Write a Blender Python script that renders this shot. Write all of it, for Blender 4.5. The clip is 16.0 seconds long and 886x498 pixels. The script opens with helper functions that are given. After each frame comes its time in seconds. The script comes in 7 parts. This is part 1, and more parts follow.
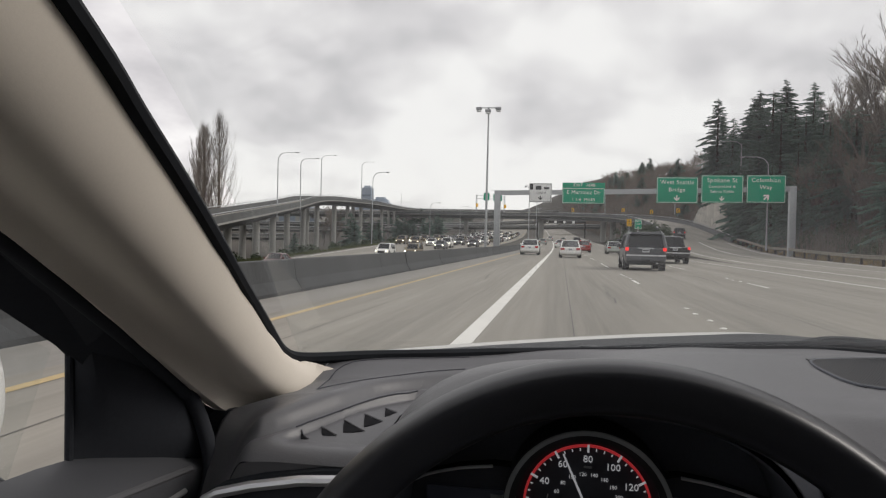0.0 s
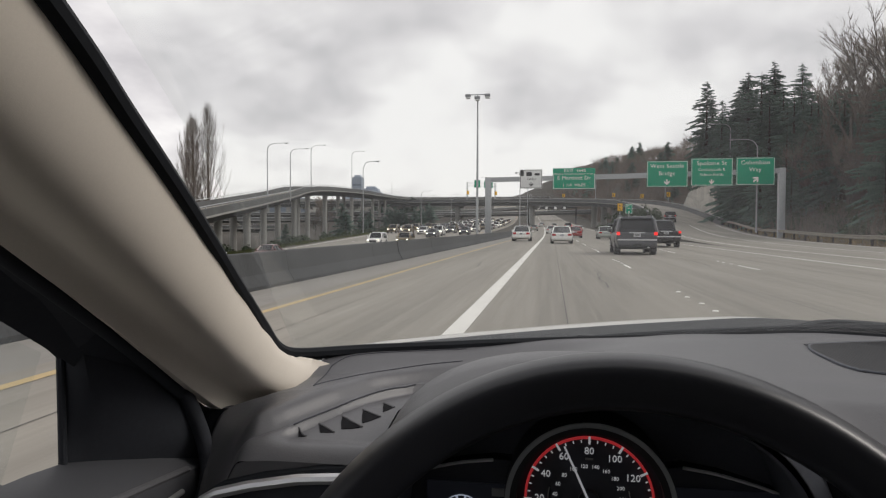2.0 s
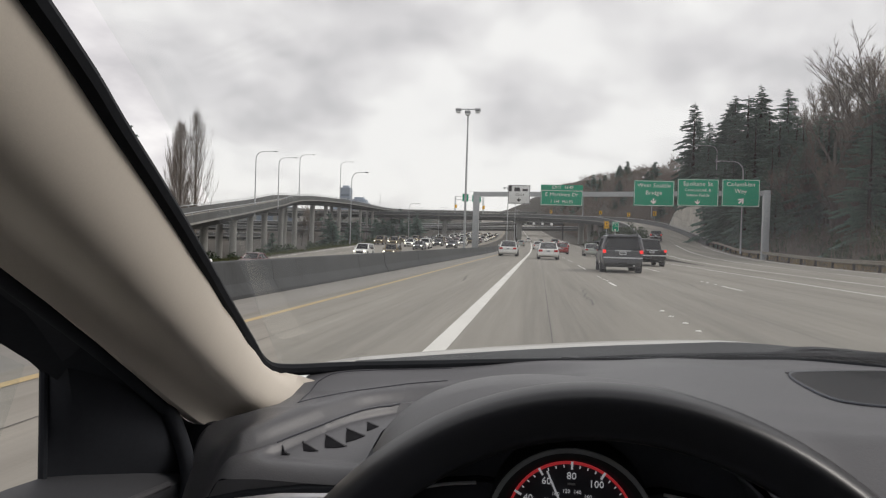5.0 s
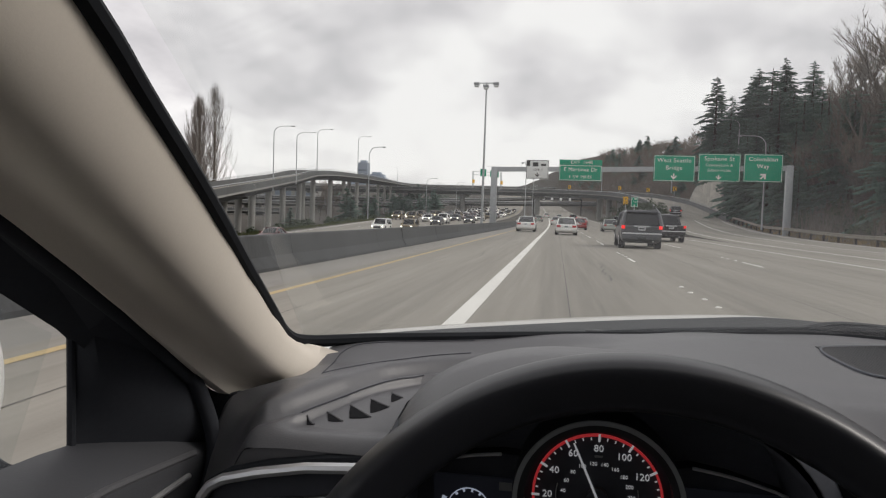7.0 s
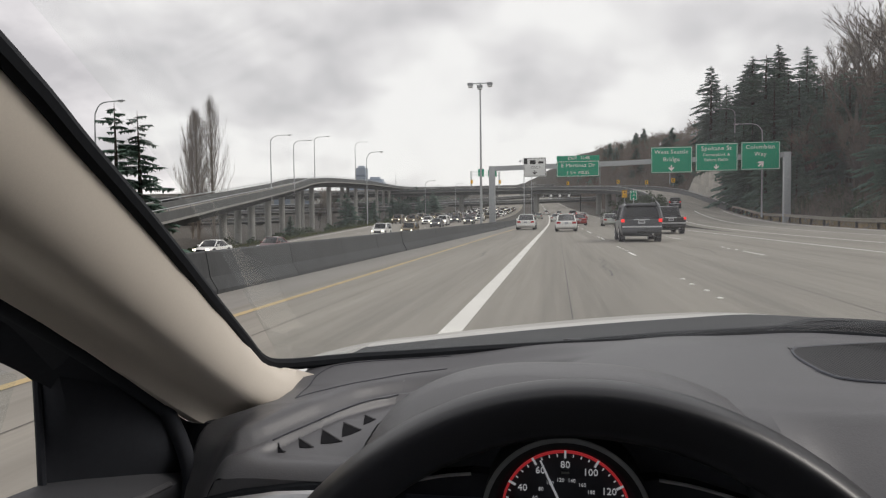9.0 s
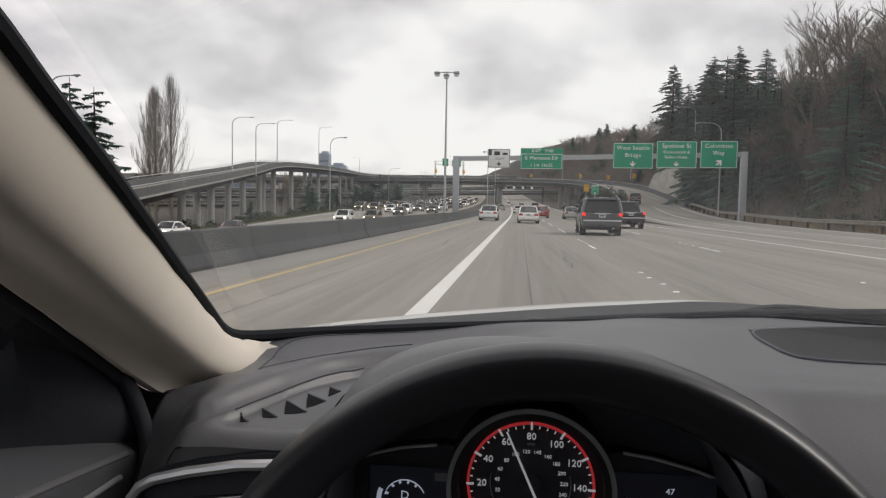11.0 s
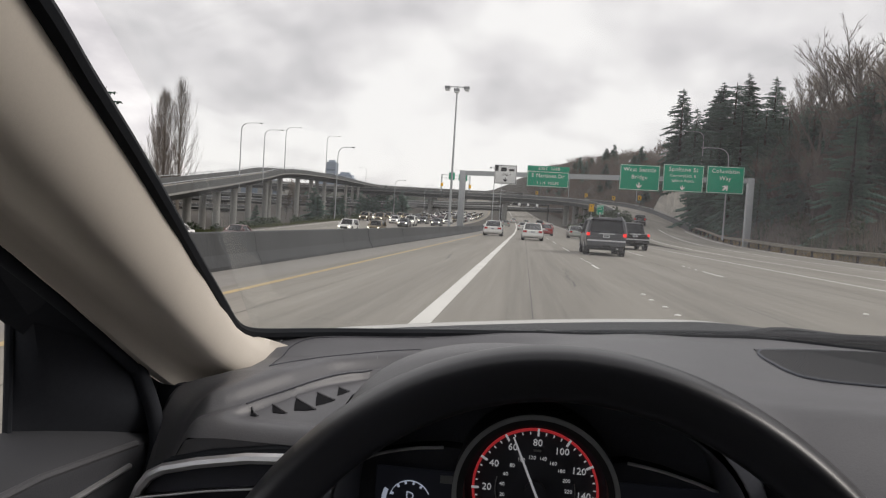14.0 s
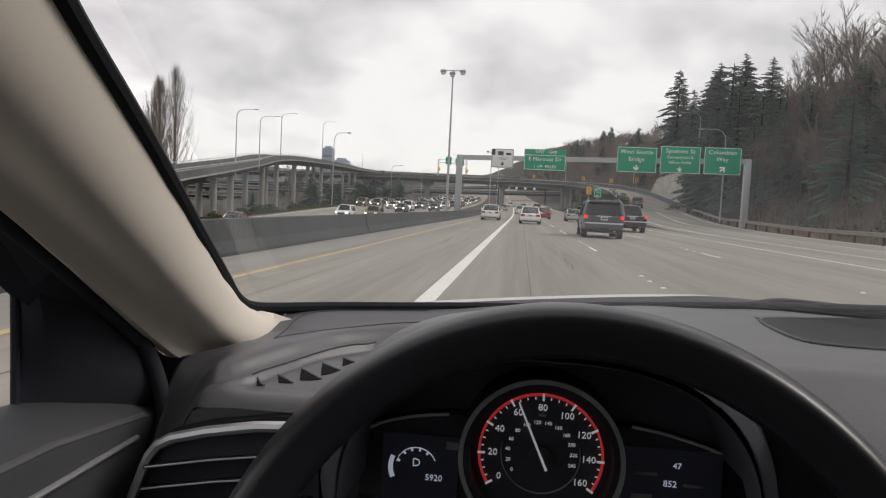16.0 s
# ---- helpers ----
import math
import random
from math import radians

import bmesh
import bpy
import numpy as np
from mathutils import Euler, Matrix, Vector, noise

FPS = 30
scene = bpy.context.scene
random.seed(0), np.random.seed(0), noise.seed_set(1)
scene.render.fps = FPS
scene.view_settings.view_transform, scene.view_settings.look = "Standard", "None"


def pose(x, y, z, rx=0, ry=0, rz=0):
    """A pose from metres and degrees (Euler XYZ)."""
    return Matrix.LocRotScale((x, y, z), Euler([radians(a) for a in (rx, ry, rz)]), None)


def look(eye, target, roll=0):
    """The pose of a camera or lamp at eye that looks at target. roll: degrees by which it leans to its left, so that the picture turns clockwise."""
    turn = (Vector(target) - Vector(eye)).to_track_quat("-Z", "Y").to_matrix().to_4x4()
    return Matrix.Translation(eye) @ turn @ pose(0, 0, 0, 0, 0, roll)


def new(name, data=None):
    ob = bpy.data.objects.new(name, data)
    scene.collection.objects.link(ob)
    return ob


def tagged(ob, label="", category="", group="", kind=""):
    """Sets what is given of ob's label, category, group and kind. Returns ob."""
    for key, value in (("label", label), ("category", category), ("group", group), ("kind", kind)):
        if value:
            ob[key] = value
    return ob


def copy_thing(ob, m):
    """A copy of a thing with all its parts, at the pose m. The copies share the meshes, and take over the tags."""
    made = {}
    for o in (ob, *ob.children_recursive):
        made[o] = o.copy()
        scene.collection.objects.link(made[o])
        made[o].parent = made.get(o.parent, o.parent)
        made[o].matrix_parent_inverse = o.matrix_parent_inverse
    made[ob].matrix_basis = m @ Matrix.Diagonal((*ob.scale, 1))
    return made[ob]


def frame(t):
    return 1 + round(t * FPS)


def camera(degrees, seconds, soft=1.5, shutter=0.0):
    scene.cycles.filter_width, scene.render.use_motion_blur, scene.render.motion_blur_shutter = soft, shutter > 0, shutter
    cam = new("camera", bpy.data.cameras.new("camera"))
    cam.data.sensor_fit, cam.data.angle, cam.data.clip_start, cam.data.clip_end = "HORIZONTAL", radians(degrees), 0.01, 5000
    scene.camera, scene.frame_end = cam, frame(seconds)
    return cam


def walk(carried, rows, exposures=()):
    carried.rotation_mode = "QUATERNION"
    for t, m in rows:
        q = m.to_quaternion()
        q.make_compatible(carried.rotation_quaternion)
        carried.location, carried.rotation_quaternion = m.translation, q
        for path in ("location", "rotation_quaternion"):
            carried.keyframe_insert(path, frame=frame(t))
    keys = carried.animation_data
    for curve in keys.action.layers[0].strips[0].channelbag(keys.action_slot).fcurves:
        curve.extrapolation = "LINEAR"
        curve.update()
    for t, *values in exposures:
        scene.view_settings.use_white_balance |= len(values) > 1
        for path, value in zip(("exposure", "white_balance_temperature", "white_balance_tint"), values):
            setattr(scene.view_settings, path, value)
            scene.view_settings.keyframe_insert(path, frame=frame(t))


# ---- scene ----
cam = camera(65.0, 16.0, soft=1.25)
PATH = [
    (0, (-0.006, 0.035, 1.248), (-0.34, 2.007, 1.221), 1.3),
    (0.5, (-0.018, 0.038, 1.273), (-0.339, 2.012, 1.246), 3.5),
    (1, (-0.022, 0.043, 1.271), (-0.345, 2.017, 1.255), 2.2),
    (1.5, (-0.019, 0.042, 1.265), (-0.339, 2.016, 1.236), 1.1),
    (2, (-0.011, 0.043, 1.252), (-0.321, 2.017, 1.191), 0.2),
    (2.5, (-0.018, 0.041, 1.252), (-0.303, 2.019, 1.198), 1.9),
    (3, (-0.02, 0.046, 1.255), (-0.293, 2.027, 1.242), 1.8),
    (3.5, (-0.014, 0.043, 1.26), (-0.269, 2.027, 1.228), 1.2),
    (4, (-0.012, 0.034, 1.259), (-0.269, 2.017, 1.245), 2.1),
    (6.5, (-0.018, 0.047, 1.262), (-0.318, 2.023, 1.187), 1.0),
    (7, (-0.021, 0.047, 1.255), (-0.341, 2.019, 1.159), 1.9),
    (7.5, (-0.012, 0.041, 1.263), (-0.345, 2.012, 1.205), 1.8),
    (8, (-0.007, 0.046, 1.267), (-0.339, 2.017, 1.204), 1.4),
    (8.5, (-0.007, 0.051, 1.271), (-0.345, 2.022, 1.231), 0.7),
    (9, (0.015, 0.049, 1.274), (-0.309, 2.02, 1.183), -0.7),
    (9.5, (0.013, 0.046, 1.275), (-0.231, 2.03, 1.196), 1.3),
    (10, (0.017, 0.055, 1.255), (-0.23, 2.034, 1.114), -0.7),
    (12.5, (-0.014, 0.05, 1.261), (-0.173, 2.041, 1.176), 4.2),
    (13, (-0.012, 0.05, 1.243), (-0.199, 2.038, 1.133), 3.0),
    (13.5, (0.002, 0.05, 1.248), (-0.194, 2.036, 1.121), 2.1),
    (14, (-0.003, 0.041, 1.25), (-0.229, 2.027, 1.166), 3.5),
    (14.5, (0.0, 0.041, 1.248), (-0.253, 2.022, 1.153), 2.4),
    (15, (0.011, 0.045, 1.242), (-0.224, 2.027, 1.125), 0.8),
    (15.5, (0.007, 0.04, 1.25), (-0.207, 2.026, 1.137), 1.4),
    (16, (-0.007, 0.039, 1.235), (-0.224, 2.023, 1.108), 2.8),
]
walk(cam, [(t, look(eye, target, roll)) for t, eye, target, roll in PATH], exposures=[(0, 0.28, 6620, 11.5), (10.2, 0.30, 6620, 11.5), (12.5, 0.34, 6650, 12.5), (16, 0.34, 6650, 12.5)])

# ---- light: an overcast afternoon ----
SUN_EL, SUN_AZ = radians(40), radians(80)
sky_world = bpy.data.worlds.new("overcast_sky")
scene.world = sky_world
sky_world.use_nodes = True
wt = sky_world.node_tree
wt.nodes.clear()


def wnode(kind, **inputs):
    n = wt.nodes.new(kind)
    for key, value in inputs.items():
        n.inputs[key.replace("_", " ")].default_value = value
    return n


def wlink(a, out, b, into):
    wt.links.new(a.outputs[out], b.inputs[into])


def wmath(op, a, b):
    n = wt.nodes.new("ShaderNodeMath")
    n.operation = op
    for slot, v in ((0, a), (1, b)):
        if isinstance(v, (int, float)):
            n.inputs[slot].default_value = v
        else:
            wt.links.new(v, n.inputs[slot])
    return n.outputs[0]


coord = wnode("ShaderNodeTexCoord")
sep = wnode("ShaderNodeSeparateXYZ")
wlink(coord, "Generated", sep, 0)
zz = wmath("ADD", wmath("MAXIMUM", sep.outputs[2], 0.0), 0.42)
flat = wnode("ShaderNodeCombineXYZ")
wt.links.new(wmath("DIVIDE", sep.outputs[0], zz), flat.inputs[0])
wt.links.new(wmath("DIVIDE", sep.outputs[1], zz), flat.inputs[1])
big = wnode("ShaderNodeTexNoise", Scale=1.05, Detail=8.0, Roughness=0.5, Distortion=0.5)
small = wnode("ShaderNodeTexNoise", Scale=3.4, Detail=8.0, Roughness=0.5, Distortion=0.15)
wlink(flat, 0, big, "Vector")
wlink(flat, 0, small, "Vector")
mixed = wmath("ADD", wmath("MULTIPLY", big.outputs["Fac"], 0.54), wmath("MULTIPLY", small.outputs["Fac"], 0.46))
# the cloud base thins out towards the horizon, where the sky is brighter
horizon = wmath("POWER", wmath("SUBTRACT", 1.0, wmath("MINIMUM", wmath("MAXIMUM", sep.outputs[2], 0.0), 1.0)), 5.0)
tone = wmath("ADD", mixed, wmath("MULTIPLY", horizon, 0.10))
ramp = wnode("ShaderNodeValToRGB")
ramp.color_ramp.elements[0].position, ramp.color_ramp.elements[0].color = 0.425, (4.75, 4.65, 4.78, 1)
ramp.color_ramp.elements[1].position, ramp.color_ramp.elements[1].color = 0.575, (8.3, 8.2, 8.15, 1)
mid = ramp.color_ramp.elements.new(0.50)
mid.color = (6.5, 6.35, 6.45, 1)
wt.links.new(tone, ramp.inputs["Fac"])
sky = wnode("ShaderNodeTexSky")
sky.sky_type, sky.sun_disc, sky.sun_elevation, sky.sun_rotation = "NISHITA", False, SUN_EL, SUN_AZ
veil = wnode("ShaderNodeMix")
veil.data_type = "RGBA"
veil.inputs["Factor"].default_value = 0.94
wt.links.new(sky.outputs[0], veil.inputs[6])
wt.links.new(ramp.outputs[0], veil.inputs[7])
back = wnode("ShaderNodeBackground", Strength=0.1)
out = wnode("ShaderNodeOutputWorld")
wt.links.new(veil.outputs[2], back.inputs["Color"])
wlink(back, 0, out, 0)

sun_data = bpy.data.lights.new("sun", "SUN")
sun_data.energy, sun_data.angle, sun_data.color = 1.15, radians(22), (1.0, 0.96, 0.90)
sun = new("sun", sun_data)
sun.matrix_world = look((90 * math.cos(SUN_EL) * math.sin(SUN_AZ), 90 * math.cos(SUN_EL) * math.cos(SUN_AZ), 90 * math.sin(SUN_EL)), (0, 0, 0))


# ---- materials ----
def material(name, base, rough=0.6, metal=0.0, vary=0.15, scale=6.0, fine=60.0, bump=0.15, bump_scale=None, tint=None,
             objects=0.0, coat=0.0, streak=None, island=0.0, spec=0.5, coat_rough=0.03):
    """A surface with its colour broken up at two scales and a fine relief, in metres of the object's own space."""
    m = bpy.data.materials.new(name)
    m.use_nodes = True
    t = m.node_tree
    b = t.nodes["Principled BSDF"]
    b.inputs["Roughness"].default_value, b.inputs["Metallic"].default_value = rough, metal
    b.inputs["Coat Weight"].default_value, b.inputs["Coat Roughness"].default_value, b.inputs["Specular IOR Level"].default_value = coat, coat_rough, spec
    where = t.nodes.new("ShaderNodeTexCoord")
    vec = where.outputs["Object"]
    if streak:
        mp = t.nodes.new("ShaderNodeMapping")
        mp.inputs["Scale"].default_value = streak
        t.links.new(vec, mp.inputs["Vector"])
        vec = mp.outputs["Vector"]
    n1, n2 = t.nodes.new("ShaderNodeTexNoise"), t.nodes.new("ShaderNodeTexNoise")
    for n, s in ((n1, scale), (n2, fine)):
        n.inputs["Scale"].default_value, n.inputs["Detail"].default_value, n.inputs["Roughness"].default_value = s, 5.0, 0.6
        t.links.new(vec, n.inputs["Vector"])
    add = t.nodes.new("ShaderNodeMath")
    add.operation = "MULTIPLY_ADD"
    t.links.new(n1.outputs["Fac"], add.inputs[0])
    add.inputs[1].default_value = 0.65
    half = t.nodes.new("ShaderNodeMath")
    half.operation = "MULTIPLY"
    half.inputs[1].default_value = 0.35
    t.links.new(n2.outputs["Fac"], half.inputs[0])
    t.links.new(half.outputs[0], add.inputs[2])
    last = add.outputs[0]
    for weight, kind, socket in ((objects, "ShaderNodeObjectInfo", "Random"), (island, "ShaderNodeNewGeometry", "Random Per Island")):
        if weight:
            info = t.nodes.new(kind)
            more = t.nodes.new("ShaderNodeMath")
            more.operation = "MULTIPLY_ADD"
            t.links.new(info.outputs[socket], more.inputs[0])
            more.inputs[1].default_value = weight
            t.links.new(last, more.inputs[2])
            shift = t.nodes.new("ShaderNodeMath")
            shift.operation = "SUBTRACT"
            t.links.new(more.outputs[0], shift.inputs[0])
            shift.inputs[1].default_value = weight / 2
            last = shift.outputs[0]
    r = t.nodes.new("ShaderNodeValToRGB")
    dark = tint or tuple(c * (1 - vary) for c in base)
    light = tuple(min(1.0, c * (1 + vary)) for c in base)
    r.color_ramp.elements[0].position, r.color_ramp.elements[0].color = 0.32, (*dark, 1)
    r.color_ramp.elements[1].position, r.color_ramp.elements[1].color = 0.68, (*light, 1)
    t.links.new(last, r.inputs["Fac"])
    t.links.new(r.outputs["Color"], b.inputs["Base Color"])
    rr = t.nodes.new("ShaderNodeMapRange")
    rr.inputs["To Min"].default_value, rr.inputs["To Max"].default_value = max(0.02, rough - 0.07), min(1.0, rough + 0.07)
    t.links.new(n1.outputs["Fac"], rr.inputs["Value"])
    t.links.new(rr.outputs["Result"], b.inputs["Roughness"])
    if bump:
        bn = n2
        if bump_scale:
            bn = t.nodes.new("ShaderNodeTexNoise")
            bn.inputs["Scale"].default_value, bn.inputs["Detail"].default_value = bump_scale, 3.0
            t.links.new(where.outputs["Object"], bn.inputs["Vector"])
        bp = t.nodes.new("ShaderNodeBump")
        bp.inputs["Strength"].default_value, bp.inputs["Distance"].default_value = bump, 0.3 / (bump_scale or fine)
        t.links.new(bn.outputs["Fac"], bp.inputs["Height"])
        t.links.new(bp.outputs["Normal"], b.inputs["Normal"])
    return m


def glass(name, tint=(0.93, 0.96, 0.95), gloss=0.06, rough=0.0, haze_most=0.042):
    m = bpy.data.materials.new(name)
    m.use_nodes = True
    t = m.node_tree
    t.nodes.clear()
    o, mix = t.nodes.new("ShaderNodeOutputMaterial"), t.nodes.new("ShaderNodeMixShader")
    tr, gl = t.nodes.new("ShaderNodeBsdfTransparent"), t.nodes.new("ShaderNodeBsdfGlossy")
    tr.inputs["Color"].default_value = (*tint, 1)
    gl.inputs["Roughness"].default_value = rough
    fr = t.nodes.new("ShaderNodeFresnel")
    fr.inputs["IOR"].default_value = 1.0 + gloss * 5
    t.links.new(fr.outputs[0], mix.inputs["Fac"])
    t.links.new(tr.outputs[0], mix.inputs[1])
    t.links.new(gl.outputs[0], mix.inputs[2])
    # a thin added film, uneven, that catches the daylight and stands for haze
    film, over, haze_noise = t.nodes.new("ShaderNodeBsdfTranslucent"), t.nodes.new("ShaderNodeMixShader"), t.nodes.new("ShaderNodeTexNoise")
    film.inputs["Color"].default_value = (0.85, 0.87, 0.9, 1)
    haze_noise.inputs["Scale"].default_value, haze_noise.inputs["Detail"].default_value = 5.0, 4.0
    where = t.nodes.new("ShaderNodeTexCoord")
    t.links.new(where.outputs["Object"], haze_noise.inputs["Vector"])
    amount = t.nodes.new("ShaderNodeMapRange")
    amount.inputs["To Min"].default_value, amount.inputs["To Max"].default_value = haze_most * 0.4, haze_most * 1.6
    t.links.new(haze_noise.outputs["Fac"], amount.inputs["Value"])
    t.links.new(amount.outputs["Result"], over.inputs["Fac"])
    t.links.new(mix.outputs[0], over.inputs[1])
    t.links.new(film.outputs[0], over.inputs[2])
    t.links.new(over.outputs[0], o.inputs["Surface"])
    return m


def glowing(name, colour, strength):
    m = bpy.data.materials.new(name)
    m.use_nodes = True
    b = m.node_tree.nodes["Principled BSDF"]
    b.inputs["Base Color"].default_value = (*(c * 0.5 for c in colour), 1)
    b.inputs["Emission Color"].default_value, b.inputs["Emission Strength"].default_value = (*colour, 1), strength
    b.inputs["Roughness"].default_value = 0.4
    return m


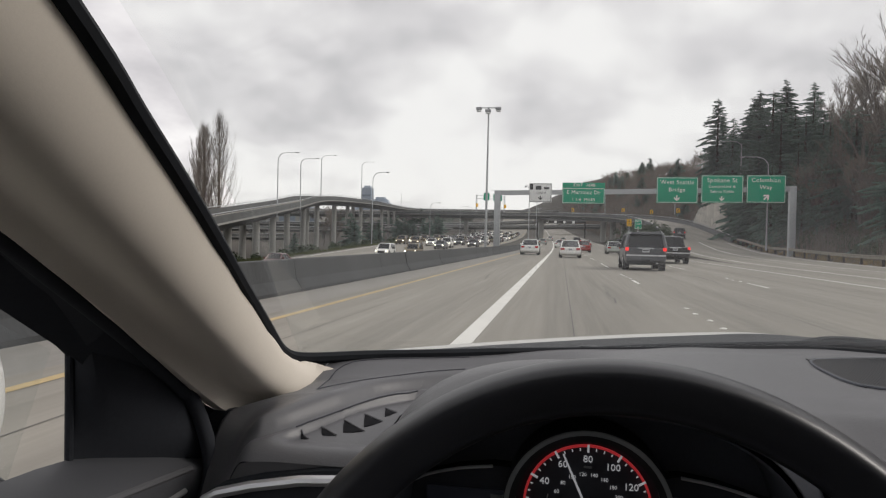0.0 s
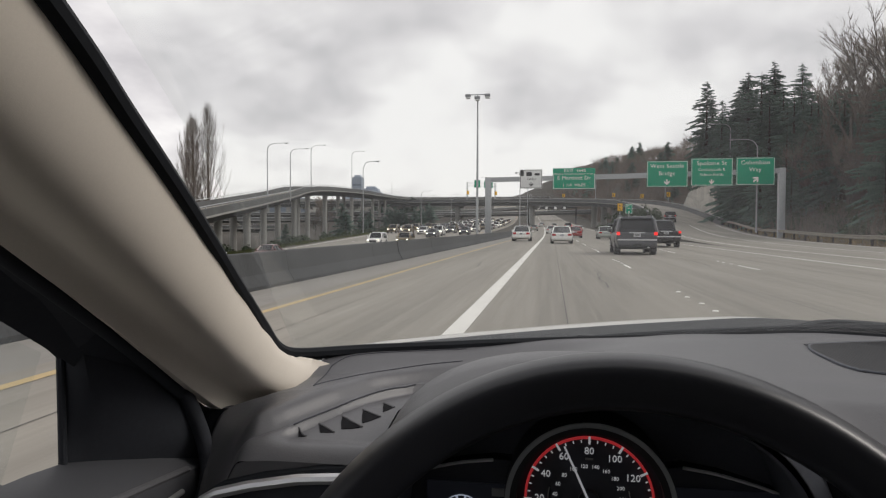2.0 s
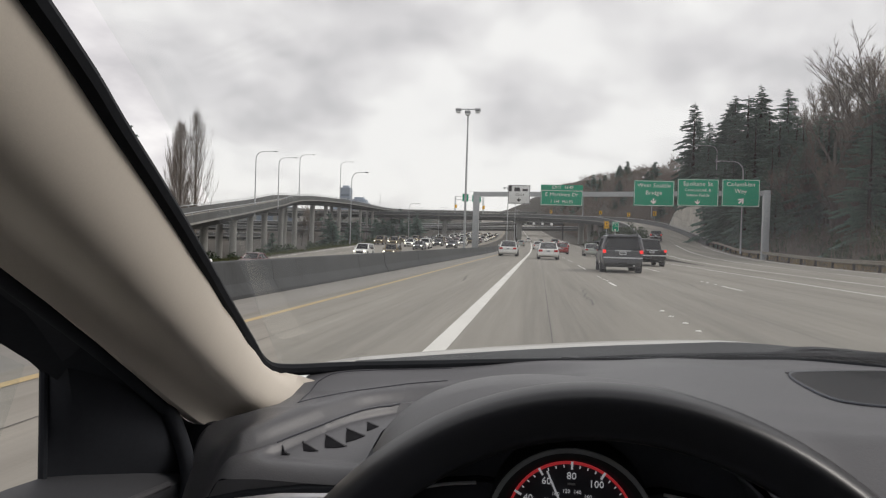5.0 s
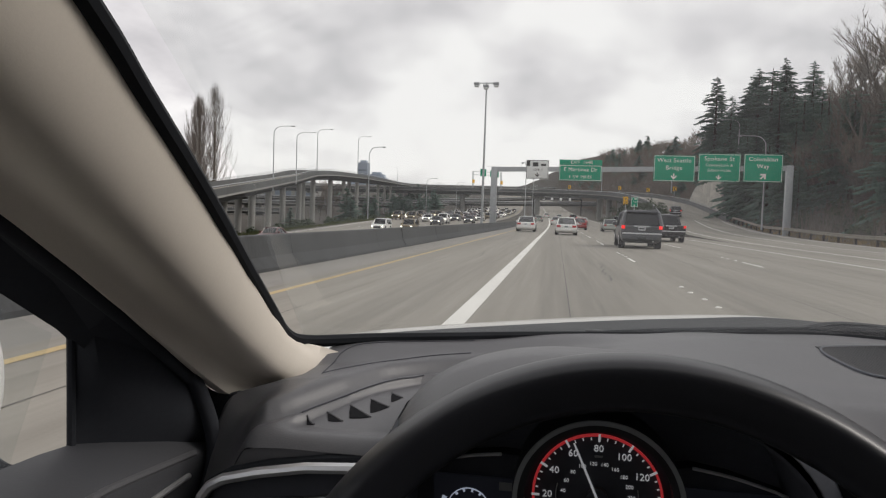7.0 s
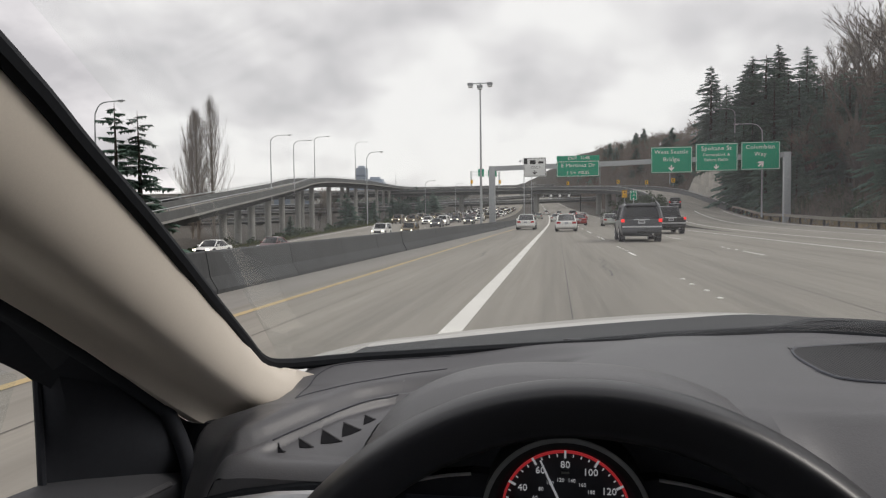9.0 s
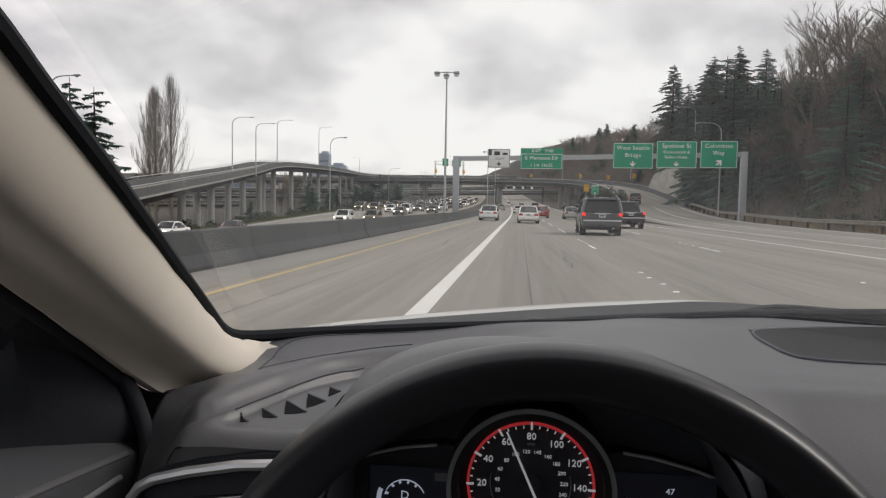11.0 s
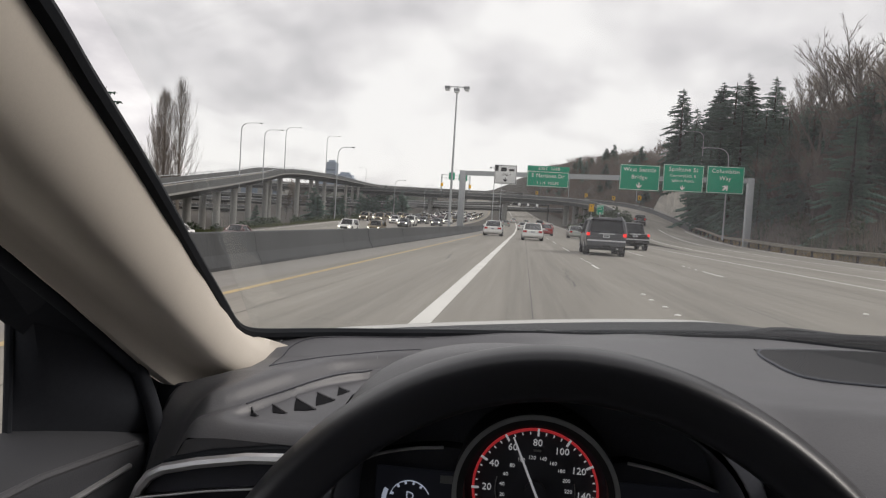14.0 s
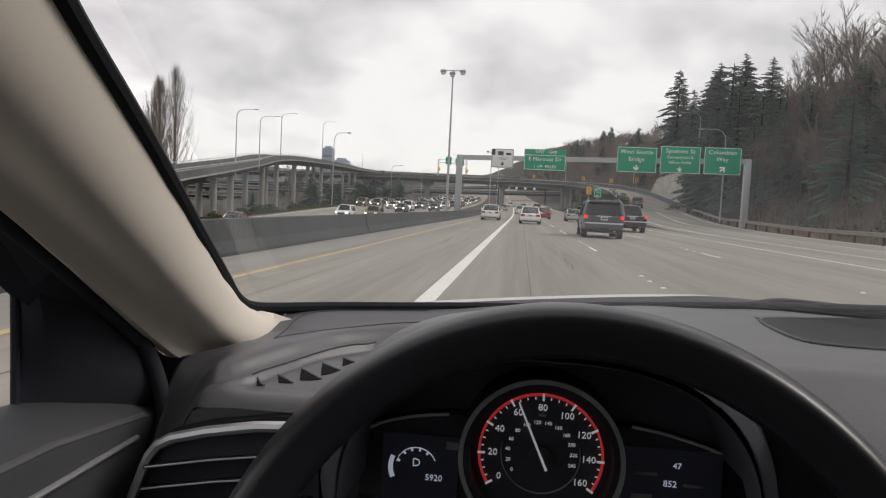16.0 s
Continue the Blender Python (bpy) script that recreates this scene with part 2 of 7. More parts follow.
M = {
    "dash": material("grained_dash_plastic", (0.106, 0.106, 0.114), 0.42, vary=0.10, scale=9, fine=420, bump=0.5, bump_scale=700, spec=0.6),
    # black plastic, base colour raised to stand in for lens haze
    "dash_dark": material("black_cluster_plastic", (0.115, 0.122, 0.142), 0.6, vary=0.15, scale=12, fine=300, bump=0.15, spec=0.3),
    "leather": material("black_wheel_leather", (0.0105, 0.0115, 0.0165), 0.5, vary=0.18, scale=20, fine=500, bump=0.15, bump_scale=900, spec=0.3, coat=0.6, coat_rough=0.32),
    "trim_beige": material("beige_pillar_trim", (0.74, 0.68, 0.60), 0.78, vary=0.05, scale=6, fine=500, bump=0.25, bump_scale=1200, spec=0.3),
    "liner": material("headliner_cloth", (0.46, 0.45, 0.43), 0.95, vary=0.06, scale=8, fine=300, bump=0.3),
    "carpet": material("grey_floor_carpet", (0.14, 0.138, 0.135), 0.95, vary=0.15, scale=6, fine=200, bump=0.3),
    # cloth of unseen surfaces, its grey chosen for the bounced light
    "seat_cloth": material("grey_seat_cloth", (0.28, 0.275, 0.27), 0.9, vary=0.1, scale=6, fine=200, bump=0.3),
    "rubber": material("black_rubber", (0.016, 0.018, 0.022), 0.75, vary=0.2, scale=15, fine=150, bump=0.1, spec=0.2),
    "door_plastic": material("dark_door_plastic", (0.062, 0.064, 0.071), 0.55, vary=0.12, scale=9, fine=420, bump=0.5, bump_scale=700),
    # gloss black with the same haze lift in its colour
    "piano": material("gloss_black_trim", (0.062, 0.066, 0.080), 0.25, vary=0.1, scale=10, fine=80, bump=0.0),
    "chrome": material("satin_chrome", (0.68, 0.68, 0.70), 0.34, 0.75, vary=0.05, scale=20, fine=200, bump=0.03),
    "trim_line": material("bright_trim_line", (0.62, 0.63, 0.65), 0.3, 0.2, vary=0.05, scale=20, fine=200, bump=0.0),
    "cowl": material("weathered_cowl_plastic", (0.036, 0.039, 0.042), 0.65, vary=0.2, scale=14, fine=260, bump=0.3, spec=0.3),
    "bonnet_white": material("dusty_white_bonnet_paint", (0.53, 0.515, 0.485), 0.36, vary=0.06, scale=3, fine=60, bump=0.0, coat=0.4),
    "paint_white": material("white_car_paint", (0.78, 0.775, 0.755), 0.30, vary=0.03, scale=2, fine=40, bump=0.0, coat=0.6),
    "paint_graphite": material("graphite_car_paint", (0.080, 0.085, 0.095), 0.30, vary=0.06, scale=2, fine=40, bump=0.0, coat=0.6),
    "paint_black": material("black_car_paint", (0.015, 0.016, 0.018), 0.28, vary=0.06, scale=2, fine=40, bump=0.0, coat=0.6),
    "paint_red": material("red_car_paint", (0.32, 0.03, 0.025), 0.30, vary=0.06, scale=2, fine=40, bump=0.0, coat=0.6),
    "paint_maroon": material("maroon_car_paint", (0.11, 0.022, 0.02), 0.30, vary=0.06, scale=2, fine=40, bump=0.0, coat=0.6),
    "paint_silver": material("silver_green_car_paint", (0.42, 0.45, 0.41), 0.33, 0.35, vary=0.04, scale=2, fine=40, bump=0.0, coat=0.5),
    "paint_gold": material("bronze_car_paint", (0.16, 0.12, 0.06), 0.33, 0.3, vary=0.05, scale=2, fine=40, bump=0.0, coat=0.5),
    "car_glass": material("dark_car_glass", (0.008, 0.010, 0.012), 0.06, vary=0.1, scale=3, fine=40, bump=0.0, spec=0.4),
    "tyre": material("tyre_rubber", (0.02, 0.02, 0.02), 0.85, vary=0.2, scale=15, fine=120, bump=0.2),
    "rim": material("alloy_rim", (0.45, 0.45, 0.46), 0.35, 0.8, vary=0.08, scale=10, fine=100, bump=0.0),
    "black_trim": material("black_body_trim", (0.026, 0.027, 0.030), 0.5, vary=0.15, scale=6, fine=80, bump=0.05),
    "tail_lamp": material("red_lens", (0.45, 0.02, 0.02), 0.15, vary=0.1, scale=20, fine=100, bump=0.0, coat=0.5),
    "brake_lit": glowing("lit_brake_lens", (1.0, 0.03, 0.025), 0.75),
    "head_lit": glowing("lit_headlamp", (1.0, 0.93, 0.78), 3.0),
    "plate": material("number_plate", (0.55, 0.57, 0.60), 0.4, vary=0.05, scale=30, fine=200, bump=0.0),
    "road": material("worn_concrete_road", (0.252, 0.236, 0.205), 0.84, vary=0.30, scale=0.75, fine=7, bump=0.3, bump_scale=40, streak=(1, 0.022, 1)),
    "shoulder": material("dirty_shoulder_concrete", (0.25, 0.24, 0.22), 0.88, vary=0.2, scale=0.6, fine=12, bump=0.35, bump_scale=40, streak=(1, 0.15, 1)),
    "seam": material("tar_filled_seam", (0.11, 0.105, 0.10), 0.8, vary=0.3, scale=3, fine=30, bump=0.1),
    "line_white": material("white_road_paint", (0.74, 0.73, 0.69), 0.7, vary=0.14, scale=1.3, fine=30, bump=0.15),
    "line_yellow": material("yellow_road_paint", (0.46, 0.35, 0.18), 0.7, vary=0.18, scale=1.3, fine=30, bump=0.15),
    "marker": material("ceramic_lane_marker", (0.78, 0.77, 0.73), 0.35, vary=0.1, scale=12, fine=60, bump=0.0, objects=0.2),
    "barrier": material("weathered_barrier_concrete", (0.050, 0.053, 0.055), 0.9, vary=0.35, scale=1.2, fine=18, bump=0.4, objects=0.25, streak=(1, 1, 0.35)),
    "concrete": material("viaduct_concrete", (0.27, 0.27, 0.255), 0.88, vary=0.22, scale=0.35, fine=6, bump=0.25, objects=0.12, streak=(1, 1, 0.4)),
    # streaky concrete, base darker than the columns': shade is put into the colour
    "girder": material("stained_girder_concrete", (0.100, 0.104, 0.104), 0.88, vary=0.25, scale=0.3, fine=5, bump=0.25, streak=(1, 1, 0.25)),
    "wall_block": material("precast_wall_panel", (0.46, 0.435, 0.385), 0.9, vary=0.16, scale=0.7, fine=14, bump=0.4, objects=0.3),
    "galvanised": material("galvanised_steel", (0.42, 0.44, 0.45), 0.5, 0.45, vary=0.12, scale=4, fine=40, bump=0.05),
    "lamp_head": material("grey_lamp_housing", (0.30, 0.31, 0.32), 0.5, 0.2, vary=0.1, scale=6, fine=60, bump=0.0),
    "lens": material("frosted_lamp_lens", (0.70, 0.72, 0.72), 0.2, vary=0.05, scale=10, fine=60, bump=0.0),
    "rusted": material("rusty_guardrail", (0.27, 0.24, 0.20), 0.7, 0.2, vary=0.3, scale=2.5, fine=30, bump=0.2),
    "sign_green": material("green_sign_sheeting", (0.0, 0.315, 0.175), 0.5, spec=0.2, vary=0.06, scale=1.2, fine=30, bump=0.02),
    "sign_white": material("white_sign_sheeting", (0.82, 0.83, 0.82), 0.42, vary=0.03, scale=1.2, fine=30, bump=0.02),
    "sign_yellow": material("yellow_sign_sheeting", (0.86, 0.47, 0.015), 0.42, vary=0.06, scale=1.2, fine=30, bump=0.02),
    "sign_black": material("black_sign_ink", (0.015, 0.015, 0.015), 0.5, vary=0.1, scale=4, fine=40, bump=0.0),
    "sign_back": material("sign_back_aluminium", (0.38, 0.39, 0.39), 0.5, 0.4, vary=0.1, scale=3, fine=40, bump=0.0),
    "ground": material("winter_ground", (0.058, 0.050, 0.039), 0.95, vary=0.35, tint=(0.036, 0.033, 0.027), scale=0.09, fine=2.2, bump=0.6, bump_scale=3),
    "grass": material("dull_verge_grass", (0.10, 0.115, 0.045), 0.95, vary=0.3, scale=0.5, fine=10, bump=0.4, island=0.5),
    "straw": material("dry_brown_grass", (0.26, 0.19, 0.095), 0.95, vary=0.3, scale=0.5, fine=10, bump=0.3, island=0.5),
    "needles": material("conifer_needles", (0.110, 0.172, 0.137), 0.8, vary=0.4, scale=0.5, fine=8, bump=0.0, objects=0.35, island=0.35, spec=0.3),
    "bark_pale": material("pale_poplar_bark", (0.23, 0.20, 0.17), 0.95, vary=0.3, scale=2, fine=25, bump=0.3),
    "twigs_pale": material("fine_poplar_twigs", (0.235, 0.205, 0.18), 0.95, vary=0.25, scale=1, fine=10, bump=0.0, island=0.4),
    "bark_dark": material("dark_conifer_bark", (0.055, 0.045, 0.037), 0.95, vary=0.3, scale=3, fine=25, bump=0.5),
    "bark_grey": material("bare_grey_bark", (0.115, 0.102, 0.090), 0.95, vary=0.3, scale=2, fine=25, bump=0.4, objects=0.5),
    "twigs": material("bare_brown_twigs", (0.165, 0.135, 0.113), 0.95, vary=0.3, scale=1, fine=10, bump=0.0, objects=0.4, island=0.4),
    "ivy": material("evergreen_shrub_leaves", (0.040, 0.062, 0.028), 0.7, vary=0.4, scale=1, fine=10, bump=0.0, island=0.6),
    "tower": material("hazy_tower_facade", (0.34, 0.39, 0.46), 0.6, vary=0.15, scale=0.05, fine=0.4, bump=0.0, objects=0.4),
    "tower_window": material("dark_tower_glass", (0.18, 0.22, 0.27), 0.3, vary=0.2, scale=0.1, fine=1, bump=0.0),
    # matt black, also lightened in place of lens haze
    "sail_black": material("matt_black_door_corner", (0.034, 0.037, 0.045), 0.85, vary=0.15, scale=12, fine=200, bump=0.1, spec=0.25),
    # near-black colour that stands for deep shade, in openings and beside the wheel
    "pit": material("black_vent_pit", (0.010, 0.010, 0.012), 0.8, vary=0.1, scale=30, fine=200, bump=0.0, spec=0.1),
    # dial black, lifted for haze like the cluster plastic
    "dial": material("black_dial_face", (0.062, 0.064, 0.076), 0.5, vary=0.1, scale=30, fine=200, bump=0.0, spec=0.2),
    "dial_red": glowing("red_dial_ring", (0.85, 0.06, 0.07), 0.2),
    "dial_ink": glowing("lit_dial_ink", (0.80, 0.82, 0.86), 0.22),
    "lcd": glowing("dim_display", (0.030, 0.033, 0.048), 0.06),
    "lcd_ink": glowing("lit_display_ink", (0.62, 0.70, 0.86), 0.28),
    "windshield": glass("laminated_windshield", (0.95, 0.97, 0.96), 0.085),
    "side_glass": glass("tempered_side_glass", (0.93, 0.955, 0.95), 0.07),
    "mesh_grille": material("speaker_grille_cloth", (0.022, 0.022, 0.024), 0.6, vary=0.15, scale=20, fine=900, bump=0.3),
}


# ---- small builders ----
def part(name, bm, mat, parent=None, label="", smooth=True):
    me = bpy.data.meshes.new(name)
    bmesh.ops.recalc_face_normals(bm, faces=bm.faces)
    bm.to_mesh(me)
    bm.free()
    if mat:
        me.materials.append(M[mat])
    if smooth:
        me.polygons.foreach_set("use_smooth", [True] * len(me.polygons))
        me.set_sharp_from_angle(angle=radians(38))
    ob = new(name, me)
    if parent:
        ob.parent = parent
    if label:
        tagged(ob, label)
    return ob


def sheet(name, bm, mat, parent, way, label=""):
    """A thin pane whose face looks along way."""
    ob = part(name, bm, mat, parent, label)
    if ob.data.polygons[0].normal.dot(Vector(way)) < 0:
        ob.data.flip_normals()
    return ob


def thing(name, label, category, m=None, group="", kind=""):
    ob = new(name)
    ob.empty_display_size = 0.2
    if m is not None:
        ob.matrix_world = m
    return tagged(ob, label, category, group, kind)


def box(bm, lo, hi, bevel=0.0, m=None):
    r = bmesh.ops.create_cube(bm, size=1.0)
    vs = r["verts"]
    for v in vs:
        v.co = Vector([lo[i] + (v.co[i] + 0.5) * (hi[i] - lo[i]) for i in range(3)])
    if bevel:
        es = list({e for v in vs for e in v.link_edges})
        r = bmesh.ops.bevel(bm, geom=es, offset=bevel, segments=2, affect="EDGES", profile=0.6)
        vs = list({v for f in r["faces"] for v in f.verts} | {v for v in vs if v.is_valid})
    if m is not None:
        bmesh.ops.transform(bm, matrix=m, verts=vs)
    return bm


def boxed(lo, hi, bevel=0.0, m=None):
    return box(bmesh.new(), lo, hi, bevel, m)


def rings(bm, loops, closed=True, cap=True):
    """Skin over a row of point loops of one length."""
    rows = [[bm.verts.new(p) for p in loop] for loop in loops]
    n = len(rows[0])
    for a, b in zip(rows, rows[1:]):
        for i in range(n if closed else n - 1):
            j = (i + 1) % n
            bm.faces.new((a[i], a[j], b[j], b[i]))
    if cap and closed:
        bm.faces.new(rows[0])
        bm.faces.new(rows[-1])
    return bm


def tube(bm, pts, radii, n=10, cap=True):
    """A round bar along points."""
    pts = [Vector(p) for p in pts]
    if isinstance(radii, (int, float)):
        radii = [radii] * len(pts)
    loops, side = [], None
    for i, p in enumerate(pts):
        d = (pts[min(i + 1, len(pts) - 1)] - pts[max(i - 1, 0)]).normalized()
        if side is None:
            side = d.orthogonal().normalized()
        side = (side - d * side.dot(d)).normalized()
        up = d.cross(side)
        loops.append([p + radii[i] * (math.cos(2 * math.pi * k / n) * side + math.sin(2 * math.pi * k / n) * up) for k in range(n)])
    return rings(bm, loops, True, cap)


def tubed(pts, radii, n=10, cap=True):
    return tube(bmesh.new(), pts, radii, n, cap)


def strip(bm, left, right):
    a, b = [bm.verts.new(p) for p in left], [bm.verts.new(p) for p in right]
    for i in range(len(a) - 1):
        bm.faces.new((a[i], b[i], b[i + 1], a[i + 1]))
    return bm


def grid(bm, us, vs, fn):
    rows = [[bm.verts.new(fn(u, v)) for u in us] for v in vs]
    for a, b in zip(rows, rows[1:]):
        for i in range(len(us) - 1):
            bm.faces.new((a[i], a[i + 1], b[i + 1], b[i]))
    return bm


def span(a, b, n):
    return [a + (b - a) * i / (n - 1) for i in range(n)]


def smooth(a, b, x):
    t = min(1.0, max(0.0, (x - a) / (b - a)))
    return t * t * (3 - 2 * t)


def along(ctrl, x):
    """Value(s) at x from rows (x, value...), smoothly."""
    if x <= ctrl[0][0]:
        return ctrl[0][1:]
    for a, b in zip(ctrl, ctrl[1:]):
        if x <= b[0]:
            k = smooth(0, 1, (x - a[0]) / (b[0] - a[0])) * 0.5 + 0.5 * (x - a[0]) / (b[0] - a[0])
            return tuple(p + (q - p) * k for p, q in zip(a[1:], b[1:]))
    return ctrl[-1][1:]


def curve_points(ctrl, step):
    """Catmull-Rom points through control points, about step apart."""
    c = [Vector(p) for p in ctrl]
    c = [c[0] * 2 - c[1]] + c + [c[-1] * 2 - c[-2]]
    out = []
    for i in range(1, len(c) - 2):
        n = max(2, int((c[i + 1] - c[i]).length / step))
        for k in range(n):
            t = k / n
            out.append(0.5 * (2 * c[i] + (c[i + 1] - c[i - 1]) * t + (2 * c[i - 1] - 5 * c[i] + 4 * c[i + 1] - c[i + 2]) * t * t
                              + (3 * c[i] - c[i - 1] - 3 * c[i + 1] + c[i + 2]) * t ** 3))
    return out + [c[-2].copy()]


def lettering(text, size, mat, parent, m, name="lettering", align="CENTER", depth=0.004, spacing=1.0):
    """Flat raised letters as a mesh; they lie in x-z of the pose m, facing -y."""
    cu = bpy.data.curves.new(name, "FONT")
    cu.body, cu.size, cu.align_x, cu.align_y, cu.extrude, cu.space_character = text, size, align, "CENTER", depth, spacing
    cu.resolution_u = 2
    tmp = bpy.data.objects.new(name, cu)
    me = bpy.data.meshes.new_from_object(tmp)
    bpy.data.objects.remove(tmp)
    me.materials.clear()
    me.materials.append(M[mat])
    me.transform(m @ pose(0, 0, 0, 90, 0, 0))
    ob = new(name, me)
    ob.parent = parent
    return ob


# ---- the lie of the land: the freeway runs along +y ----
RAMP = [(17.25, -260, 0.0), (17.25, -60, 0.0), (17.25, 20, 0.0), (17.6, 58, 0.05), (19.2, 88, 0.5), (21.8, 118, 1.8), (24.6, 150, 4.0), (25.6, 182, 6.4),
        (21.5, 216, 8.8), (10, 243, 10.2), (-10, 262, 11.0), (-45, 283, 11.6), (-100, 304, 12.0), (-210, 330, 12.0)]
RAMP_LINE = curve_points(RAMP, 4.0)


def bend(y):
    return -6e-5 * max(0.0, y - 70) ** 2


def rise(y):
    return 6e-5 * max(0.0, y - 70) ** 2 if y < 900 else 6e-5 * 830 ** 2


def ramp_at(y):
    return along([(-260, 17.25, 0), (58, 17.6, 0.05), (88, 19.2, 0.5), (118, 21.8, 1.8), (150, 24.6, 4.0), (182, 25.6, 6.4), (216, 27.0, 8.6), (262, 22, 8.4), (320, 15, 8.0), (2000, 13, 8)], y)


def wall_top(y):
    return along([(134, 0.0), (139, 6.0), (148, 9.0), (162, 8.0), (174, 4.0), (183, 0.6), (186, 0.0)], y)[0] if 134 < y < 186 else 0.0


def sunk(y):
    """How far the opposite carriageway lies below this one."""
    return -2.1 + 2.1 * smooth(45, 150, y)


def land(x, y):
    """Height of the ground."""
    rx, rz = ramp_at(y)
    rx += bend(y) if y > 220 else 0
    low = rise(y) - 0.12
    if y < 225:
        d = max(0.0, abs(x - rx) - 5.6)
        low = max(low, rz * max(0.0, 1 - d / 4.5) - 0.16)
    low += sunk(y) * smooth(-7.0, -12.5, x - bend(y))
    left = x - bend(y) + 35
    if left < 0:
        low -= 1.4 * smooth(0, 12, -left)
    start = rx + 6.6
    if x > start:
        d = x - start
        base = (rz if y < 225 else rise(y)) + wall_top(y) * smooth(0.2, 1.6, d)
        wob = 2.2 * noise.noise((x * 0.03, y * 0.02, 0.0)) * smooth(4, 30, d)
        tall = 28 * (1 + min(max(y, -100.0), 900.0) / 2500) * (1 + 0.25 * smooth(220, 420, y))
        low = max(low, base - 0.1 + tall * (1 - math.exp(-d / (38 - 8 * smooth(220, 400, y)))) * smooth(-3, 14, d) * (1 - 0.75 * smooth(250, 1400, d)) + wob)
    return low


def grow(vals, step, factor, end):
    v = vals[-1]
    out = list(vals)
    while abs(v) < end:
        step *= factor
        v += step
        out.append(v)
    return out


gx = [-v for v in reversed(grow([0, 6, 12, 18, 24, 28, 32, 36, 40, 46, 52], 6, 1.28, 4200))][:-1] + grow([0, 6, 11.5, 12.2, 14, 16, 18, 20, 22, 23.5] + span(24.5, 44, 20) + span(46, 120, 20), 4, 1.3, 4200)
gy = [-v for v in reversed(grow([0, 10, 20, 30, 40, 50], 10, 1.25, 4200))][:-1] + grow(span(0, 300, 61) + span(310, 600, 24), 13, 1.25, 4200)
ground = part("ground", grid(bmesh.new(), gx, gy, lambda x, y: (x, y, land(x, y))), "ground")
tagged(ground, "brown winter ground rising into a wooded hill beside the freeway", "ground", kind="structure")

ROAD_Y = [-260, -200, -160, -80] + span(-40, 120, 33) + span(126, 600, 80) + span(620, 1000, 12)


def road_sheet(x0, x1, dz):
    return strip(bmesh.new(), [(x0 + bend(y), y, rise(y) + dz) for y in ROAD_Y], [(x1 + bend(y), y, rise(y) + dz) for y in ROAD_Y])


road = part("road", road_sheet(-4.6, 11.9, 0.0), "road")
tagged(road, "worn grey concrete freeway carriageway with traffic lanes", "road", kind="structure")
shoulder = part("shoulder", road_sheet(-5.75, -4.6, 0.0), "shoulder")
tagged(shoulder, "dirty concrete shoulder along the median barrier", "road", kind="structure")
opposite = part("road", strip(bmesh.new(), [(-34 + bend(y), y, rise(y) + sunk(y) - 0.02) for y in ROAD_Y], [(-13 + bend(y), y, rise(y) + sunk(y) - 0.02) for y in ROAD_Y]), "road")
tagged(opposite, "opposite freeway carriageway of pale concrete", "road", kind="structure")


# ---- lane lines, seams and raised markers ----
def painted(name, x, width, y0, y1, mat, label, z=0.004):
    ys = sorted({y for y in ROAD_Y if y0 < y < y1} | {y0, y1})
    bm = strip(bmesh.new(), [(x - width / 2 + bend(y), y, rise(y) + z + (sunk(y) - 0.02 if x < -10 else 0)) for y in ys], [(x + width / 2 + bend(y), y, rise(y) + z + (sunk(y) - 0.02 if x < -10 else 0)) for y in ys])
    return tagged(part(name, bm, mat), label, "road marking", kind="structure")


painted("lane_line", -1.16, 0.24, -200, 900, "line_white", "broad solid white line beside the carpool lane")
painted("edge_line", -4.22, 0.13, -200, 900, "line_yellow", "worn solid yellow line along the left shoulder")
painted("edge_line", 10.2, 0.13, -200, 60, "line_white", "solid white line between through lanes and exit")
painted("edge_line", 10.6, 0.13, 95, 900, "line_white", "solid white right edge line of the freeway")
painted("edge_line", -14.0, 0.13, -200, 900, "line_yellow", "yellow edge line of the opposite carriageway")
painted("edge_line", -33.0, 0.13, -200, 900, "line_white", "white edge line of the opposite carriageway")
painted("road_seam", 0.20, 0.014, -200, 500, "seam", "dark tar-filled joint along the lane")
painted("road_seam", 4.05, 0.016, -200, 500, "seam", "dark tar-filled joint along the lane")
painted("road_seam", 7.75, 0.022, -200, 500, "seam", "dark tar-filled joint along the lane")
painted("road_seam", -3.3, 0.012, -200, 500, "seam", "dark tar-filled joint along the lane")
crack = bmesh.new()
rc = random.Random(5)
for x0, y0, n in ((1.15, 15, 26), (0.9, 42, 20), (5.2, 24, 24), (8.9, 30, 30), (-2.4, 22, 16)):
    x, y, left, right = x0, y0, [], []
    for k in range(n):
        w = 0.012 + 0.012 * rc.random()
        left.append((x - w, y, 0.0035))
        right.append((x + w, y, 0.0035))
        x += rc.uniform(-0.07, 0.06)
        y += rc.uniform(0.12, 0.4)
    strip(crack, left, right)
tagged(part("road_crack", crack, "seam"), "ragged dark cracks in the concrete lanes", "road crack", kind="stuff")


def button():
    bm = bmesh.new()
    rings(bm, [[(r * math.cos(a * math.pi / 5), r * math.sin(a * math.pi / 5), z) for a in range(10)] for r, z in ((0.052, 0.0), (0.05, 0.010), (0.028, 0.018))])
    return bm


dot_line = thing("lane_markers", "rows of round white raised lane markers", "lane marker", kind="stuff")
first_dot = part("marker", button(), "marker", dot_line)
first_dot.location = (2.44, 11.05, 0)
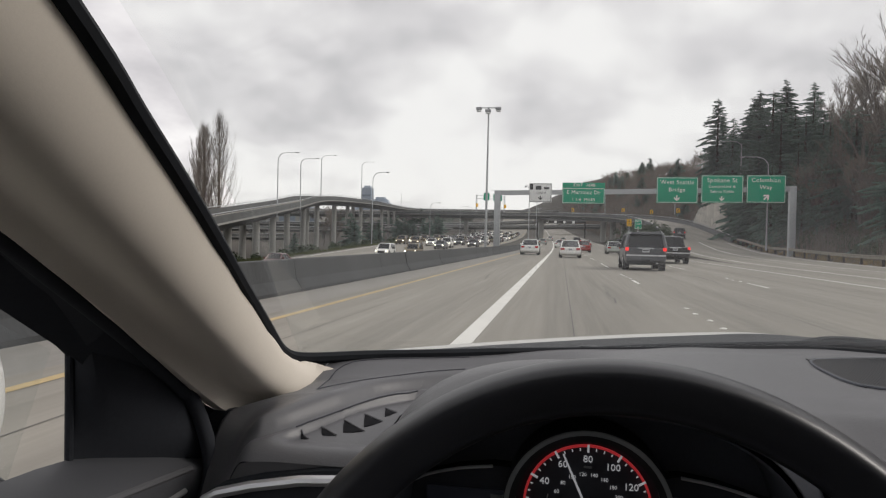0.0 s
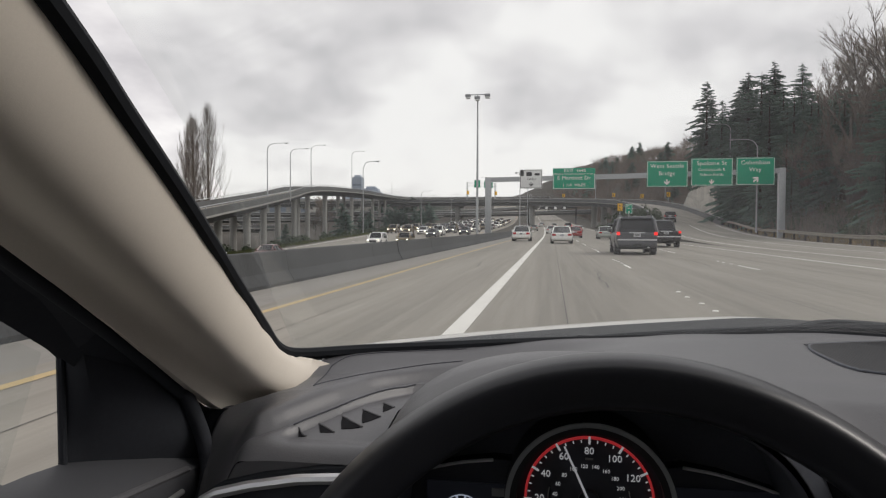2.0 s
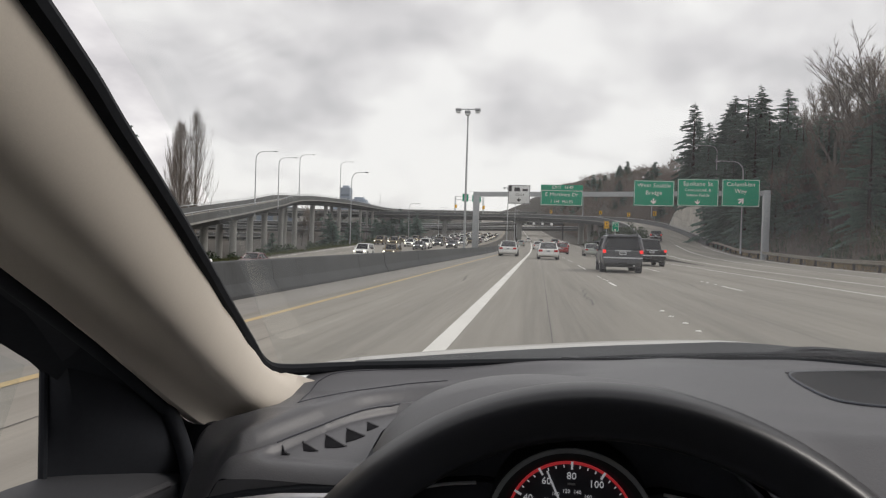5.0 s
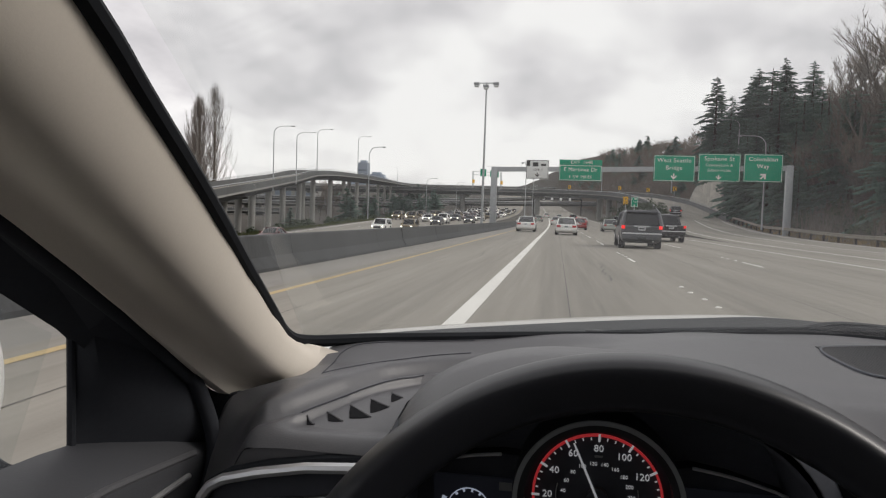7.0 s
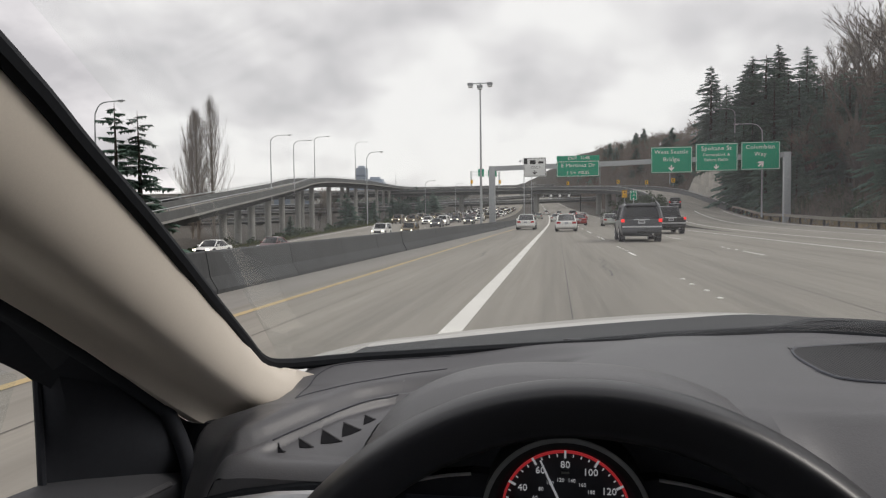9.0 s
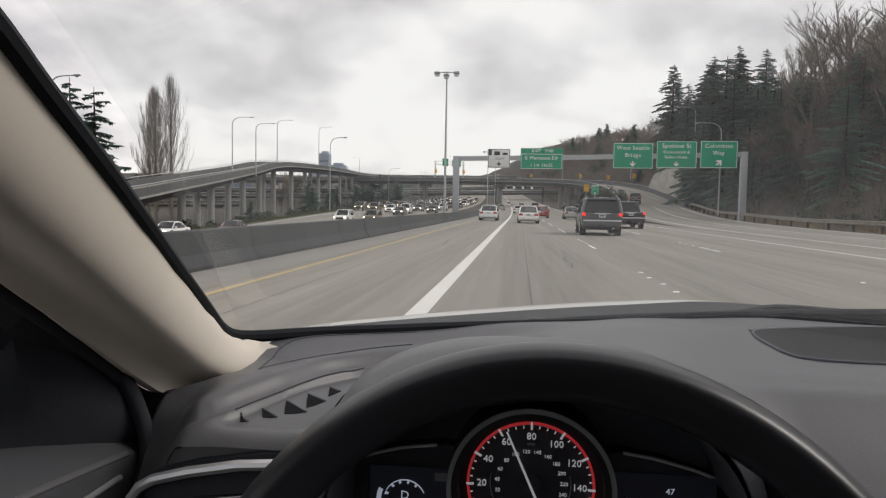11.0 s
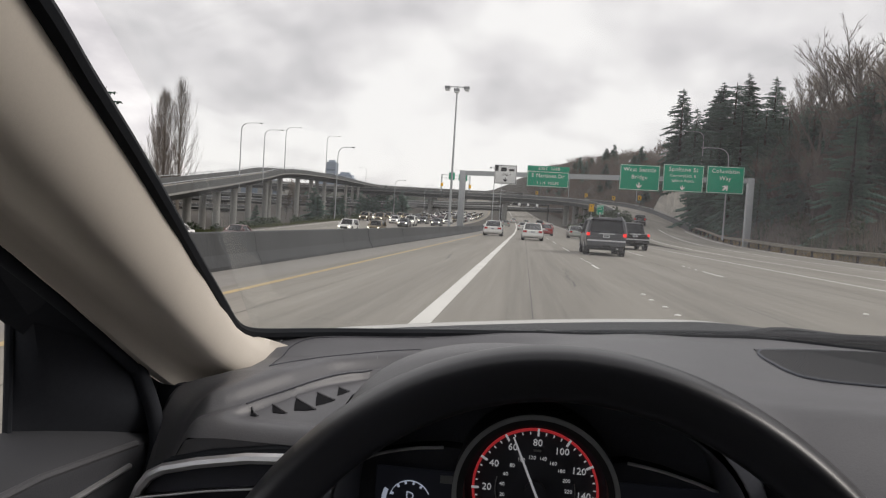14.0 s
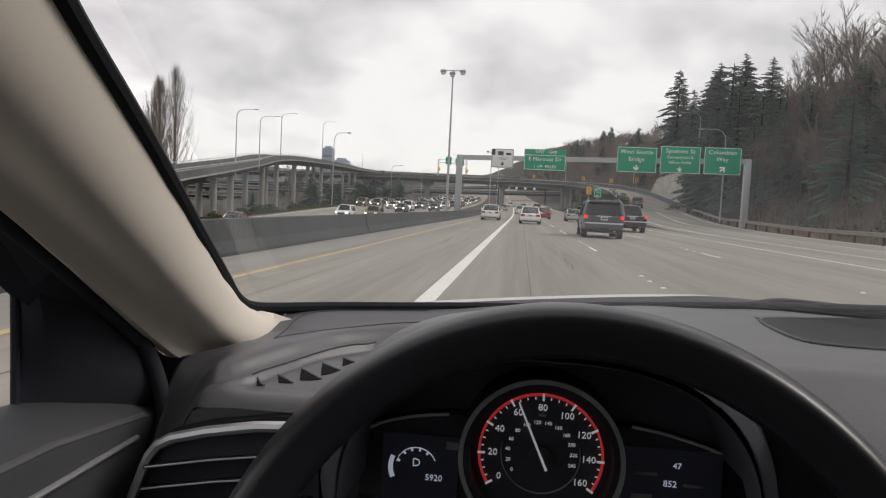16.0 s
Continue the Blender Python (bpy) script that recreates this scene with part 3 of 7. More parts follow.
for lane_x, y_from, y_to, off in ((2.44, 11.05, 260, 0.0), (6.25, 6.5, 260, 3.7)):
    y = y_from + off
    while y < y_to:
        for k in range(4):
            yy = y + k * 1.07
            if abs(yy - 11.05) < 0.01 and lane_x < 3:
                continue
            d = bpy.data.objects.new("marker", first_dot.data)
            scene.collection.objects.link(d)
            d.parent = dot_line
            d.location = (lane_x + bend(yy) + rc.uniform(-0.03, 0.03), yy, rise(yy) + 0.001)
        y += 14.6
for lane_x in (2.44, 6.25, -18.2, -22.0, -25.8, -29.6):
    y = -60 + (9.5 if lane_x > 0 else 0)
    while y < 420:
        if not (lane_x > 0 and 0 < y < 8):
            painted("lane_dash", lane_x, 0.10, y, y + 2.2, "line_white", "short worn white lane dash")
        y += 14.6


# ---- median barrier, one precast length after another ----
def barrier_length(n):
    prof = [(-0.30, 0), (0.30, 0), (0.30, 0.08), (0.17, 0.30), (0.10, 0.72), (0.085, 0.74), (-0.085, 0.74), (-0.10, 0.72), (-0.17, 0.30), (-0.30, 0.08)]
    return rings(bmesh.new(), [[(x, y, z) for x, z in prof] for y in (0.0, n - 0.025)])


median = thing("median_barrier", "long weathered grey concrete median barrier", "barrier", kind="structure")
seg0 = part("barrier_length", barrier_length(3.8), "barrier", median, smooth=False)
k = 0
y = -80.0
while y < 420:
    seg = seg0 if k == 0 else bpy.data.objects.new("barrier_length", seg0.data)
    if k:
        scene.collection.objects.link(seg)
        seg.parent = median
    a = math.atan2(bend(y + 3.8) - bend(y), 3.8)
    pitch = math.atan2(rise(y + 3.8) - rise(y), 3.8)
    seg.matrix_local = pose(-6.05 + bend(y) + rc.uniform(-0.012, 0.012), y, rise(y) - 0.01, math.degrees(pitch), 0, -math.degrees(a))
    y += 3.8
    k += 1


# ---- elevated roads ----
def deck(name, line, width, label, parapet=0.85, depth=1.35):
    """A girder bridge deck with parapets along a line of points."""
    prof = [(-width / 2, 0.0), (-width / 2, parapet), (-width / 2 + 0.22, parapet), (-width / 2 + 0.3, 0.0), (width / 2 - 0.3, 0.0), (width / 2 - 0.22, parapet),
            (width / 2, parapet), (width / 2, 0.0), (width / 2 - 0.12, -0.28), (width / 2 - 1.3, -0.42), (width / 2 - 1.5, -depth), (-width / 2 + 1.5, -depth),
            (-width / 2 + 1.3, -0.42), (-width / 2 + 0.12, -0.28)]
    home = thing(name, label, "viaduct", kind="structure")
    loops, rails, road_l, road_r = [], ([], []), [], []
    for i, p in enumerate(line):
        d = line[min(i + 1, len(line) - 1)] - line[max(i - 1, 0)]
        s = Vector((d.y, -d.x, 0)).normalized()
        loops.append([p + s * a + Vector((0, 0, b)) for a, b in prof])
        rails[0].append(p - s * (width / 2 - 0.11) + Vector((0, 0, parapet + 0.28)))
        rails[1].append(p + s * (width / 2 - 0.11) + Vector((0, 0, parapet + 0.28)))
        road_l.append(p - s * (width / 2 - 0.34) + Vector((0, 0, 0.006)))
        road_r.append(p + s * (width / 2 - 0.34) + Vector((0, 0, 0.006)))
    # the girder's dark colour stands in for its shaded side
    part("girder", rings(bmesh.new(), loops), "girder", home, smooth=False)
    for side in (-1, 1):
        # a pale ledge runs along the outer face under the parapet
        ledge = []
        for i, p in enumerate(line):
            d = line[min(i + 1, len(line) - 1)] - line[max(i - 1, 0)]
            o = Vector((d.y, -d.x, 0)).normalized() * side
            ledge.append([p + o * a + Vector((0, 0, b)) for a, b in ((width / 2 + 0.003, 0.02), (width / 2 + 0.10, 0.02), (width / 2 + 0.10, -0.20), (width / 2 + 0.003, -0.20))])
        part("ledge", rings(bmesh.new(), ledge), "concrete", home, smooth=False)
    part("roadway", strip(bmesh.new(), road_l, road_r), "road", home)
    for r in rails:
        bm = bmesh.new()
        tube(bm, r, 0.05, 6)
        for q in r[::1]:
            box(bm, (q.x - 0.04, q.y - 0.04, q.z - 0.29), (q.x + 0.04, q.y + 0.04, q.z))
        part("handrail", bm, "galvanised", home)
    return home


def column(parent, x, y, top, r=0.75, cap=0.0, turn=0.0):
    z0 = land(x, y) - 0.4
    bm = tubed([(x, y, z0), (x, y, top - 0.9), (x, y, top)], [r, r, r * 1.08], 16)
    part("column", bm, "concrete", parent)
    if cap:
        part("pier_cap", boxed((-cap / 2, -0.7, -0.95), (cap / 2, 0.7, 0.0), 0.06, pose(x, y, top, 0, 0, turn)), "concrete", parent, smooth=False)


ramp_low = [p for p in RAMP_LINE if p.y < 122 and p.x > 15]
ramp_high = [p for p in RAMP_LINE if not (p.y < 118 and p.x > 15)]
ramp_road = []
for i, p in enumerate(ramp_low):
    d = ramp_low[min(i + 1, len(ramp_low) - 1)] - ramp_low[max(i - 1, 0)]
    ramp_road.append((p, Vector((d.y, -d.x, 0)).normalized()))
bm = strip(bmesh.new(), [p - s * 5.35 for p, s in ramp_road], [p + s * 5.2 for p, s in ramp_road])
tagged(part("exit_road", bm, "road"), "pale concrete exit ramp climbing beside the hill", "road", kind="structure")
for off, label in ((-3.95, "solid white left edge line of the exit ramp"), (4.3, "solid white right edge line of the exit ramp"), (0.2, "white lane line of the exit ramp")):
    bm = strip(bmesh.new(), [p + s * (off - 0.07) + Vector((0, 0, 0.005)) for p, s in ramp_road], [p + s * (off + 0.07) + Vector((0, 0, 0.005)) for p, s in ramp_road])
    tagged(part("edge_line", bm, "line_white"), label, "road marking", kind="structure")
gore_bm = strip(bmesh.new(), [(11.9, y, rise(y) - 0.004) for y in span(30, 92, 16)], [(max(11.95, min(ramp_road, key=lambda q: abs(q[0].y - y))[0].x - 5.35), y, rise(y) - 0.004 + 0.25 * max(0, (y - 70) / 22)) for y in span(30, 92, 16)])
tagged(part("gore_pavement", gore_bm, "shoulder"), "paved wedge between the freeway and the exit ramp", "road", kind="structure")

flyover = deck("flyover", ramp_high, 10.6, "curved concrete flyover carrying the exit ramp over the freeway")
for x, y, top, c in ((-7.4, 260.5, 9.5, 5), (13.9, 239, 8.6, 0), (16.5, 232, 8.3, 0), (19.5, 226, 7.9, 0), (-38, 279, 10.1, 5), (-52, 286, 10.3, 5), (-66, 292, 10.4, 5), (-88, 300, 10.5, 5), (-112, 308, 10.6, 5), (-140, 314, 10.6, 5)):
    column(flyover, x, y, top, 0.95, c, 25)

VIA = [(-34, 20, -1.5), (-36.6, 46, 0.2), (-38.6, 60, 1.3), (-40.8, 76, 2.9), (-43, 90, 4.2), (-48.4, 118, 6.7), (-50.8, 140, 9.0), (-56, 190, 11.0), (-63, 240, 12.6), (-76, 330, 15.6), (-90, 450, 20.4), (-72, 620, 28), (0, 800, 36)]
via_line = curve_points(VIA, 4.5)
viaduct = deck("viaduct", via_line, 5.6, "grey concrete viaduct ramp on round columns", 0.85, 1.15)
for x, y, z in ((-42, 83, 3.5), (-44.1, 96, 4.7), (-46.3, 107, 5.7), (-48.4, 118, 6.7), (-49.6, 129, 7.9), (-50.8, 140, 9.0), (-52.4, 156, 9.9), (-54.2, 172, 10.6), (-56, 190, 11.4), (-59, 212, 11.7), (-63, 240, 12.6), (-69.5, 285, 14.1), (-76, 330, 15.6), (-83, 390, 18.0), (-90, 450, 20.4)):
    column(viaduct, x, y, z - 1.1, 0.52, 0, 8)
    if y in (96, 140, 190, 285):
        column(viaduct, x - 2.6, y + 1.0, z - 1.1, 0.52, 0, 8)

LOW = [(-230, 300, 6.2), (-120, 318, 6.6), (-60, 345, 7.6), (0, 372, 9.4), (60, 392, 11.5), (140, 410, 13)]
low_line = curve_points(LOW, 6)
low_bridge = deck("overpass", low_line, 12.0, "older concrete overpass behind the flyover on many columns", 0.8, 1.2)
for p in low_line[2::4]:
    if not (-35 < p.x - bend(p.y) < -8 or -4 < p.x - bend(p.y) < 13):
        column(low_bridge, p.x, p.y, p.z - 1.15, 0.7, 6, 22)
FAR = [(-320, 360, 8.5), (-160, 372, 9), (-70, 420, 10.5), (-20, 470, 14.5), (40, 520, 18), (140, 560, 22)]
far_line = curve_points(FAR, 9)
far_bridge = deck("overpass", far_line, 12.0, "distant upper overpass crossing the freeway", 0.8, 1.3)
for p in far_line[2::4]:
    if not (-36 < p.x - bend(p.y) < 14):
        column(far_bridge, p.x, p.y, p.z - 1.25, 0.8, 6, 22)

for pts, w, label in (([(-420, 200, 2.2), (-220, 214, 2.8), (-120, 236, 3.6), (-74, 268, 4.6), (-50, 300, 6.2)], 9.0, "low grey approach road on short columns"),
                      ([(-430, 262, 5.0), (-230, 268, 5.6), (-130, 286, 6.6), (-80, 306, 7.4)], 9.0, "middle-level concrete approach road behind the viaduct"),
                      ([(-430, 168, -0.2), (-240, 176, 0.0), (-120, 190, 0.5), (-84, 204, 1.0)], 7.0, "lowest concrete approach road beyond the bank")):
    approach_line = curve_points(pts, 8.0)
    approach = deck("overpass", approach_line, w, label, 0.7, 0.9)
    for p in approach_line[2::3]:
        column(approach, p.x, p.y, p.z - 0.85, 0.5, 5, 12)

# ---- retaining wall of precast panels along the ramp ----
wall = thing("retaining_wall", "tall pale retaining wall of stacked precast concrete panels", "wall", kind="structure")
core = bmesh.new()
wy = span(134.5, 185.5, 34)
wall_x = [ramp_at(v)[0] + 6.75 for v in wy]
rings(core, [[(x + 0.06, v, ramp_at(v)[1] - 0.6), (x + 0.45, v, ramp_at(v)[1] - 0.6), (x + 0.45, v, ramp_at(v)[1] + wall_top(v) - 0.02), (x + 0.06, v, ramp_at(v)[1] + wall_top(v) - 0.02)] for x, v in zip(wall_x, wy)])
part("core", core, "concrete", wall, smooth=False)
panel_mesh = {}
y = 135.0
while y < 184:
    z = 0.0
    x, rz = ramp_at(y + 1.5)[0] + 6.75, ramp_at(y + 1.5)[1]
    x2 = ramp_at(y + 3)[0] + 6.75
    turn = math.degrees(math.atan2(x2 - (ramp_at(y)[0] + 6.75), 3.0))
    top = min(wall_top(y), wall_top(y + 3))
    while z < top - 0.15:
        h = 1.45 if z + 1.45 <= top else round(max(0.25, top - z), 1)
        key = round(h, 2)
        if key not in panel_mesh:
            panel_mesh[key] = part("panel", boxed((-0.10, 0.0, 0.0), (0.06, 2.965, key - 0.035), 0.03), "wall_block", wall, smooth=False)
            ob = panel_mesh[key]
        else:
            ob = bpy.data.objects.new("panel", panel_mesh[key].data)
            scene.collection.objects.link(ob)
            ob.parent = wall
        ob.matrix_local = pose(ramp_at(y)[0] + 6.75, y, rz + z, 0, 0, -turn)
        z += 1.45
    y += 3.0


# ---- guardrail along the ramp ----
def guardrail(name, pts, label, every=2):
    home = thing(name, label, "guardrail", kind="structure")
    prof = [(0.0, -0.155), (0.05, -0.12), (0.05, -0.06), (0.0, -0.02), (0.0, 0.02), (0.05, 0.06), (0.05, 0.12), (0.0, 0.155), (0.012, 0.155), (0.062, 0.12), (0.062, 0.06), (0.012, 0.02), (0.012, -0.02), (0.062, -0.06), (0.062, -0.12), (0.012, -0.155)]
    loops = []
    for i, p in enumerate(pts):
        d = pts[min(i + 1, len(pts) - 1)] - pts[max(i - 1, 0)]
        s = Vector((d.y, -d.x, 0)).normalized()
        loops.append([p - s * a + Vector((0, 0, 0.60 + b)) for a, b in prof])
    part("rail", rings(bmesh.new(), loops), "rusted", home)
    post = None
    for p in pts[::every]:
        if post is None:
            post = part("post", boxed((0.04, -0.06, -0.35), (0.2, 0.06, 0.68), 0.01), "bark_dark", home, "weathered timber post", smooth=False)
            ob = post
        else:
            ob = bpy.data.objects.new("post", post.data)
            scene.collection.objects.link(ob)
            ob.parent = home
        ob.matrix_local = Matrix.Translation(p)
    return home


rail_pts = [Vector((ramp_at(v)[0] + 5.75, v, ramp_at(v)[1])) for v in span(-120, 196, 159)]
guardrail("guardrail", rail_pts, "rusty steel guardrail on timber posts beside the exit ramp")


# ---- the car that carries the camera: cabin first ----
own = thing("car", "white small hatchback with beige trim and dark grey dashboard", "car", pose(0, 0, 0))
MIDX = 0.36


def base_y(x):
    return 1.115 - 0.44 * math.sqrt((x - MIDX) ** 2 + 0.0012)


RIDGE = [Vector(p) for p in ((-0.36, 0.685), (-0.325, 0.656), (-0.287, 0.634), (-0.263, 0.642), (-0.247, 0.667), (-0.222, 0.713), (-0.196, 0.775), (-0.15, 0.815), (-0.09, 0.845), (-0.02, 0.875), (0.07, 0.905))]
RIDGE = curve_points(RIDGE, 0.012)


def to_line(x, y, line):
    """Signed distance to a line of plan points: above zero on its far side."""
    best, sign, p = 9.0, 1.0, Vector((x, y))
    for a, b in zip(line, line[1:]):
        d = b - a
        k = min(1.0, max(0.0, (p - a).dot(d) / d.length_squared))
        q = a + d * k
        if (p - q).length < best:
            best, sign = (p - q).length, 1.0 if d.x * (p - q).y - d.y * (p - q).x > 0 else -1.0
    return best * sign


SLOT = [Vector(p) for p in ((-0.262, 0.612), (-0.250, 0.627), (-0.241, 0.640), (-0.229, 0.667), (-0.2167, 0.695), (-0.197, 0.730), (-0.175, 0.760), (-0.1566, 0.780), (-0.12, 0.798))]
SLOT = curve_points(SLOT, 0.012)


def dash_front(x):
    return 0.596 + 0.046 * smooth(-0.262, -0.338, x)


def dash_z(x, y):
    z = 1.089 + 0.031 * smooth(-0.12, 0.22, x) - 0.015 * smooth(0.90, 1.08, y) * smooth(-0.05, 0.25, x)
    z -= 2.0 * max(0.0, -0.235 - x) ** 2
    z += 0.014 * smooth(0.12, -0.05, x) * smooth(base_y(x) - 0.07, base_y(x) - 0.005, y)
    if x < 0.1:
        d = to_line(x, y, RIDGE)
        fade = smooth(0.07, -0.06, x)
        z += fade * (-0.007 * smooth(0.006, -0.012, d) - 0.0055 * math.exp(-((d + 0.007) / 0.009) ** 2) + 0.0020 * math.exp(-((d - 0.012) / 0.011) ** 2))
        z -= 0.009 * smooth(0.001, -0.006, to_line(x, y, SLOT)) * smooth(-0.262, -0.235, x) * smooth(-0.09, -0.15, x) * smooth(0.600, 0.632, y)
        # the front falls gently and rolls over at its lip
        k = smooth(-0.338, -0.272, x)
        z -= (1.05 * (1 - k) + 0.10 * k) * max(0.0, 0.693 + 0.017 * k - y) + 0.016 * math.exp(-max(0.0, y - dash_front(x)) / 0.012)
    else:
        k = smooth(0.15, 0.22, x)
        z -= k * 0.10 * smooth(0.70, 0.64, y) * max(0.0, 0.70 - y) + k * (0.36 * max(0.0, 0.635 - y) + 0.5 * max(0.0, 0.58 - y) ** 2) + 0.022 * smooth(0.62, 0.50, y) * smooth(0.30, 0.165, x)
    return z


GX, GY, GZ = 0.022, 0.625, 1.020


def dash_left(y):
    return -0.272 - 0.062 * smooth(0.735, 0.685, y)


def dash_cut(y):
    """Left edge of the right-hand dash, drawn back beside the wheel."""
    return GX + 0.152 + 0.085 * smooth(0.592, 0.475, y)


def dash_block(x0, x1, nx, ny, front):
    """A stretch of the dash top from its front edge to the windscreen."""
    def at(u, v):
        y = front + (1.0 - front) * v
        for _ in range(3):
            x = (dash_left(y) if x0 is None else dash_cut(y) if front == 0.36 else x0) * (1 - u) + x1 * u
            near = dash_front(x) if front == 0.596 else front
            y = near + (base_y(x) + 0.012 - near) * v
        return (x, y, dash_z(x, y))
    return at, grid(bmesh.new(), span(0, 1, nx), span(0, 1, ny), at)


left_at, bm = dash_block(None, GX - 0.180, 80, 170, 0.596)
# rolled edge where the dash meets the pillar trim
rows = [left_at(0, v) for v in span(0, 1, 60)]
rings(bm, [[Vector(p) + Vector((-dx, 0, -dz)) for dx, dz in ((0, 0), (0.003, 0.001), (0.0055, 0.004), (0.0065, 0.010), (0.0065, 0.06))] for p in rows], closed=False)
for x0, x1, nx, ny, front in ((GX - 0.180, GX + 0.152, 40, 60, 0.672), (GX + 0.152, 1.02, 66, 90, 0.36)):
    more = dash_block(x0, x1, nx, ny, front)[1]
    tmp = bpy.data.meshes.new("tmp")
    more.to_mesh(tmp)
    bm.from_mesh(tmp)
    bpy.data.meshes.remove(tmp)
    more.free()
dash = part("dashboard", bm, "dash", own, "dark grey grained soft-touch dashboard")
bm = grid(bmesh.new(), span(-0.334, GX - 0.180, 14), span(0, 1, 6), lambda x, v: (x, dash_front(x) + 0.001 + 0.03 * v, dash_z(x, dash_front(x)) - 0.3 * v))
part("lower_panel", bm, "dash", own)
bm = grid(bmesh.new(), span(GX + 0.238, 1.02, 20), span(0, 1, 6), lambda x, v: (x, 0.361 + 0.06 * v, dash_z(x, 0.36) - 0.45 * v))
part("lower_panel", bm, "dash_dark", own)
# dash side coloured near black, for the shade beside the wheel
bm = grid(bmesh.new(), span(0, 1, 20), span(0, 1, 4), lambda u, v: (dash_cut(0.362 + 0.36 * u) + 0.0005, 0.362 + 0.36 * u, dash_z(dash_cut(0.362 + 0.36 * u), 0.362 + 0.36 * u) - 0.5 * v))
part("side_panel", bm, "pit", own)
part("end_panel", boxed((-0.354, 0.70, 0.80), (-0.29, 0.72, 1.060), 0.004), "sail_black", own)
part("end_panel", boxed((-0.356, 0.692, 0.90), (-0.322, 0.706, 1.071), 0.003), "sail_black", own)
bm = grid(bmesh.new(), span(GX + 0.110, GX + 0.158, 8), span(0.585, 0.70, 24), lambda x, y: (x, y, dash_z(GX + 0.1525, y) + 0.0004))
part("dash_shoulder", bm, "dash", own)
part("gap_panel", boxed((-0.190, 0.640, 0.84), (-0.138, 0.650, 1.062), 0.003), "dash_dark", own)
# thin grooves: round the panel in front of the pillar, and along the vent strip
for line, r in (([(-0.2535, 0.728), (-0.258, 0.78), (-0.2545, 0.812), (-0.225, 0.842), (-0.115, 0.892)], 0.0006), ([(-0.2535, 0.728), (-0.243, 0.748), (-0.21, 0.789), (-0.165, 0.828), (-0.115, 0.858)], 0.0006), ([(-0.241, 0.640), (-0.229, 0.667), (-0.2167, 0.695), (-0.197, 0.730), (-0.175, 0.760), (-0.1566, 0.780)], 0.0008)):
    groove = curve_points([(x, y, 0) for x, y in line], 0.010)
    part("dash_groove", tubed([(p.x, p.y, dash_z(p.x, p.y) + 0.0003) for p in groove], r, 6), "dial", dash)

# side defroster: saw-tooth openings, flat black plates for the shade inside them
for near, tip, end in (((-0.2344, 0.6325), (-0.2368, 0.6425), (-0.2275, 0.6335)), ((-0.2182, 0.6432), (-0.2247, 0.6622), (-0.2050, 0.6448)), ((-0.2018, 0.6525), (-0.2088, 0.6830), (-0.1826, 0.6592)),
                       ((-0.1862, 0.6678), (-0.1938, 0.7025), (-0.1722, 0.6865)), ((-0.1735, 0.6985), (-0.1790, 0.7280), (-0.1650, 0.7138))):
    bm = bmesh.new()
    near, tip, end = Vector(near), Vector(tip), Vector(end)
    tri = [near.lerp(end, 0.06), near.lerp(end, 0.5) + (near.lerp(end, 0.5) - tip) * 0.05, end, end.lerp(tip, 0.5) + (near - end) * 0.10, tip, tip.lerp(near, 0.5)]
    rings(bm, [[(p.x, p.y, dash_z(p.x, p.y) + dz) for p in tri] for dz in (-0.001, 0.0007)])
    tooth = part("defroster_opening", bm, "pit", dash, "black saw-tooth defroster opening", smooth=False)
    # the sloping fin that closes each opening towards the windscreen
    part("fin", tubed([(p.x, p.y, dash_z(p.x, p.y) + 0.0006) for p in (tip, tip.lerp(end, 0.35), tip.lerp(end, 0.7), end)], 0.0011, 6), "dash", tooth)

# loudspeaker grille in the dash top
spk = [(p.x, p.y) for p in curve_points([(0.54, 0.965, 0), (0.40, 0.936, 0), (0.30, 0.897, 0), (0.277, 0.880, 0), (0.267, 0.84, 0), (0.2655, 0.79, 0), (0.268, 0.752, 0), (0.285, 0.728, 0), (0.36, 0.722, 0), (0.54, 0.735, 0)], 0.012)]
bm = rings(bmesh.new(), [[(x, y, dash_z(x, y) + dz) for x, y in spk] for dz in (-0.003, 0.0008)])
grille = part("speaker_grille", bm, "mesh_grille", dash, "black perforated loudspeaker grille", smooth=False)
part("grille_edge", tubed([(x, y, dash_z(x, y) + 0.0008) for x, y in spk], 0.0016, 6), "dash_dark", grille)
bm = bmesh.new()
for i in range(76):
    x = 0.274 + i * 0.0034
    y0 = min(y for a, y in spk if abs(a - x) < 0.02) + 0.006 if x < 0.33 else 0.729
    y1 = max(y for a, y in spk if abs(a - x) < 0.03) - 0.008
    box(bm, (x, y0, dash_z(x, 0.8) - 0.001), (x + 0.0014, y1, dash_z(x, 0.8) + 0.0011))
part("grille_rib", bm, "black_trim", grille, smooth=False)

# instrument hood and cluster
hood_loops = []
for y, w, h in ((0.556, 0.160, 0.128), (0.560, 0.170, 0.138), (0.60, 0.184, 0.1485), (0.66, 0.190, 0.1445), (0.72, 0.188, 0.134), (0.80, 0.165, 0.116), (0.88, 0.11, 0.098)):
    hood_loops.append([(GX + w * math.copysign(abs(math.cos(a)) ** 0.75, math.cos(a)), y, 1.0 + h * max(0.0, math.sin(a)) ** 0.8) for a in span(math.pi, 0, 36)])
part("instrument_hood", rings(bmesh.new(), hood_loops, closed=False), "dash", own, "curved hood over the instruments")
lin = [[(GX + (x - GX) * s, yy, 0.995 + (z - 1.0) * s) for x, y, z in hood_loops[0]] for s, yy in ((0.997, 0.5565), (0.982, 0.560), (0.975, 0.59), (0.97, 0.665))]
part("hood_lining", rings(bmesh.new(), lin, closed=False), "dash_dark", own, "black inside of the instrument hood")
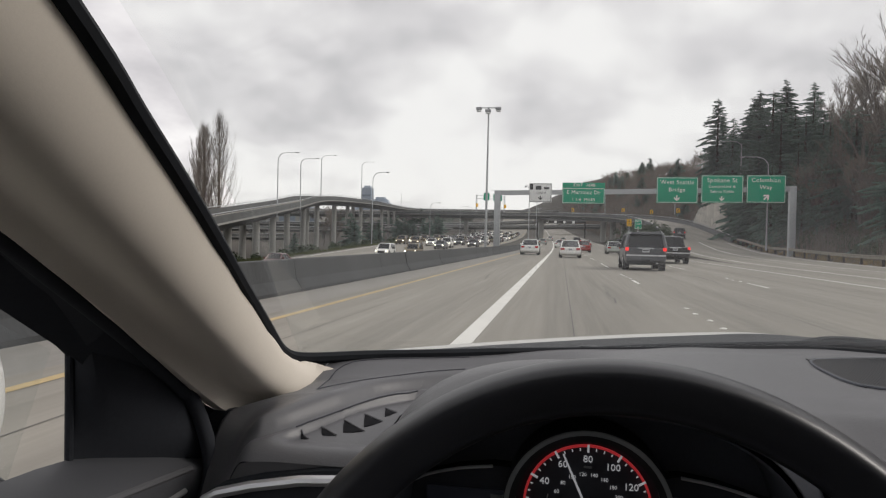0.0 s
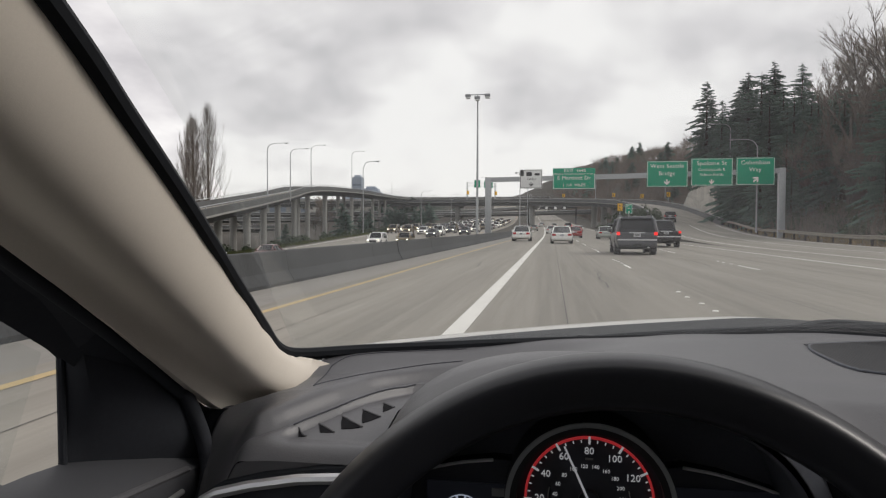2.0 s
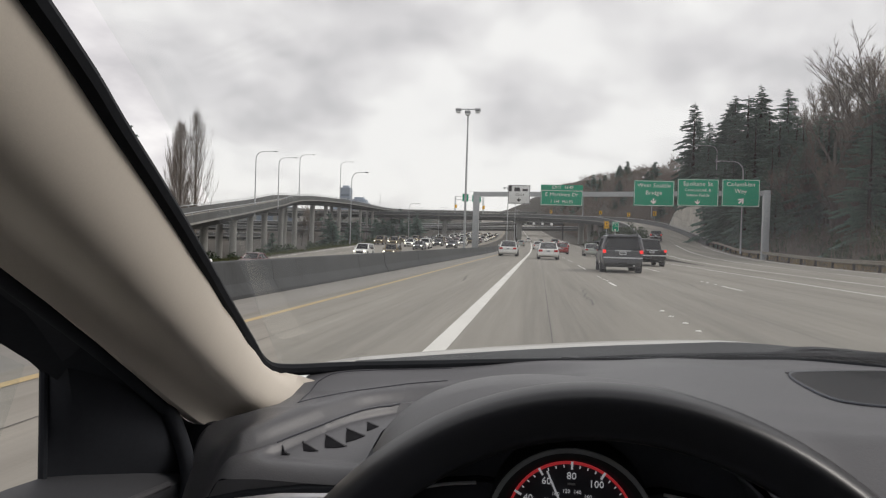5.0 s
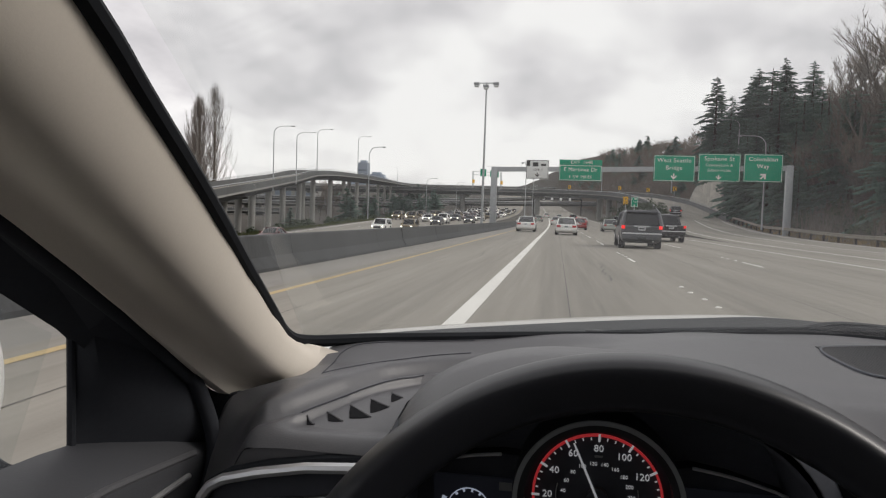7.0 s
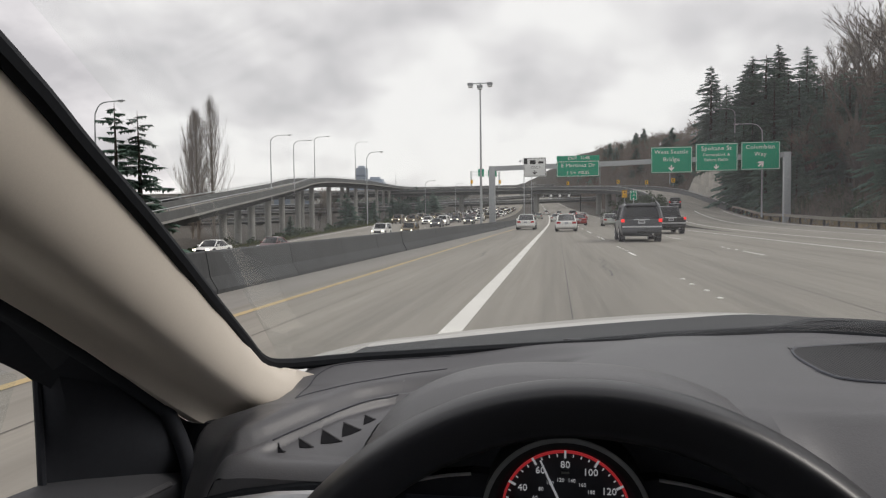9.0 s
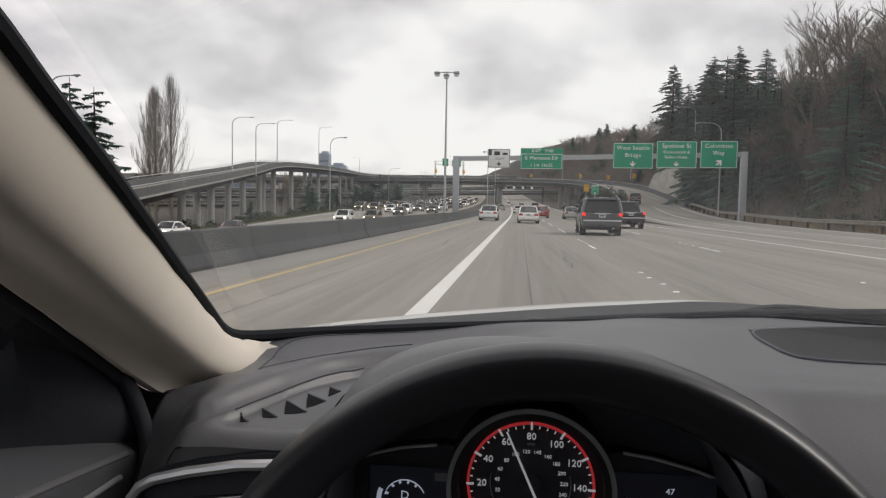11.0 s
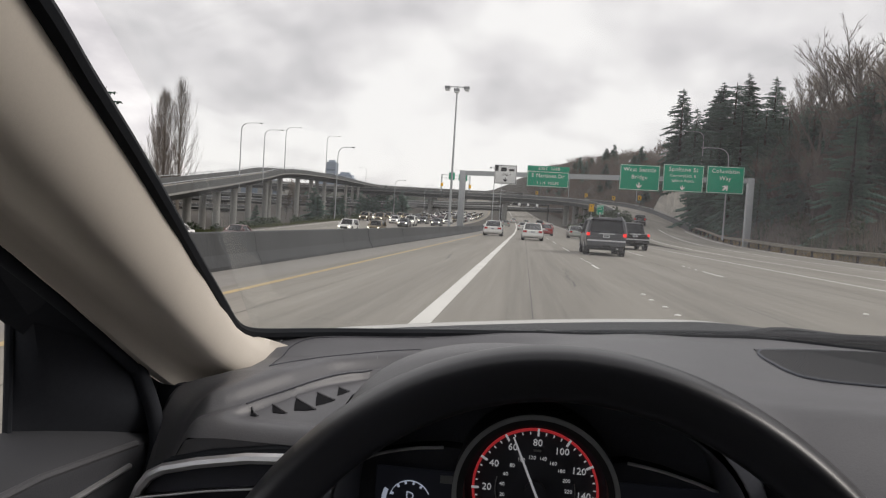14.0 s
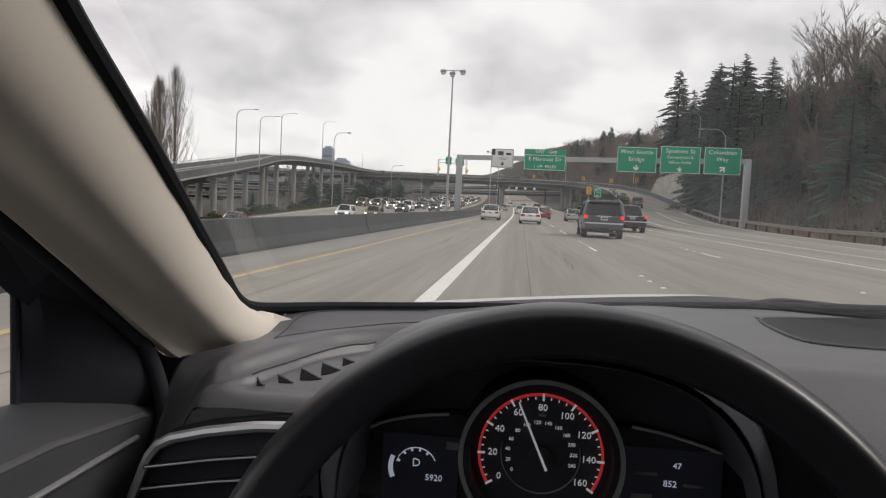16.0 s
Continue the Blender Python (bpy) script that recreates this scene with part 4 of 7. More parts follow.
for side in (-1, 1):
    flank = [[(GX + (x - GX) * 1.006, y - 0.001, 1.0 + (z - 1.0) * 1.004) for x, y, z in loop if (x - GX) * side > (0.118 if side > 0 else 0.140)] for loop in hood_loops[:2]]
    few = min(len(row) for row in flank)
    part("hood_lip", rings(bmesh.new(), [row[-few:] if side > 0 else row[:few] for row in flank], closed=False), "dash_dark", own)
    # black outer side of the hood, below the dash top
    low = [[(GX + (x - GX) * 1.008, y, z) for x, y, z in loop if (x - GX) * side > 0.1 and z < 1.092] for loop in hood_loops[1:5]]
    few = min(len(row) for row in low)
    part("hood_side", rings(bmesh.new(), [row[-few:] if side > 0 else row[:few] for row in low], closed=False), "dash_dark", own)
face = [(GX + (x - GX) * 0.95, z - 0.006) for x, y, z in hood_loops[2]] + [(GX + 0.18, 0.80), (GX - 0.18, 0.80)]
cluster = part("instrument_panel", rings(bmesh.new(), [[(x, y, z) for x, z in face] for y in (0.66, 0.672)]), "dash_dark", own, "black instrument cluster with round speedometer")


def disc(r, y0, y1, n=64, cx=GX, cz=GZ):
    return rings(bmesh.new(), [[(cx + r * math.cos(2 * math.pi * i / n), y, cz + r * math.sin(2 * math.pi * i / n)) for i in range(n)] for y in (y1, y0)])


def ring(r0, r1, y0, y1, a0=0.0, a1=360.0, n=72, cx=GX, cz=GZ):
    bm = bmesh.new()
    full = abs(a1 - a0) >= 360
    loops = []
    for i in range(n if full else n + 1):
        a = radians(a0 + (a1 - a0) * i / n)
        c, s = math.cos(a), math.sin(a)
        loops.append([(cx + r * c, y, cz + r * s) for r, y in ((r0, y1), (r1, y1), (r1, y0), (r0, y0))])
    if full:
        loops.append(loops[0])
    rings(bm, loops, True, not full)
    bmesh.ops.remove_doubles(bm, verts=bm.verts, dist=1e-6)
    return bm


speedo = part("speedometer", ring(0.0550, 0.0640, 0.612, 0.66), "black_trim", cluster, "round speedometer in a grey ring")
part("dial_face", disc(0.0550, 0.628, 0.64), "dial", speedo)
part("bezel", ring(0.0600, 0.0636, 0.6095, 0.613), "galvanised", speedo, "satin grey bezel ring")
part("red_ring", ring(0.0473, 0.0491, 0.6255, 0.628, 212, -32), "dial_red", speedo, "thin red scale ring")
part("inner_ring", ring(0.0306, 0.0313, 0.6262, 0.628, 375, 165), "galvanised", speedo)


def dial_angle(v):
    return 212 - 244 * v / 160


for v in range(0, 161, 20):
    a = radians(dial_angle(v))
    lettering(str(v), 0.0076, "dial_ink", speedo, pose(GX + 0.0375 * math.cos(a), 0.6272, GZ + 0.0375 * math.sin(a)), "numeral", depth=0.0004)
for v in range(0, 161, 5):
    a = dial_angle(v)
    long = v % 20 == 0
    part("tick", boxed((0.0435 if long else 0.0448, 0.6245, -0.0008 if long else -0.0004), (0.0494 if long else 0.0468, 0.6254, 0.0008 if long else 0.0004), 0, pose(GX, 0, GZ, 0, -a, 0)), "dial_ink", speedo, smooth=False)
for v in range(0, 241, 20):
    a = radians(212 - 244 * v / 1.609 / 160)
    lettering(str(v), 0.0040, "dial_ink", speedo, pose(GX + 0.0258 * math.cos(a), 0.6272, GZ + 0.0258 * math.sin(a)), "numeral", depth=0.0003)
part("unit_mark", boxed((-0.003, 0.6268, -0.0008), (0.003, 0.6274, 0.0008), 0, pose(GX, 0, GZ + 0.0315)), "lamp_head", speedo, smooth=False)
na = dial_angle(64)
bm = rings(bmesh.new(), [[(-0.012, 0.622, -0.0010), (-0.012, 0.622, 0.0010), (-0.012, 0.6235, 0.0010), (-0.012, 0.6235, -0.0010)], [(0.0455, 0.622, -0.0006), (0.0455, 0.622, 0.0006), (0.0455, 0.6235, 0.0006), (0.0455, 0.6235, -0.0006)]])
bmesh.ops.transform(bm, matrix=pose(GX, 0, GZ, 0, -na, 0), verts=bm.verts)
part("needle", bm, "dial_ink", speedo, "thin white needle")
part("needle_hub", disc(0.008, 0.6225, 0.628), "dial", speedo)
speedo.matrix_local = Matrix.Translation((GX - 0.0012, 0, GZ + 0.0062)) @ Matrix.Diagonal((1.085, 1, 1.085, 1)) @ Matrix.Translation((-GX, 0, -GZ))

for side, name in ((-1, "left"), (1, "right")):
    rim_line = [(-0.060, 1.051), (-0.09, 1.047), (-0.122, 1.038), (-0.137, 1.026), (-0.144, 1.000), (-0.147, 0.975)] if side < 0 else [(0.098, 1.053), (0.13, 1.048), (0.172, 1.036), (0.186, 1.024), (0.196, 1.000), (0.20, 0.975)]
    lid = [(GX + side * 0.06, 1.05)] + rim_line + [(GX + side * 0.06, 0.95)]
    pod = part("display_pod", rings(bmesh.new(), [[(x, y, z) for x, z in lid] for y in (0.642, 0.662)]), "piano", cluster, "glossy black display pod", smooth=False)
    part("pod_trim", tubed([(p.x, 0.640, p.y) for p in curve_points([(a, b, 0) for a, b in rim_line], 0.008)], 0.0016, 6), "trim_line", pod, "thin bright trim line")
    if side < 0:
        part("screen", boxed((-0.118, 0.6385, 0.965), (-0.050, 0.6415, 1.030), 0.0), "lcd", pod, "dim tachometer display", smooth=False)
        part("tach_arc", ring(0.0180, 0.0186, 0.637, 0.6384, 165, 25, 24, -0.087, 1.001), "lcd_ink", pod)
        part("tach_fill", ring(0.0210, 0.0250, 0.637, 0.6384, 205, 156, 12, -0.087, 1.001), "lcd_ink", pod)
        for a in (160, 130, 105, 80, 55):
            part("tach_tick", boxed((0.0155, 0.637, -0.0009), (0.0184, 0.6384, 0.0009), 0, pose(-0.087, 0, 1.001, 0, -a, 0)), "lcd_ink", pod, smooth=False)
        lettering("D", 0.0105, "lcd_ink", pod, pose(-0.087, 0.6378, 1.0055), "gear_letter", depth=0.0003)
        lettering("5920", 0.0078, "lcd_ink", pod, pose(-0.071, 0.6378, 0.993), "odometer", depth=0.0003)
        part("display_bar", boxed((-0.061, 0.6375, 1.020), (-0.050, 0.6384, 1.027)), "lamp_head", pod, smooth=False)
    else:
        part("screen", boxed((0.092, 0.6385, 0.955), (0.178, 0.6415, 1.036), 0.0), "lcd", pod, "dim trip display", smooth=False)
        lettering("47", 0.0072, "lcd_ink", pod, pose(0.137, 0.6378, 1.0225), "temperature", depth=0.0003)
        lettering("852", 0.0078, "lcd_ink", pod, pose(0.132, 0.6378, 1.0065), "range", depth=0.0003)
        part("display_bar", boxed((0.101, 0.6375, 1.0125), (0.121, 0.6384, 1.0155)), "lamp_head", pod, smooth=False)
        part("display_bar", boxed((0.143, 0.6375, 1.005), (0.159, 0.6384, 1.0075)), "lamp_head", pod, smooth=False)
        part("display_bar", boxed((0.100, 0.6375, 0.990), (0.118, 0.6384, 0.996)), "lamp_head", pod, smooth=False)

# steering wheel
WHEEL = pose(0.030, 0.362, 0.9965, -24, 0, 0)


def wheel_rim(r, a, turn, n=120, k=32):
    """A ring of rounded-square section, turned so that one flat looks up and the next at the driver."""
    flat = []
    for j in range(k):
        p = 2 * math.pi * j / k
        u, v = (math.copysign(abs(q) ** 0.58, q) for q in (math.cos(p), math.sin(p)))
        c, s = math.cos(radians(turn)), math.sin(radians(turn))
        flat.append((a * (u * c - v * s), -a * (u * s + v * c)))
    loops = [[((r + u) * math.cos(t), v, (r + u) * math.sin(t)) for u, v in flat] for t in [2 * math.pi * i / n for i in range(n)]]
    loops.append(loops[0])
    bm = rings(bmesh.new(), loops, True, False)
    bmesh.ops.remove_doubles(bm, verts=bm.verts, dist=1e-6)
    bmesh.ops.transform(bm, matrix=WHEEL, verts=bm.verts)
    return bm


swheel = part("steering_wheel", wheel_rim(0.187, 0.0148, 30), "leather", own, "black leather steering wheel")
for a in (0, 180, 270):
    bm = rings(bmesh.new(), [[(x, y, z) for x, y, z in ((r, -0.012, -w), (r, -0.012, w), (r, 0.012, w), (r, 0.012, -w))] for r, w in ((0.055, 0.032), (0.11, 0.022), (0.168, 0.026))])
    bmesh.ops.transform(bm, matrix=WHEEL @ pose(0, 0, -0.03 if a != 270 else 0, 0, -a, 0), verts=bm.verts)
    part("spoke", bm, "dash_dark", swheel)
bm = rings(bmesh.new(), [[(0.075 * s * math.cos(t), y, -0.035 + 0.06 * s * math.sin(t)) for t in [2 * math.pi * i / 24 for i in range(24)]] for s, y in ((0.9, -0.035), (1.0, -0.02), (1.0, 0.02))])
bmesh.ops.transform(bm, matrix=WHEEL, verts=bm.verts)
part("airbag_cover", bm, "dash_dark", swheel)

# left air vent with bright surround
vent_c = [(-0.302, 1.020), (-0.290, 1.027), (-0.26, 1.035), (-0.217, 1.043), (-0.165, 1.047), (-0.16, 0.95), (-0.20, 0.93), (-0.30, 0.925), (-0.337, 0.93), (-0.323, 0.975), (-0.315, 0.997), (-0.310, 1.009)]
vent_box = part("air_vent", rings(bmesh.new(), [[(x, y, z) for x, z in vent_c] for y in (0.592, 0.615)]), "dial", own, "air vent with bright surround", smooth=False)
part("vent_surround", tubed([(x, 0.588, z) for x, z in vent_c[8:] + vent_c[:5]], 0.0048, 8), "chrome", vent_box, "satin chrome surround")
for k in range(4):
    z = 1.014 - 0.019 * k
    slat = part("slat", rings(bmesh.new(), [[(x, 0.583, zz - 0.002), (x, 0.600, zz - 0.006), (x, 0.600, zz - 0.002), (x, 0.583, zz + 0.001)] for x, zz in ((-0.312 - 0.003 * k, z - 0.012), (-0.25, z), (-0.168, z + 0.012))]), "black_trim", vent_box, smooth=False)
    # pale strip added along the slat's front as its highlight
    part("slat_edge", tubed([(-0.310 - 0.003 * k, 0.582, z - 0.012), (-0.25, 0.582, z), (-0.170, 0.582, z + 0.012)], 0.0009, 6), "trim_line", slat, "pale strip for the lit slat edge")
part("vent_tab", boxed((-0.255, 0.576, 0.950), (-0.215, 0.584, 0.957), 0.002), "chrome", vent_box, smooth=False)
part("vent_brow", tubed([(-0.310, 0.600, 1.014), (-0.285, 0.597, 1.030), (-0.25, 0.597, 1.0395), (-0.20, 0.597, 1.0475), (-0.15, 0.60, 1.051)], 0.0055, 8), "rubber", own)

# A-pillar trim: a rounded skin from the windscreen edge to the door seal
SEAL = [(-0.232, 0.06, 1.505), (-0.238, 0.20, 1.437), (-0.249, 0.354, 1.353), (-0.257, 0.413, 1.320), (-0.266, 0.479, 1.284), (-0.277, 0.548, 1.246), (-0.292, 0.632, 1.200), (-0.307, 0.727, 1.147), (-0.314, 0.785, 1.113)]
DOOR = [(-0.345, 0.00, 1.452), (-0.352, 0.14, 1.395), (-0.358, 0.30, 1.318), (-0.360, 0.365, 1.283), (-0.361, 0.427, 1.248), (-0.362, 0.490, 1.210), (-0.362, 0.545, 1.176), (-0.362, 0.600, 1.140), (-0.358, 0.655, 1.098)]


# a broad rounded face, a fold in shade, and a flat lip by the door
PROFILE = (0.0, 0.0115, 0.0205, 0.0275, 0.0325, 0.0355, 0.0360, 0.0328, 0.0262, 0.0185, 0.0125, 0.0110, 0.0132, 0.0138, 0.0)


def pillar_skin():
    loops = []
    for s, d in zip(SEAL, DOOR):
        s, d = Vector(s), Vector(d)
        run = (Vector(SEAL[2]) - Vector(SEAL[6])).normalized()
        inward = (d - s).cross(run).normalized()
        if inward.x < 0:
            inward = -inward
        row = []
        for k in range(15):
            u = k / 14
            bulge = PROFILE[k]
            row.append(s.lerp(d, u) + inward * bulge)
        loops.append(row)
    last = inward
    for s, d, g, k0 in (((-0.303, 0.797, 1.106), (-0.355, 0.690, 1.070), 0.95, 0.8), ((-0.280, 0.800, 1.102), (-0.350, 0.712, 1.046), 0.8, 0.6), ((-0.262, 0.806, 1.096), (-0.338, 0.735, 1.040), 0.6, 0.4), ((-0.250, 0.815, 1.080), (-0.318, 0.765, 1.040), 0.4, 0.2)):
        s, d = Vector(s), Vector(d)
        way = last.lerp(Vector((0.8, -0.6, 0.0)), 1 - k0)
        loops.append([s.lerp(d, k / 14) + way * g * PROFILE[k] for k in range(15)])
    # ease the foot into the shaft
    for _ in range(4):
        loops = [[row[k] if not 5 < i < len(loops) - 1 or k == 0 else (loops[i - 1][k] + row[k] * 2 + loops[i + 1][k]) / 4 for k in range(15)] for i, row in enumerate(loops)]
    skirt = [[row[-1] + Vector((0.001, 0, -0.001)), row[-1] + Vector((-0.012, 0.012, -0.02)), row[-1] + Vector((-0.035, 0.03, -0.05 if i < 8 else -0.10))] for i, row in enumerate(loops)]
    part("pillar_skirt", rings(bmesh.new(), skirt, closed=False), "sail_black", own)
    return rings(bmesh.new(), loops, closed=False)


pillar = part("pillar_trim", pillar_skin(), "trim_beige", own, "smooth beige windscreen pillar trim")
seal_line = [Vector(p) for p in SEAL[:-1]] + [Vector(p) for p in ((-0.3115, 0.757, 1.1290), (-0.3115, 0.776, 1.1175), (-0.307, 0.792, 1.1100), (-0.297, 0.804, 1.1068), (-0.280, 0.815, 1.1060), (-0.256, 0.832, 1.1058))]
seal_line += [Vector((x, base_y(x) + (0.0 if x > -0.1 else -0.002), 1.105 - 0.003 * smooth(-0.1, 0.3, x))) for x in span(-0.225, 1.0, 30)]
part("windscreen_seal", tubed(curve_points(seal_line, 0.015), 0.0068, 8), "rubber", own, "black windscreen edge band")
part("door_seal", tubed(curve_points([Vector(p) + Vector((0.0, -0.003, -0.004)) for p in DOOR], 0.02), 0.006, 10), "sail_black", own, "black rubber door seal")
foot_line = [DOOR[-1], (-0.352, 0.664, 1.074), (-0.345, 0.668, 1.050), (-0.340, 0.668, 1.026), (-0.337, 0.660, 1.004), (-0.339, 0.640, 0.965), (-0.345, 0.60, 0.85)]
part("door_seal", tubed(curve_points([Vector(p) for p in foot_line], 0.015), 0.0076, 10), "sail_black", own, "black rubber door seal")

# driver's door: frame, mirror sail, sill and lower panel
bm = bmesh.new()
frame_in = [Vector(p) + Vector((-0.003, -0.005, -0.007)) for p in DOOR[:7]]
frame_out = [Vector((-0.402, p.y + 0.004, p.z - 0.004 - 0.020 * smooth(0.44, 0.54, p.y))) for p in frame_in]
rings(bm, [[a, a.lerp(b, 0.5) + Vector((0.008, 0, 0.003)), b, b + Vector((-0.005, 0, 0.012)), a + Vector((-0.02, 0, 0.03))] for a, b in zip(frame_in, frame_out)])
door = part("driver_door", bm, "sail_black", own, "driver's door with dark trim")
# one black panel fills the corner between frame, pillar and door top
corner = [Vector(q) for q in ((-0.4085, 0.5575, 1.1445), (-0.385, 0.546, 1.168), (-0.370, 0.594, 1.140), (-0.363, 0.648, 1.096), (-0.357, 0.668, 1.076), (-0.352, 0.678, 1.050))]
top_line = [a.lerp(b, k / 4) for a, b in zip(corner, corner[1:]) for k in range(4)] + [corner[-1]]
low_line = [Vector((-0.4085, 0.5575, 1.054)).lerp(Vector((-0.352, 0.690, 1.020)), k / (len(top_line) - 1)) for k in range(len(top_line))]
bm = rings(bmesh.new(), [[a.lerp(b, v) + Vector((0.006, -0.003, 0)) * math.sin(math.pi * v) * min(1.0, i / 6) for v in span(0, 1, 8)] for i, (a, b) in enumerate(zip(top_line, low_line))], closed=False)
part("mirror_sail", bm, "sail_black", door, "black corner panel before the mirror")
part("sail_edge", tubed([(-0.4085, 0.5545, 1.150), (-0.4085, 0.5555, 1.10), (-0.4085, 0.5560, 1.048)], 0.0035, 8), "sail_black", door)
bm = bmesh.new()
sill = []
for y, top in ((-0.5, 1.050), (0.0, 1.056), (0.30, 1.061), (0.42, 1.062), (0.48, 1.062), (0.52, 1.060), (0.56, 1.056), (0.60, 1.051), (0.65, 1.045), (0.70, 1.040), (0.78, 1.02)):
    sill.append([(-0.44, y, top - 0.022), (-0.421, y, top - 0.009), (-0.409, y, top), (-0.395, y, top - 0.003), (-0.372, y, top - 0.011), (-0.354, y, top - 0.020), (-0.349, y, top - 0.024), (-0.348, y, top - 0.030), (-0.349, y, top - 0.07), (-0.352, y, top - 0.45), (-0.44, y, top - 0.45)])
part("door_sill", rings(bm, sill), "door_plastic", door, "dark padded door top")
# lighter tube added as the highlight on the sill's inner edge
part("door_crease", tubed([(-0.351, 0.10, 1.0365), (-0.351, 0.42, 1.0395), (-0.351, 0.52, 1.0375), (-0.351, 0.60, 1.0285), (-0.351, 0.65, 1.0225)], 0.0034, 8), "dash", door)
part("door_strip", tubed([(-0.345, 0.30, 1.009), (-0.345, 0.45, 1.009), (-0.345, 0.56, 1.009), (-0.346, 0.632, 1.008)], 0.0028, 8), "chrome", door, "bright trim strip")
bm = bmesh.new()
bm.faces.new([bm.verts.new(p) for p in ((-0.425, -0.35, 1.05), (-0.418, 0.50, 1.055), (-0.418, 0.545, 1.15), (-0.41, 0.05, 1.40), (-0.405, -0.35, 1.44))])
pane = sheet("window_pane", bm, "side_glass", door, (1, 0, 0))
pane.visible_shadow = False

# door mirror outside
bm = bmesh.new()
mir = []
for x, s in ((-0.606, 0.45), (-0.611, 0.72), (-0.622, 0.92), (-0.640, 1.0), (-0.70, 1.0), (-0.79, 0.92), (-0.825, 0.6)):
    mir.append([(x, 0.675 + 0.055 * s * math.copysign(abs(math.cos(t)) ** 0.6, math.cos(t)), 1.062 + 0.070 * s * math.copysign(abs(math.sin(t)) ** 0.8, math.sin(t))) for t in [2 * math.pi * i / 28 for i in range(28)]])
mirror = part("door_mirror", rings(bm, mir), "paint_white", own, "white door mirror housing")
face = [(-0.715 + 0.096 * math.copysign(abs(math.cos(t)) ** 0.7, math.cos(t)), 1.062 + 0.058 * math.copysign(abs(math.sin(t)) ** 0.7, math.sin(t))) for t in [2 * math.pi * i / 32 for i in range(32)]]
part("mirror_glass", rings(bmesh.new(), [[(x, y, z) for x, z in face] for y in (0.6165, 0.630)]), "piano", mirror, "dark mirror face")
part("mirror_arm", tubed([(-0.50, 0.70, 0.94), (-0.60, 0.69, 0.955), (-0.68, 0.68, 1.0)], 0.022, 10), "rubber", mirror)

bm = grid(bmesh.new(), span(-0.27, 0.04, 24), span(0, 1, 2), lambda x, v: (x, base_y(x) + 0.006, (dash_z(x, base_y(x)) - 0.012) * (1 - v) + 1.104 * v))
part("demister_lip", bm, "dash_dark", own)

# windscreen
def pane_point(x, v):
    a = Vector((x, base_y(x) + 0.004, 1.108 - 0.003 * smooth(-0.1, 0.3, x)))
    xt = MIDX + (x - MIDX) * 0.88
    b = Vector((xt, 0.10 + 0.10 * (1 - ((xt - MIDX) / 0.6) ** 2), 1.50 + 0.03 * (1 - ((xt - MIDX) / 0.6) ** 2)))
    return a.lerp(b, v) + Vector((0, 0.028, 0.03)) * math.sin(math.pi * v)


bm = grid(bmesh.new(), span(-0.31, 1.03, 24), span(0, 1, 12), pane_point)
ws = sheet("windscreen", bm, "windshield", own, (0, -1, -0.5), "clear laminated windscreen")
ws.visible_shadow = False

# cowl, wiper, bonnet and wings
def hood_z(x, y):
    u = (x - MIDX) / 0.72
    return 1.1105 - 0.13 * max(0.0, y - 1.18) ** 1.2 - 0.068 * abs(u) ** 1.3 - 0.25 * max(0.0, y - 1.95) ** 1.5


def hood_rear(x):
    return 1.45 - 0.13 * math.sqrt((x - MIDX) ** 2 + 0.02)


bm = grid(bmesh.new(), span(-0.36, 1.08, 40), span(0, 1, 8), lambda x, v: (x, base_y(x) + 0.012 + (hood_rear(x) + 0.004 - base_y(x)) * v, (1.098 - 0.004 * smooth(-0.1, 0.3, x)) * (1 - v) + (hood_z(x, hood_rear(x)) - 0.007 + 0.006 * smooth(0.22, 0.50, x)) * v - 0.014 * math.sin(math.pi * v)))
cowl = part("cowl_panel", bm, "cowl", own, "weathered black cowl below the windscreen")
bm = tubed([(0.03, 0.99, 1.101), (0.15, 1.045, 1.104), (0.40, 1.13, 1.108), (0.60, 1.16, 1.110)], 0.0065, 8)
wiper = part("wiper", bm, "rubber", own, "black wiper blade at rest")
part("wiper_cap", boxed((0.022, 0.983, 1.103), (0.046, 0.996, 1.110), 0.003, None), "black_trim", wiper)
arm_loops = []
for k in span(0.0, 4.0, 25):
    x, y, top = 0.30 + 0.13 * k, 1.135 + 0.02 * k, 1.095 + 0.020 * smooth(0, 0.8, k) - 0.008 * smooth(0.8, 2.0, k)
    arm_loops.append([(x, y, top), (x, y + 0.025, top), (x, y + 0.025, 1.085), (x, y, 1.085)])
bm = rings(bmesh.new(), arm_loops)
part("wiper_arm", bm, "rubber", wiper)
bm = grid(bmesh.new(), span(-0.36, 1.08, 48), span(0, 1, 60), lambda x, v: (x, hood_rear(x) + (2.12 - hood_rear(x) - 0.05 * abs((x - MIDX) / 0.72) ** 3) * v, hood_z(x, hood_rear(x) + (2.12 - hood_rear(x)) * v) - 0.012 * (1 - smooth(0, 0.07, v))))
part("bonnet", bm, "bonnet_white", own, "white bonnet")
